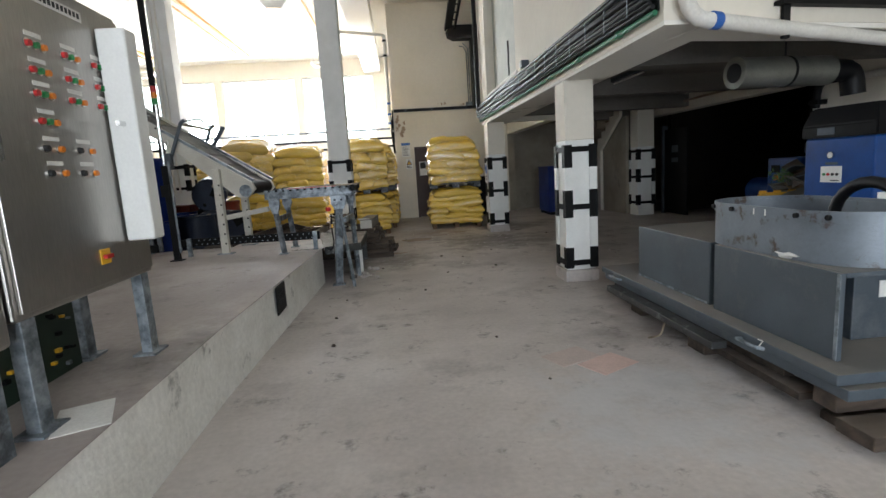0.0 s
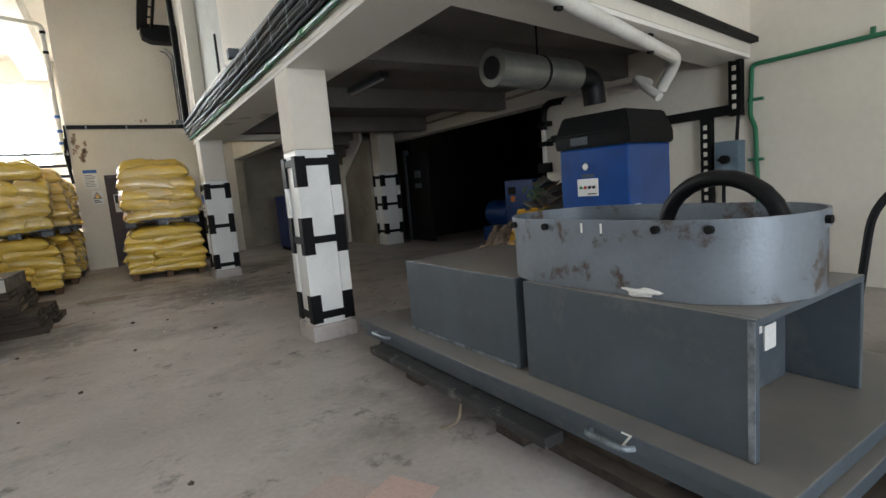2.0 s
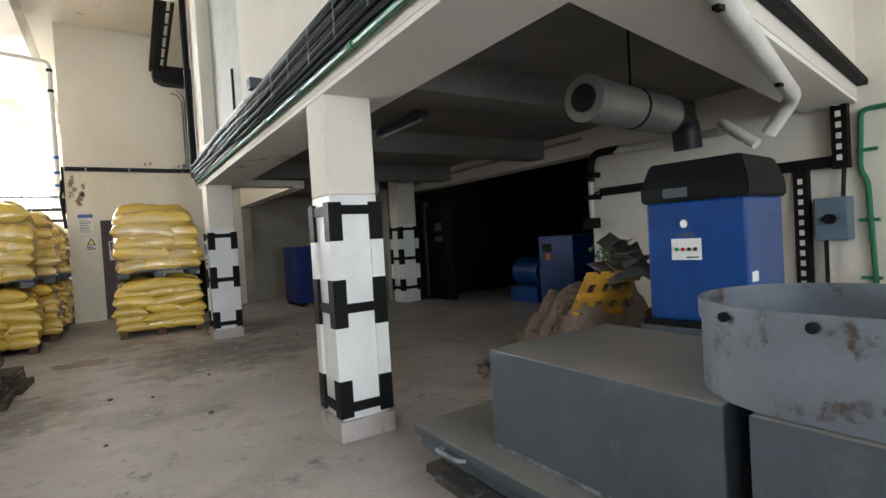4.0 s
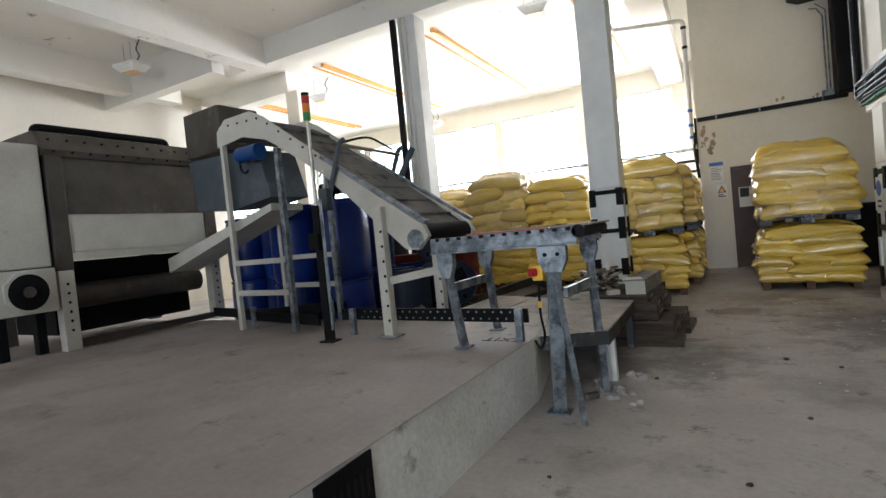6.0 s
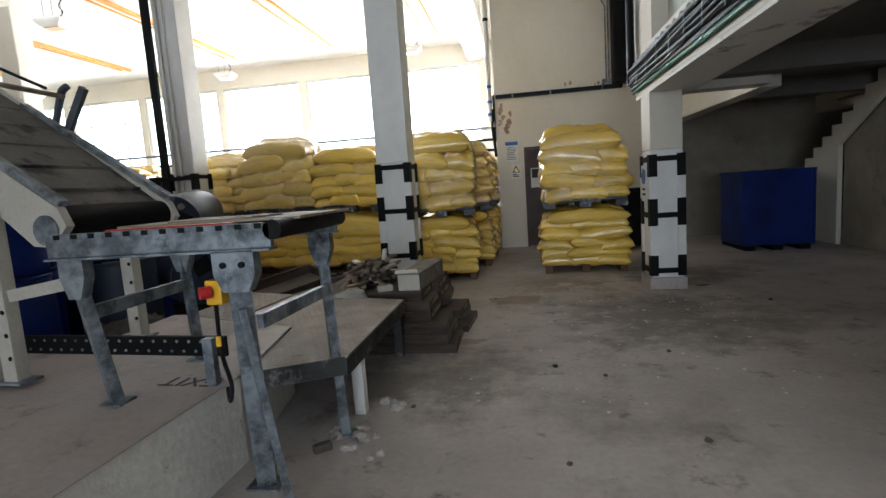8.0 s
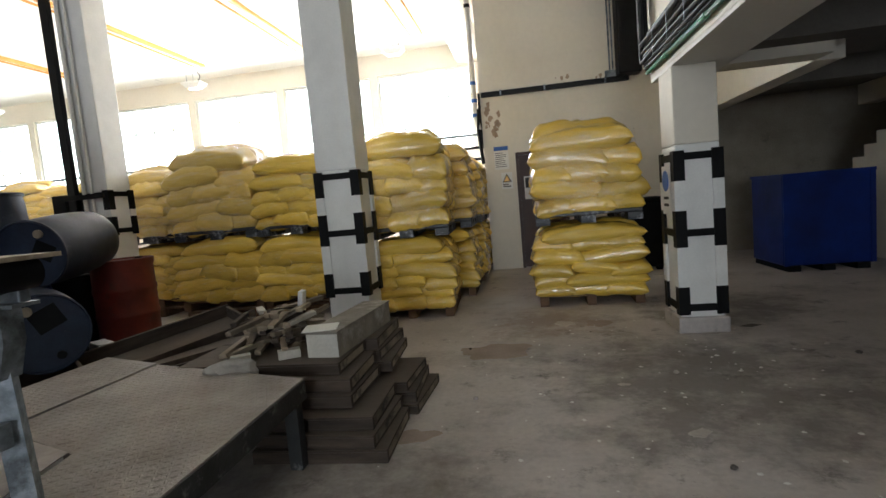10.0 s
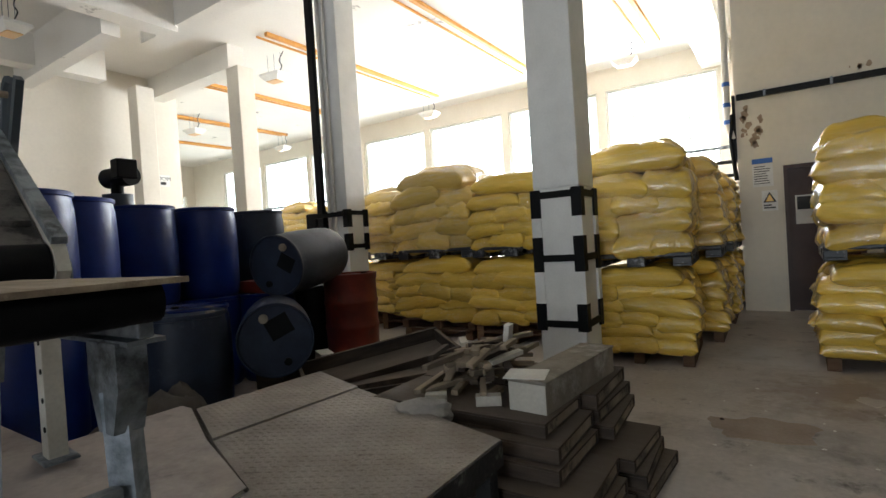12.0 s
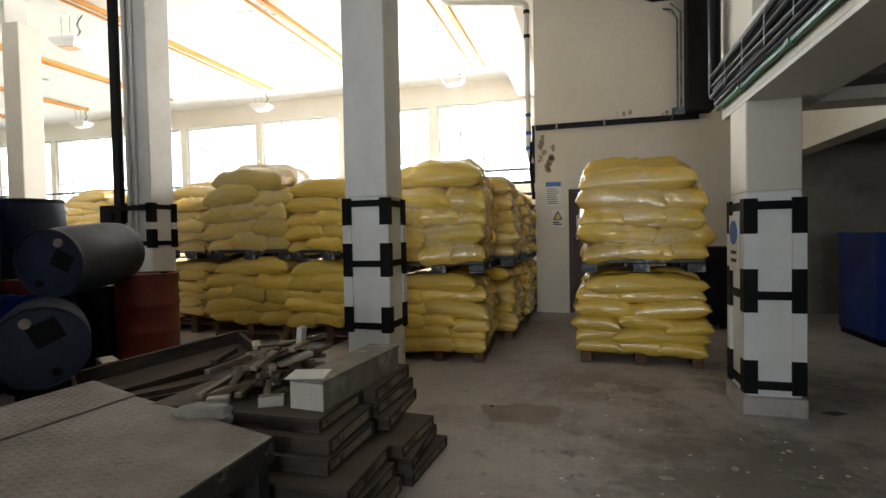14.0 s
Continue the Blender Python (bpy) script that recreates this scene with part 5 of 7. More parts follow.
for k in range(3):
    part("hose", tube(bmesh.new(), ((0.3, 0.55 - 0.2 * k, 1.0), (0.1, 0.7 - 0.2 * k, 1.12), (-0.1, 0.85 - 0.2 * k, 0.9), (-0.12, 0.9 - 0.2 * k, 0.35), (0.0, 0.95 - 0.2 * k, 0.05)), 0.022, 8, 0.12), RUBBER, gm, "black rubber hose", True)
part("fitting", rod(bmesh.new(), (0.1, 0.3, 1.02), (0.1, 0.6, 1.06), 0.02, 10), REDD, gm, "red pipe fitting")
cr = thing("blue_crate", "broken blue plastic crate on the floor", "crate", (2.75, 1.9, 0), 20)
for x0, x1, y0, y1 in ((0, 0.5, 0, 0.03), (0, 0.5, 0.35, 0.38), (0, 0.03, 0.03, 0.35), (0.47, 0.5, 0.03, 0.35)):
    part("side", box(x0, x1, y0, y1, 0.0, 0.28, bevel=0.004), BLUE, cr)
part("floor_panel", box(0.03, 0.47, 0.03, 0.35, 0.0, 0.02), BLUE, cr)
for k in range(3):
    part("strut", beam(bmesh.new(), (0.05 + 0.18 * k, -0.01, 0.02), (0.15 + 0.16 * k, -0.01, 0.27), 0.02, 0.04), BLUE, cr)
for i, (x, y, rz) in enumerate(((1.47, 3.62, 28), (1.27, 3.80, 24))):
    solid("card_sheet", box(-0.17, 0.17, -0.12, 0.12, 0.0005, 0.004 + 0.001 * i), PINK if i == 0 else noise_mat("faded_card", (0.56, 0.46, 0.42), (0.50, 0.42, 0.38), 0.8), "flat faded pink card sheet on the floor", "card", "floor cards", m=pose(x, y, 0.0 + 0.0005 * i, 0, 0, rz))

cs = thing("column_sign", "small white sign with a blue disc on a column", "sign")
part("board", box(1.972, 1.976, 10.93, 11.17, 1.02, 1.44), PAPER, cs)
part("disc", rod(bmesh.new(), (1.966, 11.05, 1.31), (1.971, 11.05, 1.31), 0.09, 20), BLUEM, cs, "blue disc")
for z in (1.15, 1.09):
    part("print_line", box(1.968, 1.971, 10.98, 11.12, z, z + 0.025), INK, cs)
bn = thing("dark_bin", "tall black bin standing against the end wall", "bin", (2.05, 14.3, 0))
part("body", box(0, 0.75, 0, 0.6, 0.05, 1.05, bevel=0.03), BLACK, bn)
part("lid", box(-0.02, 0.77, -0.02, 0.62, 1.05, 1.10, bevel=0.015), BLACK, bn)
for x in (0.05, 0.6):
    part("wheel", rod(bmesh.new(), (x, 0.05, 0.06), (x + 0.08, 0.05, 0.06), 0.06, 14), RUBBER, bn)
# flaked paint on the end wall and ceiling edge
FLAKE = noise_mat("flaked_plaster", (0.40, 0.30, 0.22), (0.30, 0.21, 0.15), 0.9, scale=8, fine=50, bump=0.3)
rnd = random.Random(14)
for k in range(26):
    cx, cz, r = 0.22 + rnd.uniform(-0.06, 0.2) , 2.62 + rnd.uniform(-0.35, 0.38), rnd.uniform(0.015, 0.06)
    if k > 19:
        cx, cz, r = rnd.uniform(0.6, 2.2), rnd.uniform(3.16, 3.24), rnd.uniform(0.01, 0.035)
    bm = bmesh.new()
    pts = [(cx + r * rnd.uniform(0.5, 1.2) * math.cos(a * 0.7), cz + 1.4 * r * rnd.uniform(0.5, 1.3) * math.sin(a * 0.7)) for a in range(9)]
    prism(bm, pts, 15.4365, 15.4395)
    tagged(mesh_ob("plaster_flake", bm, FLAKE), "brown patch where wall paint has flaked", "paint patch", kind="structure")


# ---- washing machine at the back of the platform ----
mc = thing("sorting_machine", "large steel and cream process machine on legs", "machine", (-0.52, 0.58, -0.0187))
mc.scale = (1, 1, 1.04)
X0 = -4.95
part("hood", prism(bmesh.new(), ((X0, 2.36), (X0 + 0.02, 2.42), (X0 - 0.16, 2.62), (X0 - 1.5, 2.62), (X0 - 1.5, 2.36)), 5.55, 7.45), BROWNSTEEL, mc, "riveted grey steel hood")
part("upper_panel", box(X0 - 1.4, X0 - 0.03, 5.72, 7.28, 1.84, 2.359, bevel=0.006), BROWNSTEEL, mc, "brown stained steel panel")
part("panel_rail", box(X0 - 0.029, X0 - 0.005, 5.72, 7.28, 1.80, 1.88), BROWNSTEEL, mc)
part("cream_panel", box(X0 - 1.4, X0 - 0.02, 5.72, 7.28, 1.42, 1.799, bevel=0.006), OFFWHITE, mc, "cream painted panel")
part("panel_rail", box(X0 - 0.06, X0 - 0.012, 5.72, 7.28, 1.34, 1.418, bevel=0.004), OFFWHITE, mc)
# Added black block stands for shade and clutter in the open underside.
part("underside_fill", box(X0 - 1.4, X0 - 0.5, 5.72, 7.28, Z1 + 0.12, 1.34), BLACK, mc, "added black block for the dark open underside")
part("roller", rod(bmesh.new(), (X0 - 0.3, 5.72, 0.98), (X0 - 0.3, 7.28, 0.98), 0.13, 24), BROWNSTEEL, mc, "wide grubby roller", True)
part("tie_rail", box(X0 - 0.1, X0 - 0.02, 5.72, 7.28, Z1 + 0.02, Z1 + 0.09), BROWNSTEEL, mc)
for y in (5.57, 7.29):
    part("leg", box(X0 - 0.12, X0, y, y + 0.15, 1.25, 2.36, bevel=0.006), BROWNSTEEL, mc)
    part("leg_foot", box(X0 - 0.12, X0 + 0.004, y, y + 0.14, Z1, 1.249, bevel=0.006), OFFWHITE, mc, "cream leg plate with bolt holes")
    part("rear_leg", box(X0 - 1.5, X0 - 1.38, y, y + 0.14, Z1, 2.36), BROWNSTEEL, mc)
    for k in range(6):
        part("bolt_hole", rod(bmesh.new(), (X0 + 0.003, y + 0.07, Z1 + 0.2 + 0.09 * k), (X0 + 0.007, y + 0.07, Z1 + 0.2 + 0.09 * k), 0.014, 8), BLACK, mc)
for k in range(11):
    for z, dx in ((2.40, 0.026), (2.53, -0.06)):
        part("rivet", rod(bmesh.new(), (X0 + dx - 0.03, 5.65 + 0.17 * k, z), (X0 + dx, 5.65 + 0.17 * k, z + 0.004), 0.012, 8), BLACK, mc)
part("top_pipe", tube(bmesh.new(), ((X0 - 0.5, 5.72, 2.60), (X0 - 0.5, 5.72, 2.74), (X0 - 0.5, 7.2, 2.74), (X0 - 0.5, 7.2, 2.60)), 0.04, 12, 0.06), BLACK, mc, "dark pipe along the top", True)
part("end_casing", box(X0 - 1.3, X0 - 0.02, 5.08, 5.54, 1.30, 2.46, bevel=0.02), OFFWHITE, mc, "cream end casing")
part("fan_box", box(X0 - 0.5, X0 + 0.02, 5.04, 5.54, 0.88, 1.29, bevel=0.01), OFFWHITE, mc, "cream fan box")
bm = bmesh.new()
bmesh.ops.create_cone(bm, cap_ends=True, segments=8, radius1=0.205, radius2=0.205, depth=0.03, matrix=Matrix.Translation((X0 + 0.036, 5.29, 1.085)) @ Matrix.Rotation(radians(90), 4, "Y") @ Matrix.Rotation(radians(22.5), 4, "Z"))
part("fan_ring", bm, OFFWHITE, mc, "octagonal cream ring")
part("fan_mouth", rod(bmesh.new(), (X0 + 0.052, 5.29, 1.085), (X0 + 0.056, 5.29, 1.085), 0.165, 24), BLACK, mc, "dark round fan mouth")
part("fan_hub", rod(bmesh.new(), (X0 + 0.057, 5.29, 1.085), (X0 + 0.075, 5.29, 1.085), 0.05, 16), BROWNSTEEL, mc)
for y in (5.1, 5.42):
    part("fan_leg", box(X0 - 0.3, X0 - 0.2, y, y + 0.08, Z1, 0.88), BLACK, mc)
part("end_bars", beam(bmesh.new(), (X0 + 0.7, 4.3, 2.30), (X0 - 0.02, 5.05, 2.28), 0.05, 0.07), BLACK, mc, "dark sloping bar")
part("end_bars", beam(bmesh.new(), (X0 + 0.7, 4.3, 2.20), (X0 - 0.02, 5.05, 2.19), 0.04, 0.05), BLACK, mc, "dark sloping bar")

for i, (x, y) in enumerate(((-4.62, 4.93), (-2.78, 4.32))):
    tk = thing("white_tank", "tall white cylindrical tank with a worn grey cone top", "tank", (x, y, Z1), 0, "white tanks")
    bm = bmesh.new()
    rod(bm, (0, 0, 0.06), (0, 0, 0.82), 0.24, 32)
    part("shell", bm, WHITE, tk, smooth=True)
    part("foot_ring", rod(bmesh.new(), (0, 0, 0), (0, 0, 0.06), 0.255, 32), CONCRETE, tk)
    part("cone", rod(bmesh.new(), (0, 0, 0.82), (0, 0, 1.0), 0.24, 32, 0.11), GREYP, tk, "grey cone top", True)
for z in (1.62, 1.5, 1.4):
    solid("wall_pipe", tube(bmesh.new(), ((-13.0, -4, z + 0.5), (-13.0, 9, z + 0.5)), 0.05, 10), RUBBER, "dark pipe along the west wall", "pipe", "west wall pipes")
sc = thing("mesh_screen", "blue framed wire mesh screen behind the machine", "screen", (-8.0, 5.0, Z1))
for z in (0.1, 1.0):
    part("frame_rail", box(0, 0.04, -1.2, 0.6, z, z + 0.05), BLUE, sc)
for k in range(19):
    part("wire", rod(bmesh.new(), (0.02, -1.2 + 0.1 * k, 0.1), (0.02, -1.2 + 0.1 * k, 1.0), 0.006, 6), WHITEP, sc)
for k in range(8):
    part("wire", rod(bmesh.new(), (0.02, -1.2, 0.2 + 0.1 * k), (0.02, 0.6, 0.2 + 0.1 * k), 0.006, 6), WHITEP, sc)
for y in (-1.2, 0.56):
    part("post", box(-0.01, 0.05, y, y + 0.05, 0, 1.05), BLUE, sc)

# ---- inclined conveyor ----
cv = thing("inclined_conveyor", "white framed inclined conveyor with a worn black belt", "conveyor")
cv.matrix_basis = Matrix.Translation((-1.72, 7.26, 0.025)) @ Matrix.Rotation(radians(-5), 4, "Z") @ Matrix.Translation((1.6, -7.35, 0))
YN, YF = 7.0, 7.70
side = ((-4.02, 2.36), (-4.0, 2.52), (-3.86, 2.62), (-3.45, 2.62), (-3.28, 2.54), (-2.52, 2.03), (-2.52, 1.86), (-3.05, 2.20), (-3.25, 2.31), (-3.6, 2.40), (-3.88, 2.37))
for y in (YN, YF):
    part("head_cheek", prism(bmesh.new(), side, y, y + 0.02), OFFWHITE, cv, "white curved head cheek")
for k in range(9):
    u = k / 8
    part("bolt", rod(bmesh.new(), (-3.8 + 1.2 * u, YN - 0.006, 2.55 - 0.05 * u - max(0, u - 0.4) * 0.75), (-3.8 + 1.2 * u, YN, 2.55 - 0.05 * u - max(0, u - 0.4) * 0.75), 0.012, 8), BLACK, cv)
slope = math.atan2(2.30 - 1.26, -2.9 + 1.50)
for y in (YN, YF):
    part("side_frame", prism(bmesh.new(), ((-2.52, 1.86), (-2.52, 1.99), (-1.52, 1.34), (-1.48, 1.25), (-1.58, 1.15), (-1.7, 1.16)), y + 0.001, y + 0.045), OFFWHITE, cv, "white channel side frame")
    part("rail", beam(bmesh.new(), (-2.55, y + 0.02, 2.03), (-1.5, y + 0.02, 1.36), 0.05, 0.03), GALV, cv, "galvanised top rail")
    part("bearing_plate", rod(bmesh.new(), (-1.60, y - 0.012 if y == YN else y + 0.046, 1.235), (-1.60, y + 0.0 if y == YN else y + 0.06, 1.235), 0.075, 20), GALV, cv, "round bearing plate")
bm = bmesh.new()
prism(bm, ((-3.95, 2.42), (-3.85, 2.56), (-3.5, 2.57), (-3.25, 2.47), (-2.4, 1.93), (-1.58, 1.345), (-1.53, 1.27), (-1.56, 1.20), (-2.45, 1.80), (-3.3, 2.35), (-3.6, 2.43), (-3.85, 2.43)), YN + 0.05, YF - 0.005)
part("belt", bm, BELT, cv, "worn black ribbed rubber belt")
for k in range(8):
    u = (k + 0.5) / 8
    x, z = -3.2 + 1.6 * u, 2.445 - 1.09 * u
    part("cleat", beam(bmesh.new(), (x, YN + 0.06, z + 0.012), (x, YF - 0.015, z + 0.012), 0.025, 0.02), BELT, cv, "rubber cleat")
part("tail_roller", rod(bmesh.new(), (-1.585, YN + 0.048, 1.27), (-1.585, YF - 0.003, 1.27), 0.083, 24), BLACK, cv, "black tail roller", True)
for y in (YN - 0.02, YF + 0.06):
    part("leg", box(-1.97, -1.88, y - 0.035, y + 0.035, Z1, 1.52, bevel=0.004), OFFWHITE, cv, "cream perforated leg")
    for k in range(7):
        part("leg_hole", rod(bmesh.new(), (-1.9, y - 0.039, 0.6 + 0.12 * k), (-1.9, y - 0.035, 0.6 + 0.12 * k), 0.012, 8), BLACK, cv)
    part("leg_foot", box(-2.02, -1.83, y - 0.06, y + 0.06, Z1, Z1 + 0.012), GALV, cv)
part("leg_brace", beam(bmesh.new(), (-1.86, YN - 0.03, 0.92), (-1.32, YN - 0.06, 1.0), 0.03, 0.06), OFFWHITE, cv)
for y in (YN - 0.03, YF + 0.06):
    part("guard_arm", tube(bmesh.new(), ((-2.45, y, 1.68), (-2.27, y, 2.10), (-2.22, y, 2.12)), 0.022, 8, 0.03), GREYP, cv, "grey guard arm", True)
part("guard_bar", rod(bmesh.new(), (-2.26, YN - 0.03, 2.08), (-2.26, YF + 0.06, 2.06), 0.016, 8), PALEWOOD, cv, "cross bar")
part("guard_arm", beam(bmesh.new(), (-2.10, YF + 0.07, 2.1), (-2.32, YF + 0.07, 1.78), 0.03, 0.05), GREYP, cv)
part("cable", tube(bmesh.new(), ((-2.27, YN - 0.03, 2.10), (-2.15, YN + 0.2, 2.16), (-2.2, YF - 0.1, 2.08)), 0.01, 6, 0.1), RUBBER, cv)
part("junction_box", box(-2.52, -2.42, YN - 0.10, YN - 0.03, 1.55, 1.74, bevel=0.008), GREYP, cv, "grey junction box")
part("cable", tube(bmesh.new(), ((-2.47, YN - 0.07, 1.74), (-2.42, YN - 0.09, 1.9), (-2.52, YN - 0.06, 1.85)), 0.01, 6, 0.05), WHITEP, cv)
# frame under the head
for x in (-3.92, -3.10):
    for y in (7.0, 7.6):
        part("post", box(x - 0.025, x + 0.025, y - 0.025, y + 0.025, Z1, 2.36 if x < -3.5 else 2.2, bevel=0.004), GALV if x > -3.5 else OFFWHITE, cv, "frame post")
for y in (7.0, 7.6):
    for z in (0.82, 1.13):
        part("frame_rail", box(-3.895, -3.125, y - 0.02, y + 0.02, z, z + 0.05), OFFWHITE, cv)
part("chute", prism(bmesh.new(), ((-4.7, 2.32), (-3.95, 2.30), (-3.5, 2.26), (-3.35, 1.78), (-3.9, 1.72), (-4.6, 1.76)), 7.08, 7.55), GREYP, cv, "stained grey discharge chute")
part("chute_guide", prism(bmesh.new(), ((-5.4, 1.27), (-3.4, 1.72), (-3.4, 1.65), (-5.4, 1.10)), 7.1, 7.5), OFFWHITE, cv, "cream sloping guide")
part("hood_box", box(-4.75, -4.1, 7.1, 7.6, 2.36, 2.85, bevel=0.01), BROWNSTEEL, cv, "brown steel feed box")
part("motor", rod(bmesh.new(), (-3.65, 7.0, 2.22), (-3.35, 7.0, 2.22), 0.08, 16), BLUE, cv, "small blue drive motor", True)
part("cable_loop", tube(bmesh.new(), [(-3.55 + 0.07 * math.cos(k * 0.6), 6.96, 2.12 + 0.09 * math.sin(k * 0.6)) for k in range(10)], 0.012, 6), RUBBER, cv)

pl = thing("signal_tower", "red amber green signal lamp on a tall pole", "signal lamp", (-2.62, 6.80, Z1))
part("post", box(-0.035, 0.035, -0.03, 0.03, 0.0, 1.15, bevel=0.004), BLACK, pl, "dark square post")
part("pole", rod(bmesh.new(), (0, 0.0, 1.15), (0, 0.0, 1.86), 0.016, 10), CHROME, pl)
for k, m in enumerate((GREEN, AMBER, RED)):
    part("lens", rod(bmesh.new(), (0, 0, 1.86 + 0.07 * k), (0, 0, 1.926 + 0.07 * k), 0.032, 16), m, pl, ("green lens", "amber lens", "red lens")[k])
part("cap", rod(bmesh.new(), (0, 0, 2.07), (0, 0, 2.09), 0.032, 16), BLACK, pl)
part("switch_box", box(-0.05, 0.05, -0.09, -0.03, 0.78, 0.92, bevel=0.006), BLACK, pl)
part("conduit", tube(bmesh.new(), ((0.05, -0.01, 0.1), (0.05, -0.01, 1.2)), 0.014, 8), GALV, pl)
part("foot", box(-0.07, 0.07, -0.06, 0.06, 0, 0.012), BLACK, pl)

kt = thing("kerb_barrier", "low barrier of dark perforated tray on short posts", "barrier")
for p, q in (((-2.72, 7.10, 0.64), (-2.55, 7.12, 0.64)), ((-2.55, 7.12, 0.64), (-0.92, 6.98, 0.64)), ((-5.0, 7.5, 0.62), (-4.05, 7.3, 0.62)), ((-4.05, 7.3, 0.62), (-3.2, 7.75, 0.62)), ((-4.1, 7.30, 0.6), (-2.95, 7.05, 0.60))):
    part("tray", beam(bmesh.new(), p, q, 0.02, 0.10), BLACK, kt, "black perforated tray")
rnd = random.Random(3)
for k in range(44):
    u = k / 44
    x, y = -2.50 + 1.55 * u, 7.116 - 0.133 * u - 0.0125
    part("perforation", rod(bmesh.new(), (x, y - 0.001, 0.615 + 0.05 * (k % 2)), (x, y + 0.001, 0.615 + 0.05 * (k % 2)), 0.008, 8), GALV, kt)
for x, y in ((-2.57, 7.06), (-0.97, 6.92), (-4.07, 7.27), (-3.3, 7.62)):
    part("post", box(x - 0.025, x + 0.025, y - 0.02, y + 0.02, Z1, 0.70), GALV, kt, "galvanised short post")

# ---- roller table ----
rt = thing("roller_table", "galvanised roller table with a board on top", "roller table")
TZ = 1.25
for y in (6.62, 7.33):
    part("side_rail", box(-1.46, -0.44, y, y + 0.03, TZ - 0.10, TZ, bevel=0.004), GALV, rt)
    part("rail_lip", box(-1.46, -0.44, y - 0.02, y + 0.05, TZ - 0.11, TZ - 0.101), GALV, rt)
    for k in range(12):
        part("axle_slot", box(-1.415 + 0.083 * k, -1.385 + 0.083 * k, y - 0.003, y - 0.0005, TZ - 0.022, TZ - 0.002), BLACK, rt)
for k in range(12):
    part("roller", rod(bmesh.new(), (-1.40 + 0.083 * k, 6.65, TZ - 0.045), (-1.40 + 0.083 * k, 7.33, TZ - 0.045), 0.033, 14), BLACK, rt, "black roller", True)
for (x, y), (fx, fy), z0 in (((-1.36, 6.65), (-1.32, 6.72), Z1), ((-1.36, 7.34), (-1.30, 7.30), Z1), ((-0.53, 7.33), (-0.50, 7.35), 0.0)):
    part("leg", beam(bmesh.new(), (x, y, TZ - 0.2), (fx, fy, z0 + 0.01), 0.045, 0.05), GALV, rt)
    part("leg_bracket", prism(bmesh.new(), ((x - 0.03, TZ - 0.28), (x + 0.03, TZ - 0.28), (x + 0.06, TZ - 0.19), (x + 0.06, TZ - 0.105), (x - 0.06, TZ - 0.105), (x - 0.06, TZ - 0.19)), y - 0.028, y + 0.028), GALV, rt)
    part("leg_foot", box(fx - 0.055, fx + 0.055, fy - 0.05, fy + 0.05, z0, z0 + 0.01), GALV, rt)
# heavy channel leg at the near corner, with a sliding inner leg and the stop switch on it
part("leg_bracket", prism(bmesh.new(), ((-0.655, TZ - 0.27), (-0.545, TZ - 0.27), (-0.51, TZ - 0.20), (-0.51, TZ - 0.105), (-0.69, TZ - 0.105), (-0.69, TZ - 0.20)), 6.60, 6.655), GALV, rt)
for dx in (-0.04, 0.04):
    part("bolt", rod(bmesh.new(), (-0.60 + dx, 6.588, TZ - 0.16), (-0.60 + dx, 6.60, TZ - 0.16), 0.013, 8), BLACK, rt)
part("channel_leg", beam(bmesh.new(), (-0.60, 6.63, TZ - 0.2), (-0.71, 6.85, 0.012), 0.085, 0.05), GALV, rt, "wide galvanised channel leg")
part("inner_leg", beam(bmesh.new(), (-0.585, 6.60, TZ - 0.34), (-0.50, 6.67, 0.0), 0.032, 0.03), GALV, rt, "thin sliding inner leg")
part("leg_foot", box(-0.79, -0.63, 6.79, 6.91, 0, 0.012), GALV, rt)
part("switch_body", box(-0.735, -0.665, 6.60, 6.655, 0.93, 1.03, bevel=0.006), YEL, rt, "yellow switch body")
part("stop_button", rod(bmesh.new(), (-0.74, 6.57, 0.985), (-0.71, 6.60, 0.985), 0.026, 14), RED, rt, "red mushroom button")
part("cable", tube(bmesh.new(), ((-0.70, 6.61, 0.93), (-0.71, 6.62, 0.72), (-0.70, 6.66, 0.56), (-0.75, 6.70, 0.46), (-0.82, 6.80, 0.50)), 0.009, 6, 0.06), RUBBER, rt, "black switch cable")
part("tag", box(-0.71, -0.69, 6.595, 6.602, 0.76, 0.80), YEL, rt)
part("brace", beam(bmesh.new(), (-1.34, 6.67, 0.90), (-1.34, 7.32, 0.90), 0.03, 0.06), GALV, rt)
part("brace", beam(bmesh.new(), (-0.55, 6.67, 0.84), (-0.51, 7.31, 0.84), 0.03, 0.06), GALV, rt)
part("end_roller", rod(bmesh.new(), (-0.43, 6.62, TZ - 0.03), (-0.43, 7.36, TZ - 0.03), 0.04, 16), BLACK, rt, "black end roller", True)
bd = solid("board", box(-1.25, -0.38, 6.78, 7.40, TZ + 0.001, TZ + 0.012), PALEWOOD, "warped brown board lying on the roller table", "board")
solid("board", box(-0.95, -0.55, 6.8, 7.1, TZ + 0.0125, TZ + 0.019), PALEWOOD, "small pale board offcut on the roller table", "board", m=pose(0, 0, 0, 0, 0, 0.5))
solid("red_strip", box(-1.2, -0.62, 6.655, 6.69, TZ + 0.001, TZ + 0.006), RED, "thin red strip along the roller table edge", "strip")
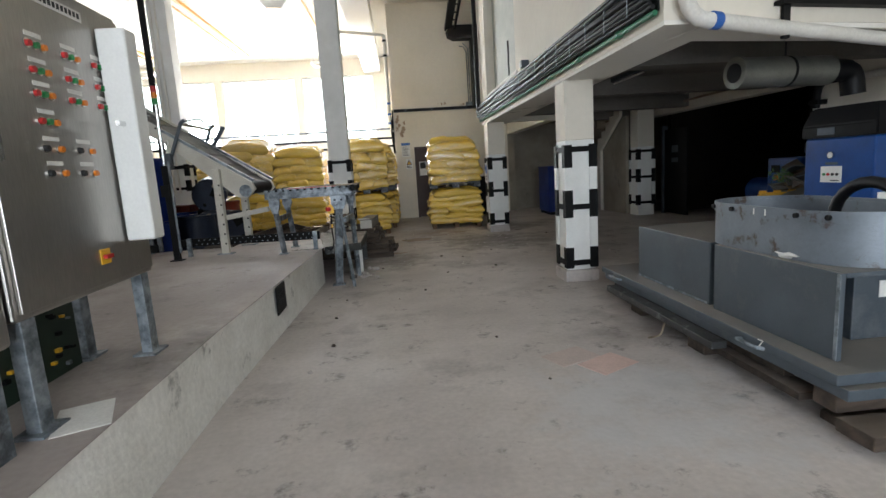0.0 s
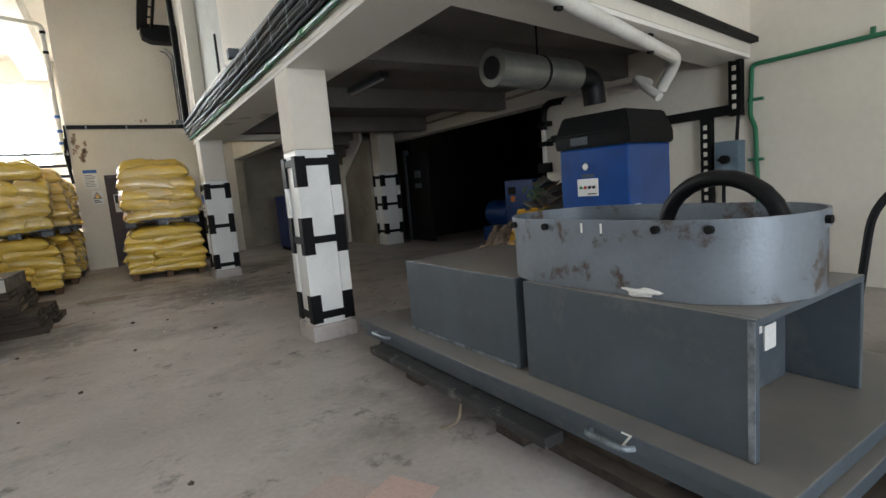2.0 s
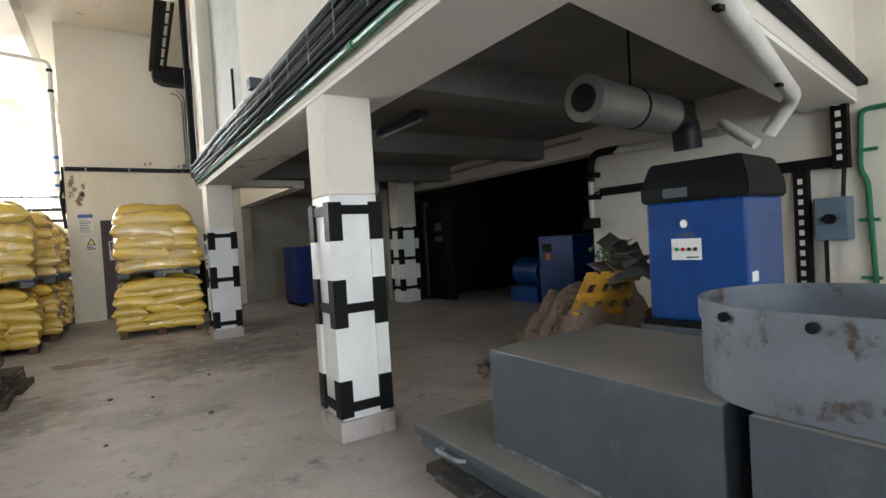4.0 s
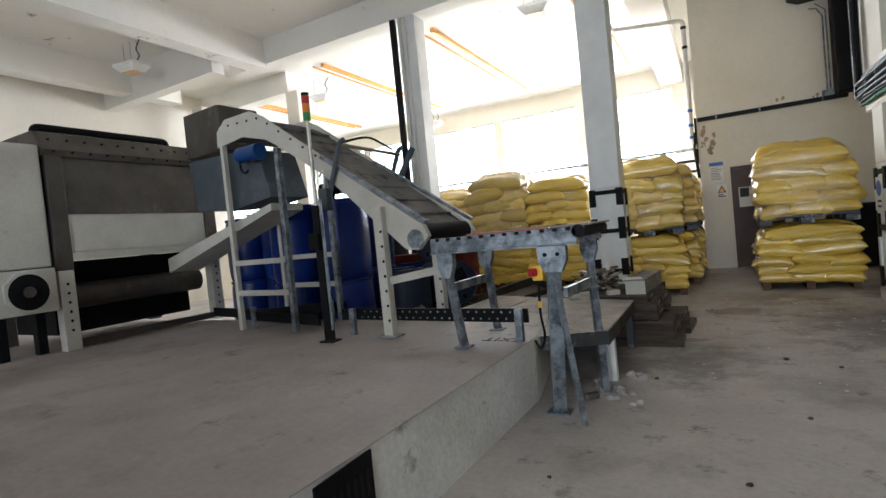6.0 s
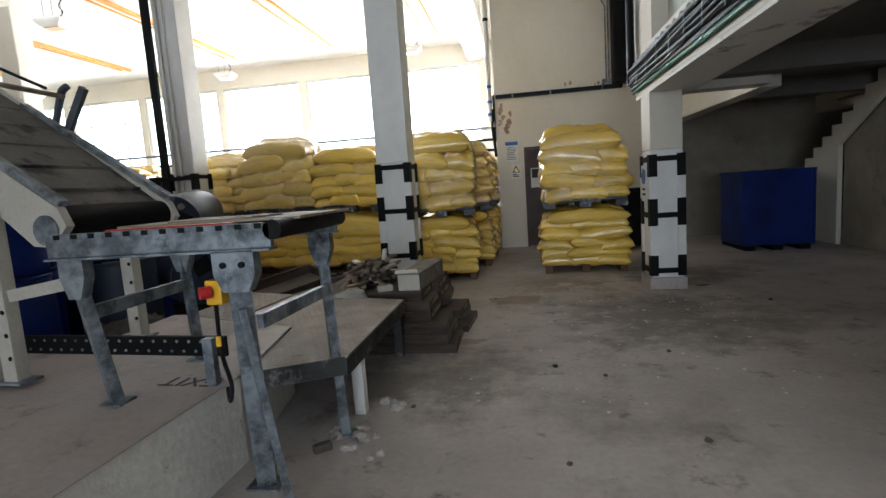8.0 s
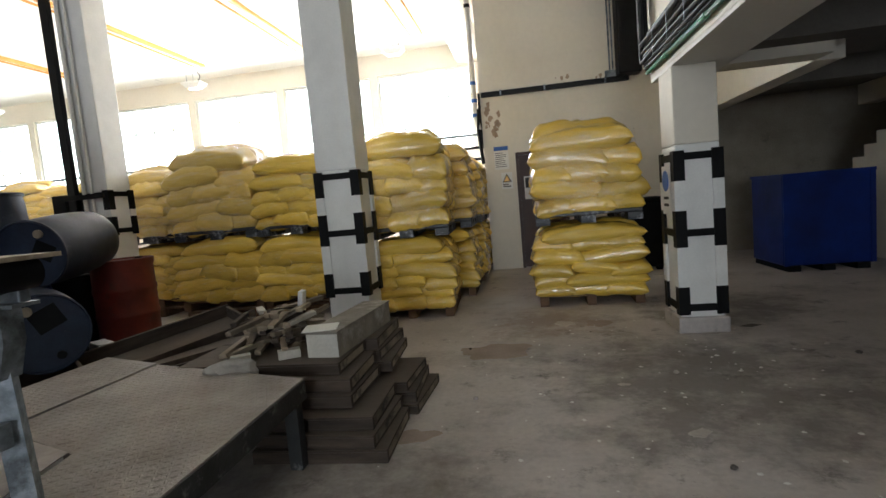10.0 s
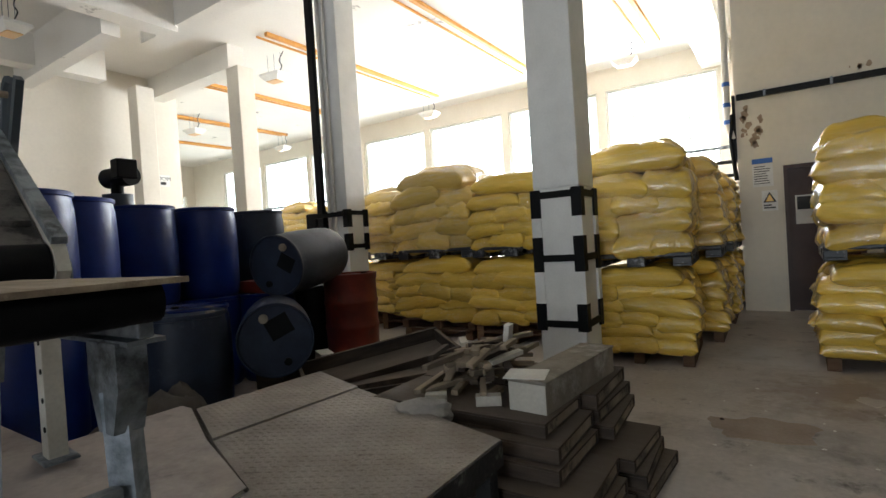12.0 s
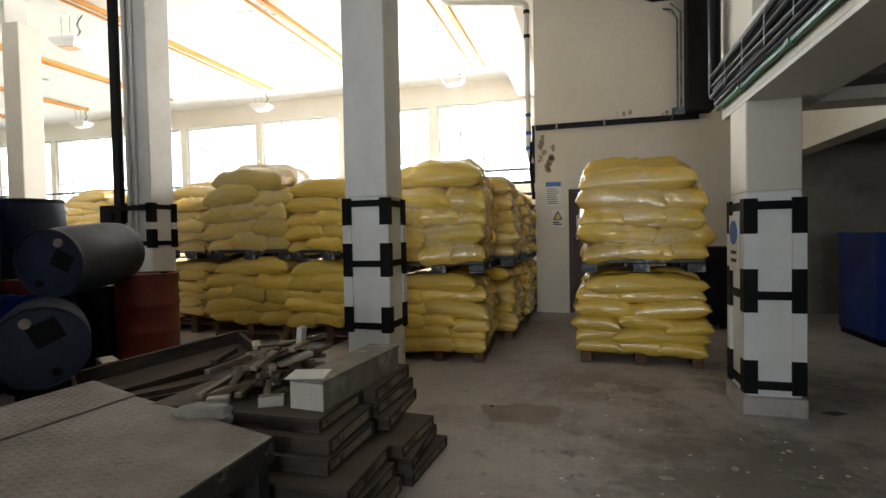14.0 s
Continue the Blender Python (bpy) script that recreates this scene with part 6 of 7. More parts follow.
# ---- chequer plate bridge ----
br = thing("plate_bridge", "dusty chequer plate bridge on steel legs", "platform")
MAIN = ((-1.625, 8.16), (-1.05, 7.945), (-0.905, 7.10), (-0.45, 7.32), (-0.45, 8.72), (-1.56, 9.05))
STRIP = ((-2.15, 8.39), (-1.64, 8.17), (-1.575, 9.06), (-2.09, 9.235))
part("plate", slab(MAIN, 0.420, 0.456), PLATE, br)
part("plate", slab(STRIP, 0.424, 0.462), PLATE, br, "narrow chequer plate strip")


def inside(outline, x, y):
    hit = False
    for (x0, y0), (x1, y1) in zip(outline, outline[1:] + outline[:1]):
        if (y0 > y) != (y1 > y) and x < x0 + (x1 - x0) * (y - y0) / (y1 - y0):
            hit = not hit
    return hit


for outline, z in ((MAIN, 0.456), (STRIP, 0.462)):
    bm = bmesh.new()
    turn = Matrix.Rotation(radians(-16.6), 3, "Z")
    for i in range(-60, 60):
        for j in range(-60, 60):
            c = turn @ Vector((0.032 * i, 0.032 * j, 0)) + Vector((-1.2, 8.2, 0))
            if not all(inside(outline, c.x + dx, c.y + dy) for dx in (-0.022, 0.022) for dy in (-0.022, 0.022)):
                continue
            long = turn @ (Vector((0.013, 0.013, 0)) if (i + j) % 2 else Vector((0.013, -0.013, 0)))
            wide = Vector((-long.y, long.x, 0)) * 0.34
            ring = [bm.verts.new((c + d).to_tuple()[:2] + (z,)) for d in (long, wide, -long, -wide)]
            tip = bm.verts.new((c.x, c.y, z + 0.0035))
            for k in range(4):
                bm.faces.new((ring[k], ring[(k + 1) % 4], tip))
    tread = part("tread_pattern", bm, PLATE, br)
    tread["kind"] = "stuff"
for x, y in ((-0.49, 7.62), (-0.50, 8.67), (-1.5, 8.97), (-2.03, 9.15)):
    part("leg", box(x - 0.035, x + 0.035, y - 0.035, y + 0.035, 0, 0.42, bevel=0.004), DARKSTEEL if y > 8 else WHITE, br, "worn steel leg")
for p, q in (((-0.446, 7.32, 0.40), (-0.446, 8.72, 0.40)), ((-0.45, 8.724, 0.40), (-1.56, 9.054, 0.40)), ((-0.45, 7.316, 0.41), (-0.89, 7.10, 0.41))):
    part("edge_angle", beam(bmesh.new(), p, q, 0.008, 0.10), DARKSTEEL, br, "scuffed dark steel edge")
rnd = random.Random(4)
for k in range(22):
    r = rnd.uniform(0.012, 0.04)
    solid("concrete_crumb", lump(r, k), CONCRETE, "small broken concrete crumb on the floor", "debris", "concrete crumbs", m=pose(-0.5 + rnd.uniform(-0.12, 0.3), 7.35 + rnd.uniform(-0.3, 0.5), r * 0.4))
solid("broken_switch", box(-0.05, 0.05, -0.025, 0.025, 0, 0.045, bevel=0.01), CANVAS, "broken dark switch lying on the floor", "debris", m=pose(-0.56, 7.16, 0, 0, 0, 40))

# ---- pile of boards, scraps, white box ----
EDGEWOOD = noise_mat("worn_panel_edge", (0.33, 0.27, 0.205), (0.17, 0.132, 0.098), 0.8, scale=4, fine=50, bump=0.2, third=(0.05, 0.042, 0.036), third_scale=5, third_span=(0.52, 0.64), per_object=0.2)
pile = ((-0.78, -0.04, 8.70, 9.24, 0.0, 0.072, 1), (-0.76, -0.09, 8.72, 9.26, 0.075, 0.145, -2), (-0.80, -0.12, 8.76, 9.27, 0.148, 0.222, 1),
        (-0.34, 0.02, 9.30, 9.86, 0.0, 0.065, -4), (-0.33, -0.02, 9.31, 9.84, 0.068, 0.135, 2), (-0.32, -0.05, 9.32, 9.82, 0.138, 0.20, -3),
        (-1.32, -0.25, 8.86, 9.38, 0.235, 0.305, -1), (-1.30, -0.27, 8.88, 9.39, 0.31, 0.385, 1), (-1.36, -0.34, 8.95, 9.41, 0.39, 0.458, -1),
        (-0.47, -0.20, 9.43, 10.0, 0.232, 0.30, 3), (-0.47, -0.25, 9.44, 10.02, 0.303, 0.375, -2), (-0.47, -0.27, 9.43, 10.03, 0.378, 0.457, 1), (-1.36, -0.49, 9.43, 9.95, 0.39, 0.458, 0))
for x0, x1, y0, y1, z0, z1, r in pile:
    th = thing("boxed_board", "dirty boxed timber panel in a low pile", "board", ((x0 + x1) / 2, (y0 + y1) / 2, z0), r, "timber panels")
    w, d, hh = (x1 - x0) / 2, (y1 - y0) / 2, z1 - z0
    part("skin", box(-w, w, -d, d, hh - 0.012, hh, bevel=0.002), WOOD, th)
    part("skin", box(-w, w, -d, d, 0, 0.012, bevel=0.002), WOOD, th)
    for s in (-1, 1):
        part("edge_rail", box(-w, w, s * d - 0.03 if s > 0 else -d, d if s > 0 else -d + 0.03, 0.0125, hh - 0.0125), WOOD, th)
        part("edge_rail", box(s * w - 0.03 if s > 0 else -w, w - 0.004 if s > 0 else -w + 0.03, -d + 0.031, d - 0.031, 0.0125, hh - 0.0125), EDGEWOOD, th, "worn pale edge rail")
solid("timber_support", box(-1.3, -0.49, 9.44, 9.94, 0.0, 0.388), WOOD, "dark timber block under the pile", "timber")
solid("timber_support", box(-1.28, -0.85, 8.9, 9.36, 0.0, 0.233), WOOD, "dark timber block under the pile", "timber")
solid("timber_support", box(-0.46, -0.36, 9.46, 9.95, 0.0, 0.23), WOOD, "dark timber block under the pile", "timber")
DULLBOX = noise_mat("dull_cream_paint", (0.27, 0.24, 0.20), (0.16, 0.138, 0.115), 0.7, scale=5, bump=0.08, third=(0.42, 0.40, 0.36), third_scale=4, third_span=(0.55, 0.7))
wb = thing("white_box", "dusty cream metal box with loose papers", "box", (-0.435, 9.48, 0.459), -5)
part("body", box(-0.10, 0.10, -0.43, 0.43, 0, 0.14, bevel=0.004), DULLBOX, wb)
part("end_panel", box(-0.098, 0.098, -0.434, -0.4305, 0.002, 0.138), OFFWHITE, wb, "clean cream end panel")
part("lid", box(-0.104, 0.104, -0.436, 0.436, 0.1405, 0.155, bevel=0.003), DULLBOX, wb)
solid("paper_sheet", box(-0.10, 0.10, -0.09, 0.09, 0, 0.004), PAPER, "loose white paper lying on the cream box", "paper", m=pose(-0.51, 9.14, 0.615, 0, 0, 14))
rnd = random.Random(8)
for k in range(64):
    l = rnd.uniform(0.09, 0.36)
    m = pose(-0.90 + rnd.uniform(-0.2, 0.16), 9.38 + rnd.uniform(-0.25, 0.25), 0.475 + 0.0035 * k, rnd.uniform(-8, 8), rnd.uniform(-14, 14), rnd.uniform(50, 130))
    solid("wood_scrap", box(-l / 2, l / 2, -rnd.uniform(0.012, 0.03), 0.02, -0.012, 0.014, bevel=0.002), (OFFWHITE if k % 13 == 4 else WOOD if k % 4 == 1 else PALEWOOD), "broken wooden scrap heaped on the boards", "wood scrap", "wood scraps", m=m)
for x, y, s in ((-0.70, 9.08, 0.032), (-0.98, 9.02, 0.028)):
    solid("white_scrap", box(-s * 2, s * 2, -s, s, 0, s * 1.6, bevel=0.004), OFFWHITE, "short white painted offcut on the boards", "offcut", m=pose(x, y, 0.459, 0, 0, 30))
solid("white_offcut", box(-0.018, 0.018, -0.03, 0.03, 0, 0.2, bevel=0.003), PAPER, "white plastic piece sticking out of the scraps", "offcut", m=pose(-0.85, 9.6, 0.58, 5, 10, 0))
bm = bmesh.new()
bmesh.ops.create_icosphere(bm, subdivisions=3, radius=0.12)
for v in bm.verts:
    v.co = Vector((v.co.x * 1.3, v.co.y * 0.6, v.co.z * 0.55)) * (1 + 0.4 * noise.noise(v.co * 12))
solid("rag", bm, noise_mat("grey_rag", (0.38, 0.36, 0.33), (0.28, 0.26, 0.24), 0.9, bump=0.2), "grey rag hanging at the plate edge", "rag", m=pose(-0.95, 8.9, 0.45, 0, 0, 20))
for p, q, w, hh in (((-2.3, 9.5, 0.25), (-1.5, 10.3, 0.32), 0.35, 0.06), ((-2.4, 9.7, 0.12), (-1.5, 10.6, 0.12), 0.5, 0.05), ((-1.75, 10.15, 0.36), (-1.35, 10.4, 0.40), 0.09, 0.06), ((-2.0, 9.1, 0.1), (-1.35, 10.0, 0.16), 0.25, 0.04), ((-2.5, 9.0, 0.2), (-1.6, 10.0, 0.24), 0.08, 0.08)):
    solid("plank", beam(bmesh.new(), p, q, w, hh), WOOD, "old dirty plank among the drums, some added for darkness", "plank", "loose planks")
solid("small_box", box(-0.12, 0.12, -0.06, 0.06, 0, 0.11, bevel=0.004), PAPER, "small white box on the planks", "box", m=pose(-2.85, 9.98, 0.271, 0, 0, -30))
bm = bmesh.new()
n = 22
g = [[bm.verts.new((-3.42 + 1.15 * i / n, 8.0 + 1.0 * j / n, 0.02 + max(0, math.sin(math.pi * i / n) * math.sin(math.pi * j / n)) * (0.36 + 0.28 * noise.noise(Vector((i * 0.22, j * 0.22, 2))) + 0.14 * abs(noise.noise(Vector((i * 0.6, j * 0.5, 7))))))) for j in range(n + 1)] for i in range(n + 1)]
for i in range(n):
    for j in range(n):
        bm.faces.new((g[i][j], g[i + 1][j], g[i + 1][j + 1], g[i][j + 1]))
solid("tarpaulin", bm, CANVAS, "crumpled grey tarpaulin heaped on the floor", "tarpaulin", smooth=True)


tt = thing("timber_tray", "long dirty timber tray lying tilted among planks", "tray")
tt.matrix_basis = pose(-2.2, 9.98, 0.27, 10, -7, 56)
solid("timber_support", box(-2.42, -1.98, 9.85, 10.15, 0.085, 0.262), WOOD, "dark timber block under a tilted tray", "timber")
solid("timber_support", box(-2.98, -2.72, 9.88, 10.1, 0.0, 0.27), WOOD, "dark timber block carrying a small box", "timber")
part("base", box(-0.62, 0.62, -0.24, 0.24, 0.0, 0.03), WOOD, tt)
for y0, y1 in ((-0.27, -0.24), (0.24, 0.27)):
    part("side", box(-0.62, 0.62, y0, y1, 0.0, 0.14, bevel=0.003), WOOD, tt)
for x0, x1 in ((-0.62, -0.59), (0.59, 0.62)):
    part("end", box(x0, x1, -0.24, 0.24, 0.03, 0.13, bevel=0.003), WOOD, tt)
# Broad low planks added as a dark cover standing in for floor shade.
for p, q, w, hh in (((-2.75, 10.1, 0.03), (-1.5, 11.1, 0.03), 0.55, 0.05), ((-2.2, 10.55, 0.09), (-1.35, 11.0, 0.09), 0.3, 0.05), ((-1.95, 9.3, 0.05), (-1.45, 10.3, 0.06), 0.5, 0.06), ((-2.9, 10.6, 0.03), (-2.0, 11.5, 0.03), 0.5, 0.05),
                    ((-1.9, 10.72, 0.15), (-1.5, 10.9, 0.17), 0.12, 0.07)):
    solid("plank", beam(bmesh.new(), p, q, w, hh), WOOD, "old dirty plank among the drums, some added for darkness", "plank", "loose planks")


# ---- drums ----
def drum(m, mat, label, open_top=False, steel=False, bung=True):
    th = thing("drum", label, "drum", group="drums")
    th.matrix_basis = m
    prof = [(0.0, 0.0), (0.27, 0.0), (0.285, 0.02), (0.285, 0.06), (0.278, 0.08), (0.282, 0.28), (0.290, 0.30), (0.290, 0.33), (0.282, 0.35), (0.282, 0.54), (0.290, 0.56), (0.290, 0.59), (0.282, 0.61), (0.278, 0.80), (0.290, 0.83), (0.290, 0.875), (0.272, 0.88), (0.265, 0.86), (0.0, 0.86)]
    if not steel:
        prof = [(0.0, 0.0), (0.255, 0.0), (0.275, 0.03), (0.284, 0.12), (0.289, 0.30), (0.291, 0.45), (0.289, 0.62), (0.282, 0.78), (0.272, 0.83), (0.272, 0.845), (0.284, 0.85), (0.286, 0.875), (0.276, 0.882), (0.266, 0.862), (0.0, 0.86)]
    bm = bmesh.new()
    seg = 32
    rows = [[bm.verts.new((r * math.cos(2 * math.pi * k / seg), r * math.sin(2 * math.pi * k / seg), z)) for k in range(seg)] if r else [bm.verts.new((0, 0, z))] for r, z in prof]
    for a, b in zip(rows, rows[1:]):
        for k in range(seg):
            j = (k + 1) % seg
            if len(a) == 1:
                bm.faces.new((a[0], b[k], b[j]))
            elif len(b) == 1:
                bm.faces.new((a[k], a[j], b[0]))
            else:
                bm.faces.new((a[k], a[j], b[j], b[k]))
    part("shell", bm, mat, th, smooth=True)
    if bung:
        part("bung", rod(bmesh.new(), (0.19, 0, 0.86), (0.19, 0, 0.882), 0.035, 16), BLACK if steel else PALEWOOD, th, "screw bung")
        part("bung", rod(bmesh.new(), (-0.19, 0, 0.86), (-0.19, 0, 0.88), 0.03, 16), BLACK, th, "screw bung")
    return th


def up(x, y, z, mat, label, **k):
    return drum(pose(x, y, z, 0, 0, (x * 77 + y * 31) % 360), mat, label, **k)


for x, y in ((-4.2, 9.15), (-4.25, 9.8), (-4.75, 9.4), (-3.75, 8.45), (-4.4, 8.5), (-4.8, 10.05), (-5.1, 8.8), (-5.45, 9.5), (-5.7, 8.7), (-5.5, 10.15), (-6.2, 9.3), (-3.4, 8.05), (-4.05, 7.98)):
    up(x, y, 0, BLUEPL, "blue plastic drum standing on the floor under another")
    up(x, y, 0.885, BLUEPL, "blue plastic drum stacked on another drum")
for x, y in ((-4.5, 10.6), (-5.2, 10.5)):
    up(x, y, 0, GREYBLUE, "dull blue drum standing on the floor under another")
    up(x, y, 0.885, GREYBLUE, "dull dark blue drum stacked on another drum")
up(-3.17, 8.93, 0.0, GREYBLUE, "grey blue drum with blue smears on the floor")
up(-3.55, 9.2, 0.0, BLUEPL, "blue plastic drum on the floor among others")
# Support drum added here; its black stands for the shaded gap.
up(-4.0, 10.92, 0.0, RUBBER, "added support drum, black for the shade between drums")
up(-3.95, 10.25, 0.0, BLUEPL, "blue plastic drum on the floor beside timber")
up(-3.36, 10.88, 0.13, REDD, "rusty red steel drum among the sacks", steel=True)
ld = drum(pose(-3.35, 9.87, 0.62, 90, 0, 52) @ pose(0, 0, 0, 0, 0, 115), GREYBLUE, "grey blue drum lying on its side on timbers")
part("label", box(0.0, 0.16, -0.16, 0.02, 0.861, 0.864), BLACK, ld, "black label")
ld = drum(pose(-3.48, 10.68, 1.24, 95, 0, 15) @ pose(0, 0, 0, 0, 0, 60), GREYBLUE, "grey blue drum lying across standing drums")
part("label", box(0.0, 0.14, -0.16, 0.0, 0.861, 0.864), BLACK, ld, "black label")
solid("plank", box(-3.61, -3.11, 10.63, 11.13, 0, 0.13), WOOD, "timber block under the red drum", "timber")
solid("plank", box(-3.1, -2.75, 9.45, 9.8, 0, 0.33), WOOD, "timber block under a lying drum", "timber")
tr = thing("red_tray", "low red plastic tray on the drums", "tray", (-3.95, 10.25, 0.885))
part("body", box(-0.25, 0.25, -0.2, 0.2, 0, 0.12, bevel=0.01), REDD, tr)
ag = thing("agitator_motor", "black motor unit standing on a drum", "motor", (-4.35, 9.05, 1.77))
part("base", rod(bmesh.new(), (0, 0, 0), (0, 0, 0.12), 0.12, 20), GREYP, ag, smooth=True)
part("neck", rod(bmesh.new(), (0, 0, 0.12), (0, 0, 0.22), 0.05, 14), BLACK, ag)
part("casing", rod(bmesh.new(), (-0.16, 0, 0.28), (0.16, 0.05, 0.28), 0.09, 18), BLACK, ag, smooth=True)
part("end_box", box(0.05, 0.18, -0.07, 0.1, 0.25, 0.42, bevel=0.01), BLACK, ag)

# ---- control cabinet ----
cc = thing("control_cabinet", "stainless steel control cabinet with rows of push buttons", "control cabinet", (-1.27, 2.33, Z1))
cc.matrix_basis = pose(-1.27, 2.33, Z1) @ Matrix.Diagonal((0.8, 0.98, 0.9, 1))
part("shell", box(-0.5, 0.0, 0.0, 1.06, 0.50, 1.98, bevel=0.012), STAINLESS, cc)
part("door_leaf", box(0.001, 0.02, 0.03, 1.04, 0.53, 1.95, bevel=0.004), STAINLESS, cc, "brushed steel door")
part("top_nameplate", box(0.021, 0.024, 0.30, 0.72, 1.86, 1.91), PAPER, cc, "white nameplate")
for k in range(14):
    part("print_mark", box(0.0245, 0.026, 0.32 + 0.028 * k, 0.338 + 0.028 * k, 1.872, 1.898), INK, cc)
for y, x in ((0.08, -0.03), (0.98, -0.03), (0.08, -0.45), (0.98, -0.45)):
    part("leg", box(x - 0.05, x + 0.02, y - 0.04, y + 0.04, 0.0, 0.50, bevel=0.004), GALV, cc, "galvanised channel leg")
    part("leg_foot", box(x - 0.09, x + 0.06, y - 0.08, y + 0.08, 0.0, 0.012), GALV, cc)
rows_ = ((1.66, 3), (1.55, 3), (1.45, 3), (1.33, 1), (1.21, 2), (1.10, 2))
for z, n in rows_:
    for c in range(n):
        y = 0.36 + 0.22 * c
        part("button_label", box(0.0205, 0.0225, y - 0.05, y + 0.05, z + 0.035, z + 0.055), PAPER, cc)
        for s, m in ((-0.045, RED if z > 1.3 else INK), (0.0, GREEN if z > 1.3 else AMBER), (0.045, AMBER)):
            if z < 1.3 and s == 0.0:
                continue
            part("button_collar", rod(bmesh.new(), (0.02, y + s, z), (0.028, y + s, z), 0.020, 14), CHROME, cc)
            part("button", rod(bmesh.new(), (0.028, y + s, z), (0.042, y + s, z), 0.014, 12), m, cc)
part("main_switch", box(0.021, 0.028, 0.56, 0.64, 0.63, 0.71, bevel=0.003), YEL, cc, "main switch plate")
part("switch_knob", box(0.028, 0.055, 0.575, 0.625, 0.66, 0.68), RED, cc, "red rotary knob")
part("hinge_latch", box(0.021, 0.035, 0.05, 0.075, 1.15, 1.30), CHROME, cc)
pn = part("inner_door", box(0.03, 0.20, 0.80, 0.92, 0.72, 1.86, bevel=0.012), WHITE, cc, "white inner door standing open")
part("door_latch", rod(bmesh.new(), (0.12, 0.74, 1.36), (0.12, 0.80, 1.36), 0.015, 10), CHROME, pn, "chrome latch")
c2 = thing("control_cabinet", "plain stainless steel cabinet beside the button cabinet", "control cabinet", (-1.27, 1.12, Z1))
c2.matrix_basis = pose(-1.27, 1.12, Z1) @ Matrix.Diagonal((0.8, 1.0, 0.9, 1))
part("shell", box(-0.5, 0.01, 0.0, 1.18, 0.42, 1.98, bevel=0.02), STAINLESS, c2)
for y, x in ((0.1, -0.03), (1.06, -0.03)):
    part("leg", box(x - 0.05, x + 0.03, y - 0.05, y + 0.05, 0.0, 0.42, bevel=0.004), GALV, c2, "galvanised channel leg")
pcb = thing("circuit_panel", "old dark circuit panel leaning under the cabinet", "panel", (-1.62, 1.8, Z1), 0)
part("board", box(-0.02, 0.0, 0.0, 1.4, 0.0, 0.42), plain("circuit_green", (0.012, 0.03, 0.018), 0.5), pcb)
rnd = random.Random(2)
for k in range(70):
    y, z, s = rnd.uniform(0.03, 1.33), rnd.uniform(0.03, 0.38), rnd.uniform(0.01, 0.03)
    part("component", box(0.0005, 0.02, y, y + s, z, z + s * 0.7), (BLACK, BLACK, YEL, GALV)[k % 4], pcb)
solid("paper_sheet", box(-0.10, 0.10, -0.14, 0.14, 0.0, 0.003), PAPER, "white paper lying on the platform", "paper", m=pose(-1.2, 2.5, Z1, 0, 0, 25))
vp = thing("vent_plate", "dark perforated vent plate set in the platform side", "vent", (-0.076, 0.0, 0))
part("plate", box(-0.918, -0.908, 4.82, 5.15, 0.20, 0.445), BLACK, vp)
for k in range(7):
    part("slot", box(-0.9075, -0.9045, 4.86 + 0.04 * k, 4.88 + 0.04 * k, 0.28, 0.38), RUBBER, vp)
words("EXIT", 0.15, pose(-1.12, 6.96, Z1 + 0.002, 0, 0, 176), INK, "painted_letters", None)["kind"] = "structure"
rnd = random.Random(21)
for k in range(60):
    r = rnd.uniform(0.006, 0.022)
    x, y = rnd.uniform(-0.7, 3.4), rnd.uniform(1.5, 13.0)
    if abs(x - 2.15) < 0.3 or (x > 1.9 and y < 5.4) or (y > 11.5) or (x < 0.15 and y > 8.6):
        continue
    solid("floor_litter", lump(r, k), (CONCRETE, WOOD, CANVAS)[k % 3], "small scrap of litter on the dusty floor", "litter", "floor litter", m=pose(x, y, r * 0.3))

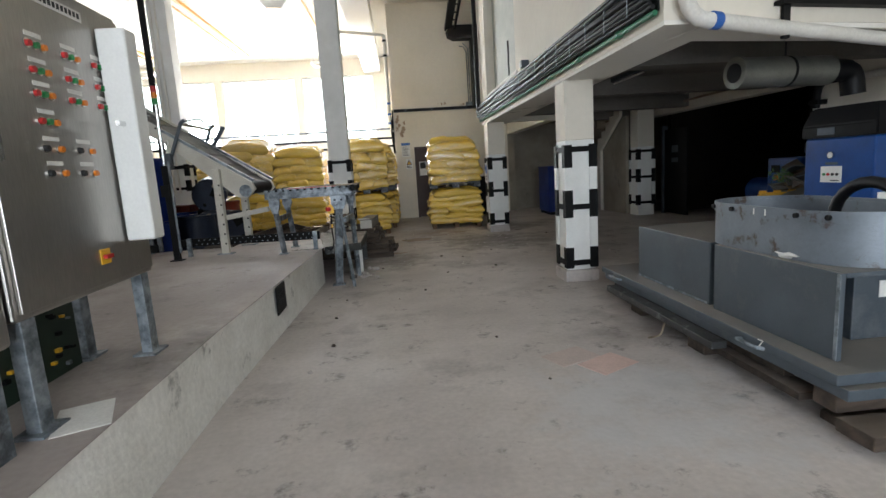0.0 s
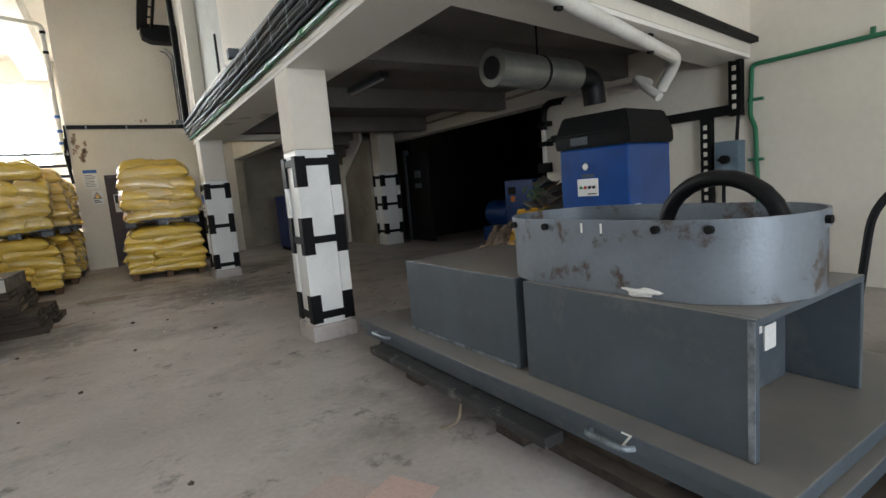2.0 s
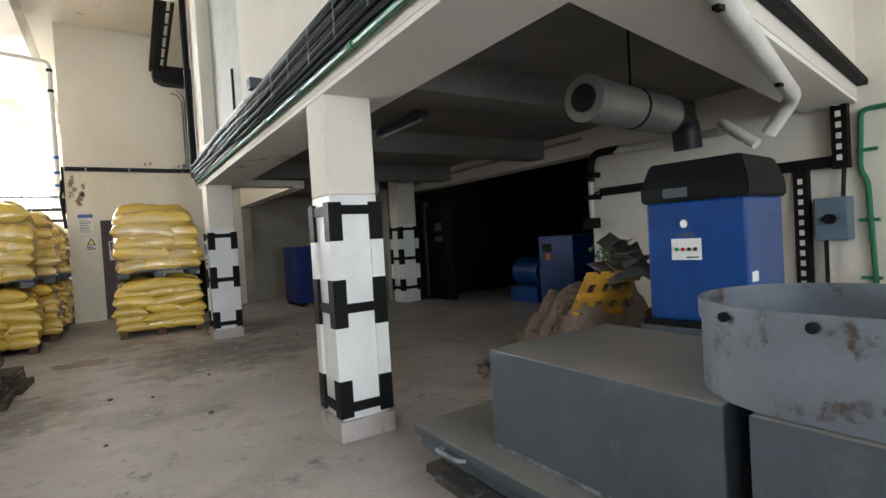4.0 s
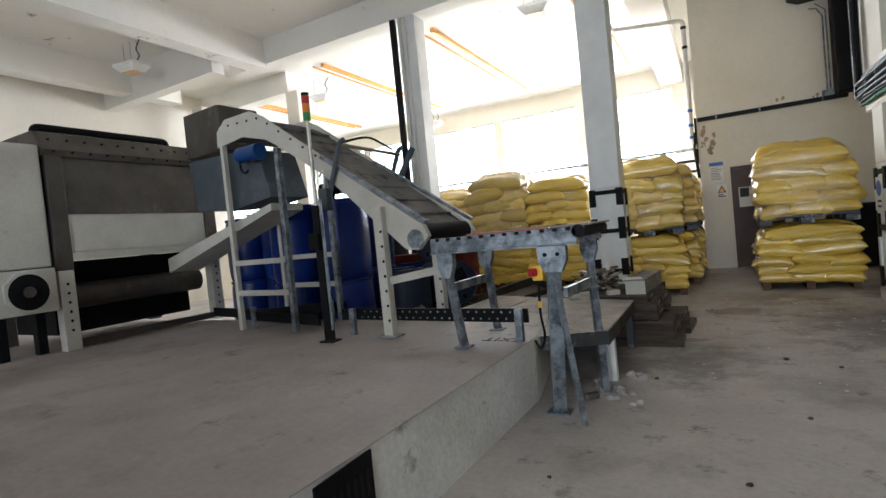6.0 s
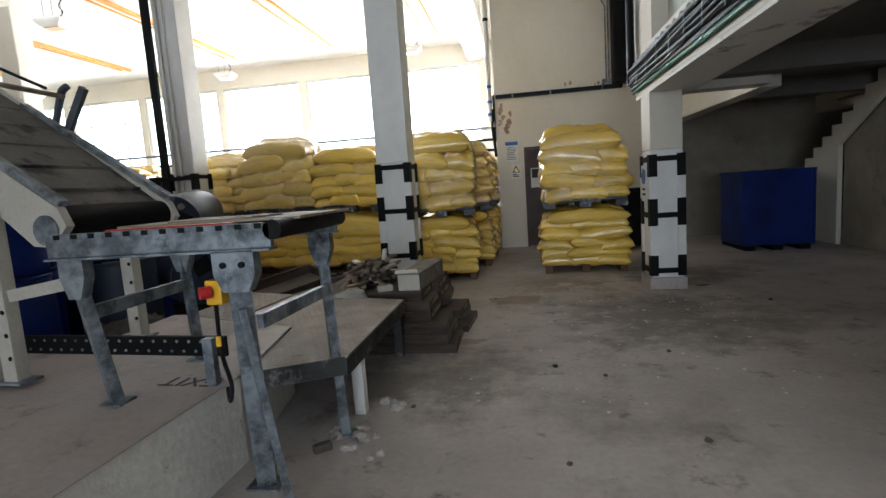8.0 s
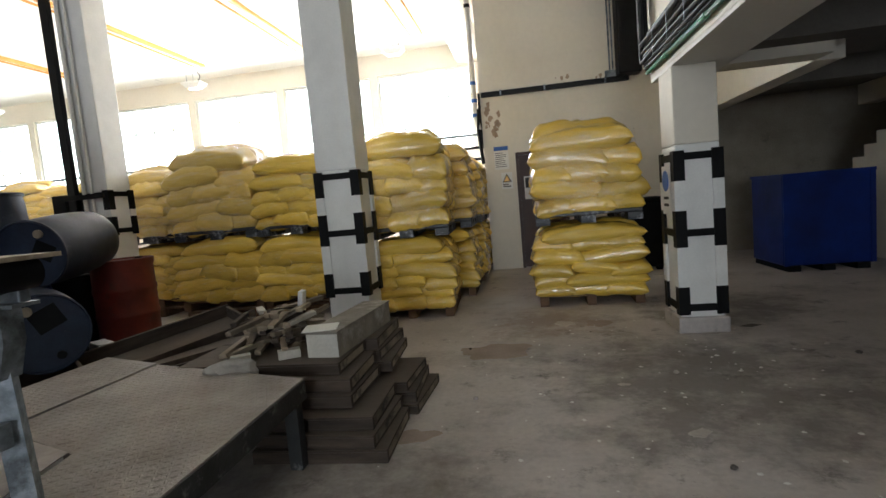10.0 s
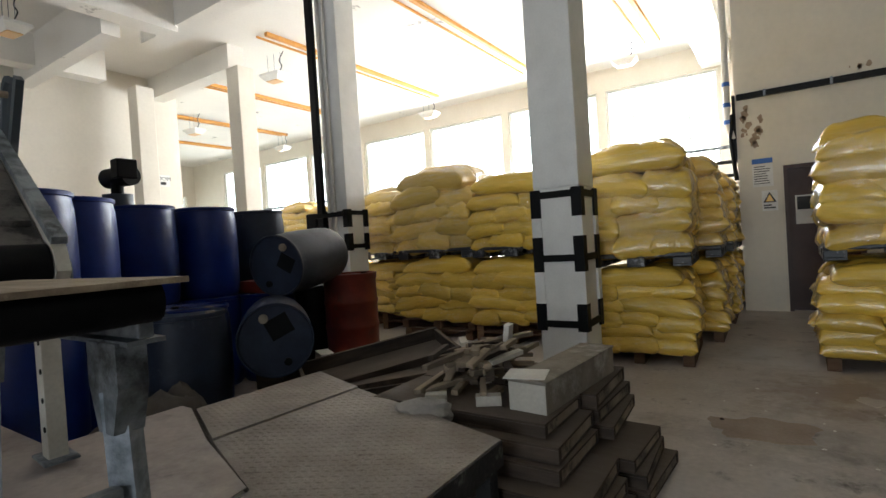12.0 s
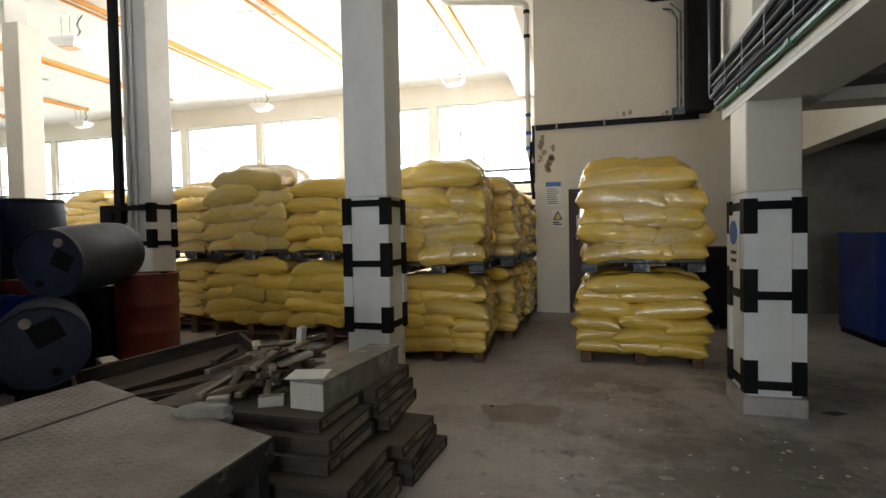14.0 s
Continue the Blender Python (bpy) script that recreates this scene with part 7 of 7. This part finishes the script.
rnd = random.Random(77)
bm = bmesh.new()
for k in range(150):
    x, y = rnd.gauss(1.5, 0.9), rnd.uniform(7.6, 11.5)
    r = rnd.uniform(0.004, 0.018)
    turn = rnd.uniform(0, 6.3)
    ring = [bm.verts.new((x + r * rnd.uniform(0.6, 1.3) * math.cos(turn + a), y + r * rnd.uniform(0.6, 1.3) * math.sin(turn + a), 0.0025)) for a in (0, 1.2, 2.4, 3.7, 5.0)]
    tip = bm.verts.new((x, y, 0.004 + r * 0.3))
    for a in range(5):
        bm.faces.new((ring[a], ring[(a + 1) % 5], tip))
tagged(mesh_ob("paint_chips", bm, PAPER), "small white paint chips scattered on the floor", "debris", kind="stuff")

# worn and repaired patches of the floor screed
PATCHES = ((0.42, 10.55, 0.42, 0.26, 10, "brown"), (1.04, 11.35, 0.12, 0.16, 30, "pale"), (1.36, 11.3, 0.18, 0.16, 0, "brown"),
           (1.58, 11.72, 0.20, 0.10, 12, "pale"), (0.10, 11.35, 0.10, 0.30, -8, "pale"), (1.55, 9.0, 0.10, 0.05, 40, "pale"), (1.3, 9.7, 0.05, 0.03, 0, "pale"),
           (2.6, 11.0, 0.12, 0.05, 15, "dark"), (0.05, 9.0, 0.16, 0.12, 0, "brown"))
SCREED = {"brown": noise_mat("brown_screed", (0.37, 0.30, 0.245), (0.28, 0.22, 0.175), 0.85, scale=3, fine=50, bump=0.25),
          "pale": noise_mat("pale_screed", (0.55, 0.51, 0.47), (0.43, 0.39, 0.36), 0.85, scale=4, fine=50, bump=0.2),
          "dark": noise_mat("oily_screed", (0.11, 0.095, 0.083), (0.07, 0.06, 0.052), 0.6, scale=4, fine=50, bump=0.2)}


def floor_patch(x, y, rx, ry, turn, shade, seed):
    """A thin ragged patch of screed lying on the floor."""
    rnd = random.Random(seed)
    m = 26
    ring = []
    for k in range(m):
        a = 2 * math.pi * k / m
        r = 0.72 + 0.38 * noise.noise(Vector((math.cos(a) * 1.7, math.sin(a) * 1.7, seed))) + rnd.uniform(-0.07, 0.07)
        u, v = r * rx * math.cos(a), r * ry * math.sin(a)
        c, w = math.cos(radians(turn)), math.sin(radians(turn))
        ring.append((x + u * c - v * w, y + u * w + v * c))
    tagged(mesh_ob("floor_patch", slab(ring, 0.0003, 0.0035), SCREED[shade]), f"ragged {shade} patch of worn floor screed", "floor patch", kind="structure")


for k, row in enumerate(PATCHES):
    floor_patch(*row, k + 3)
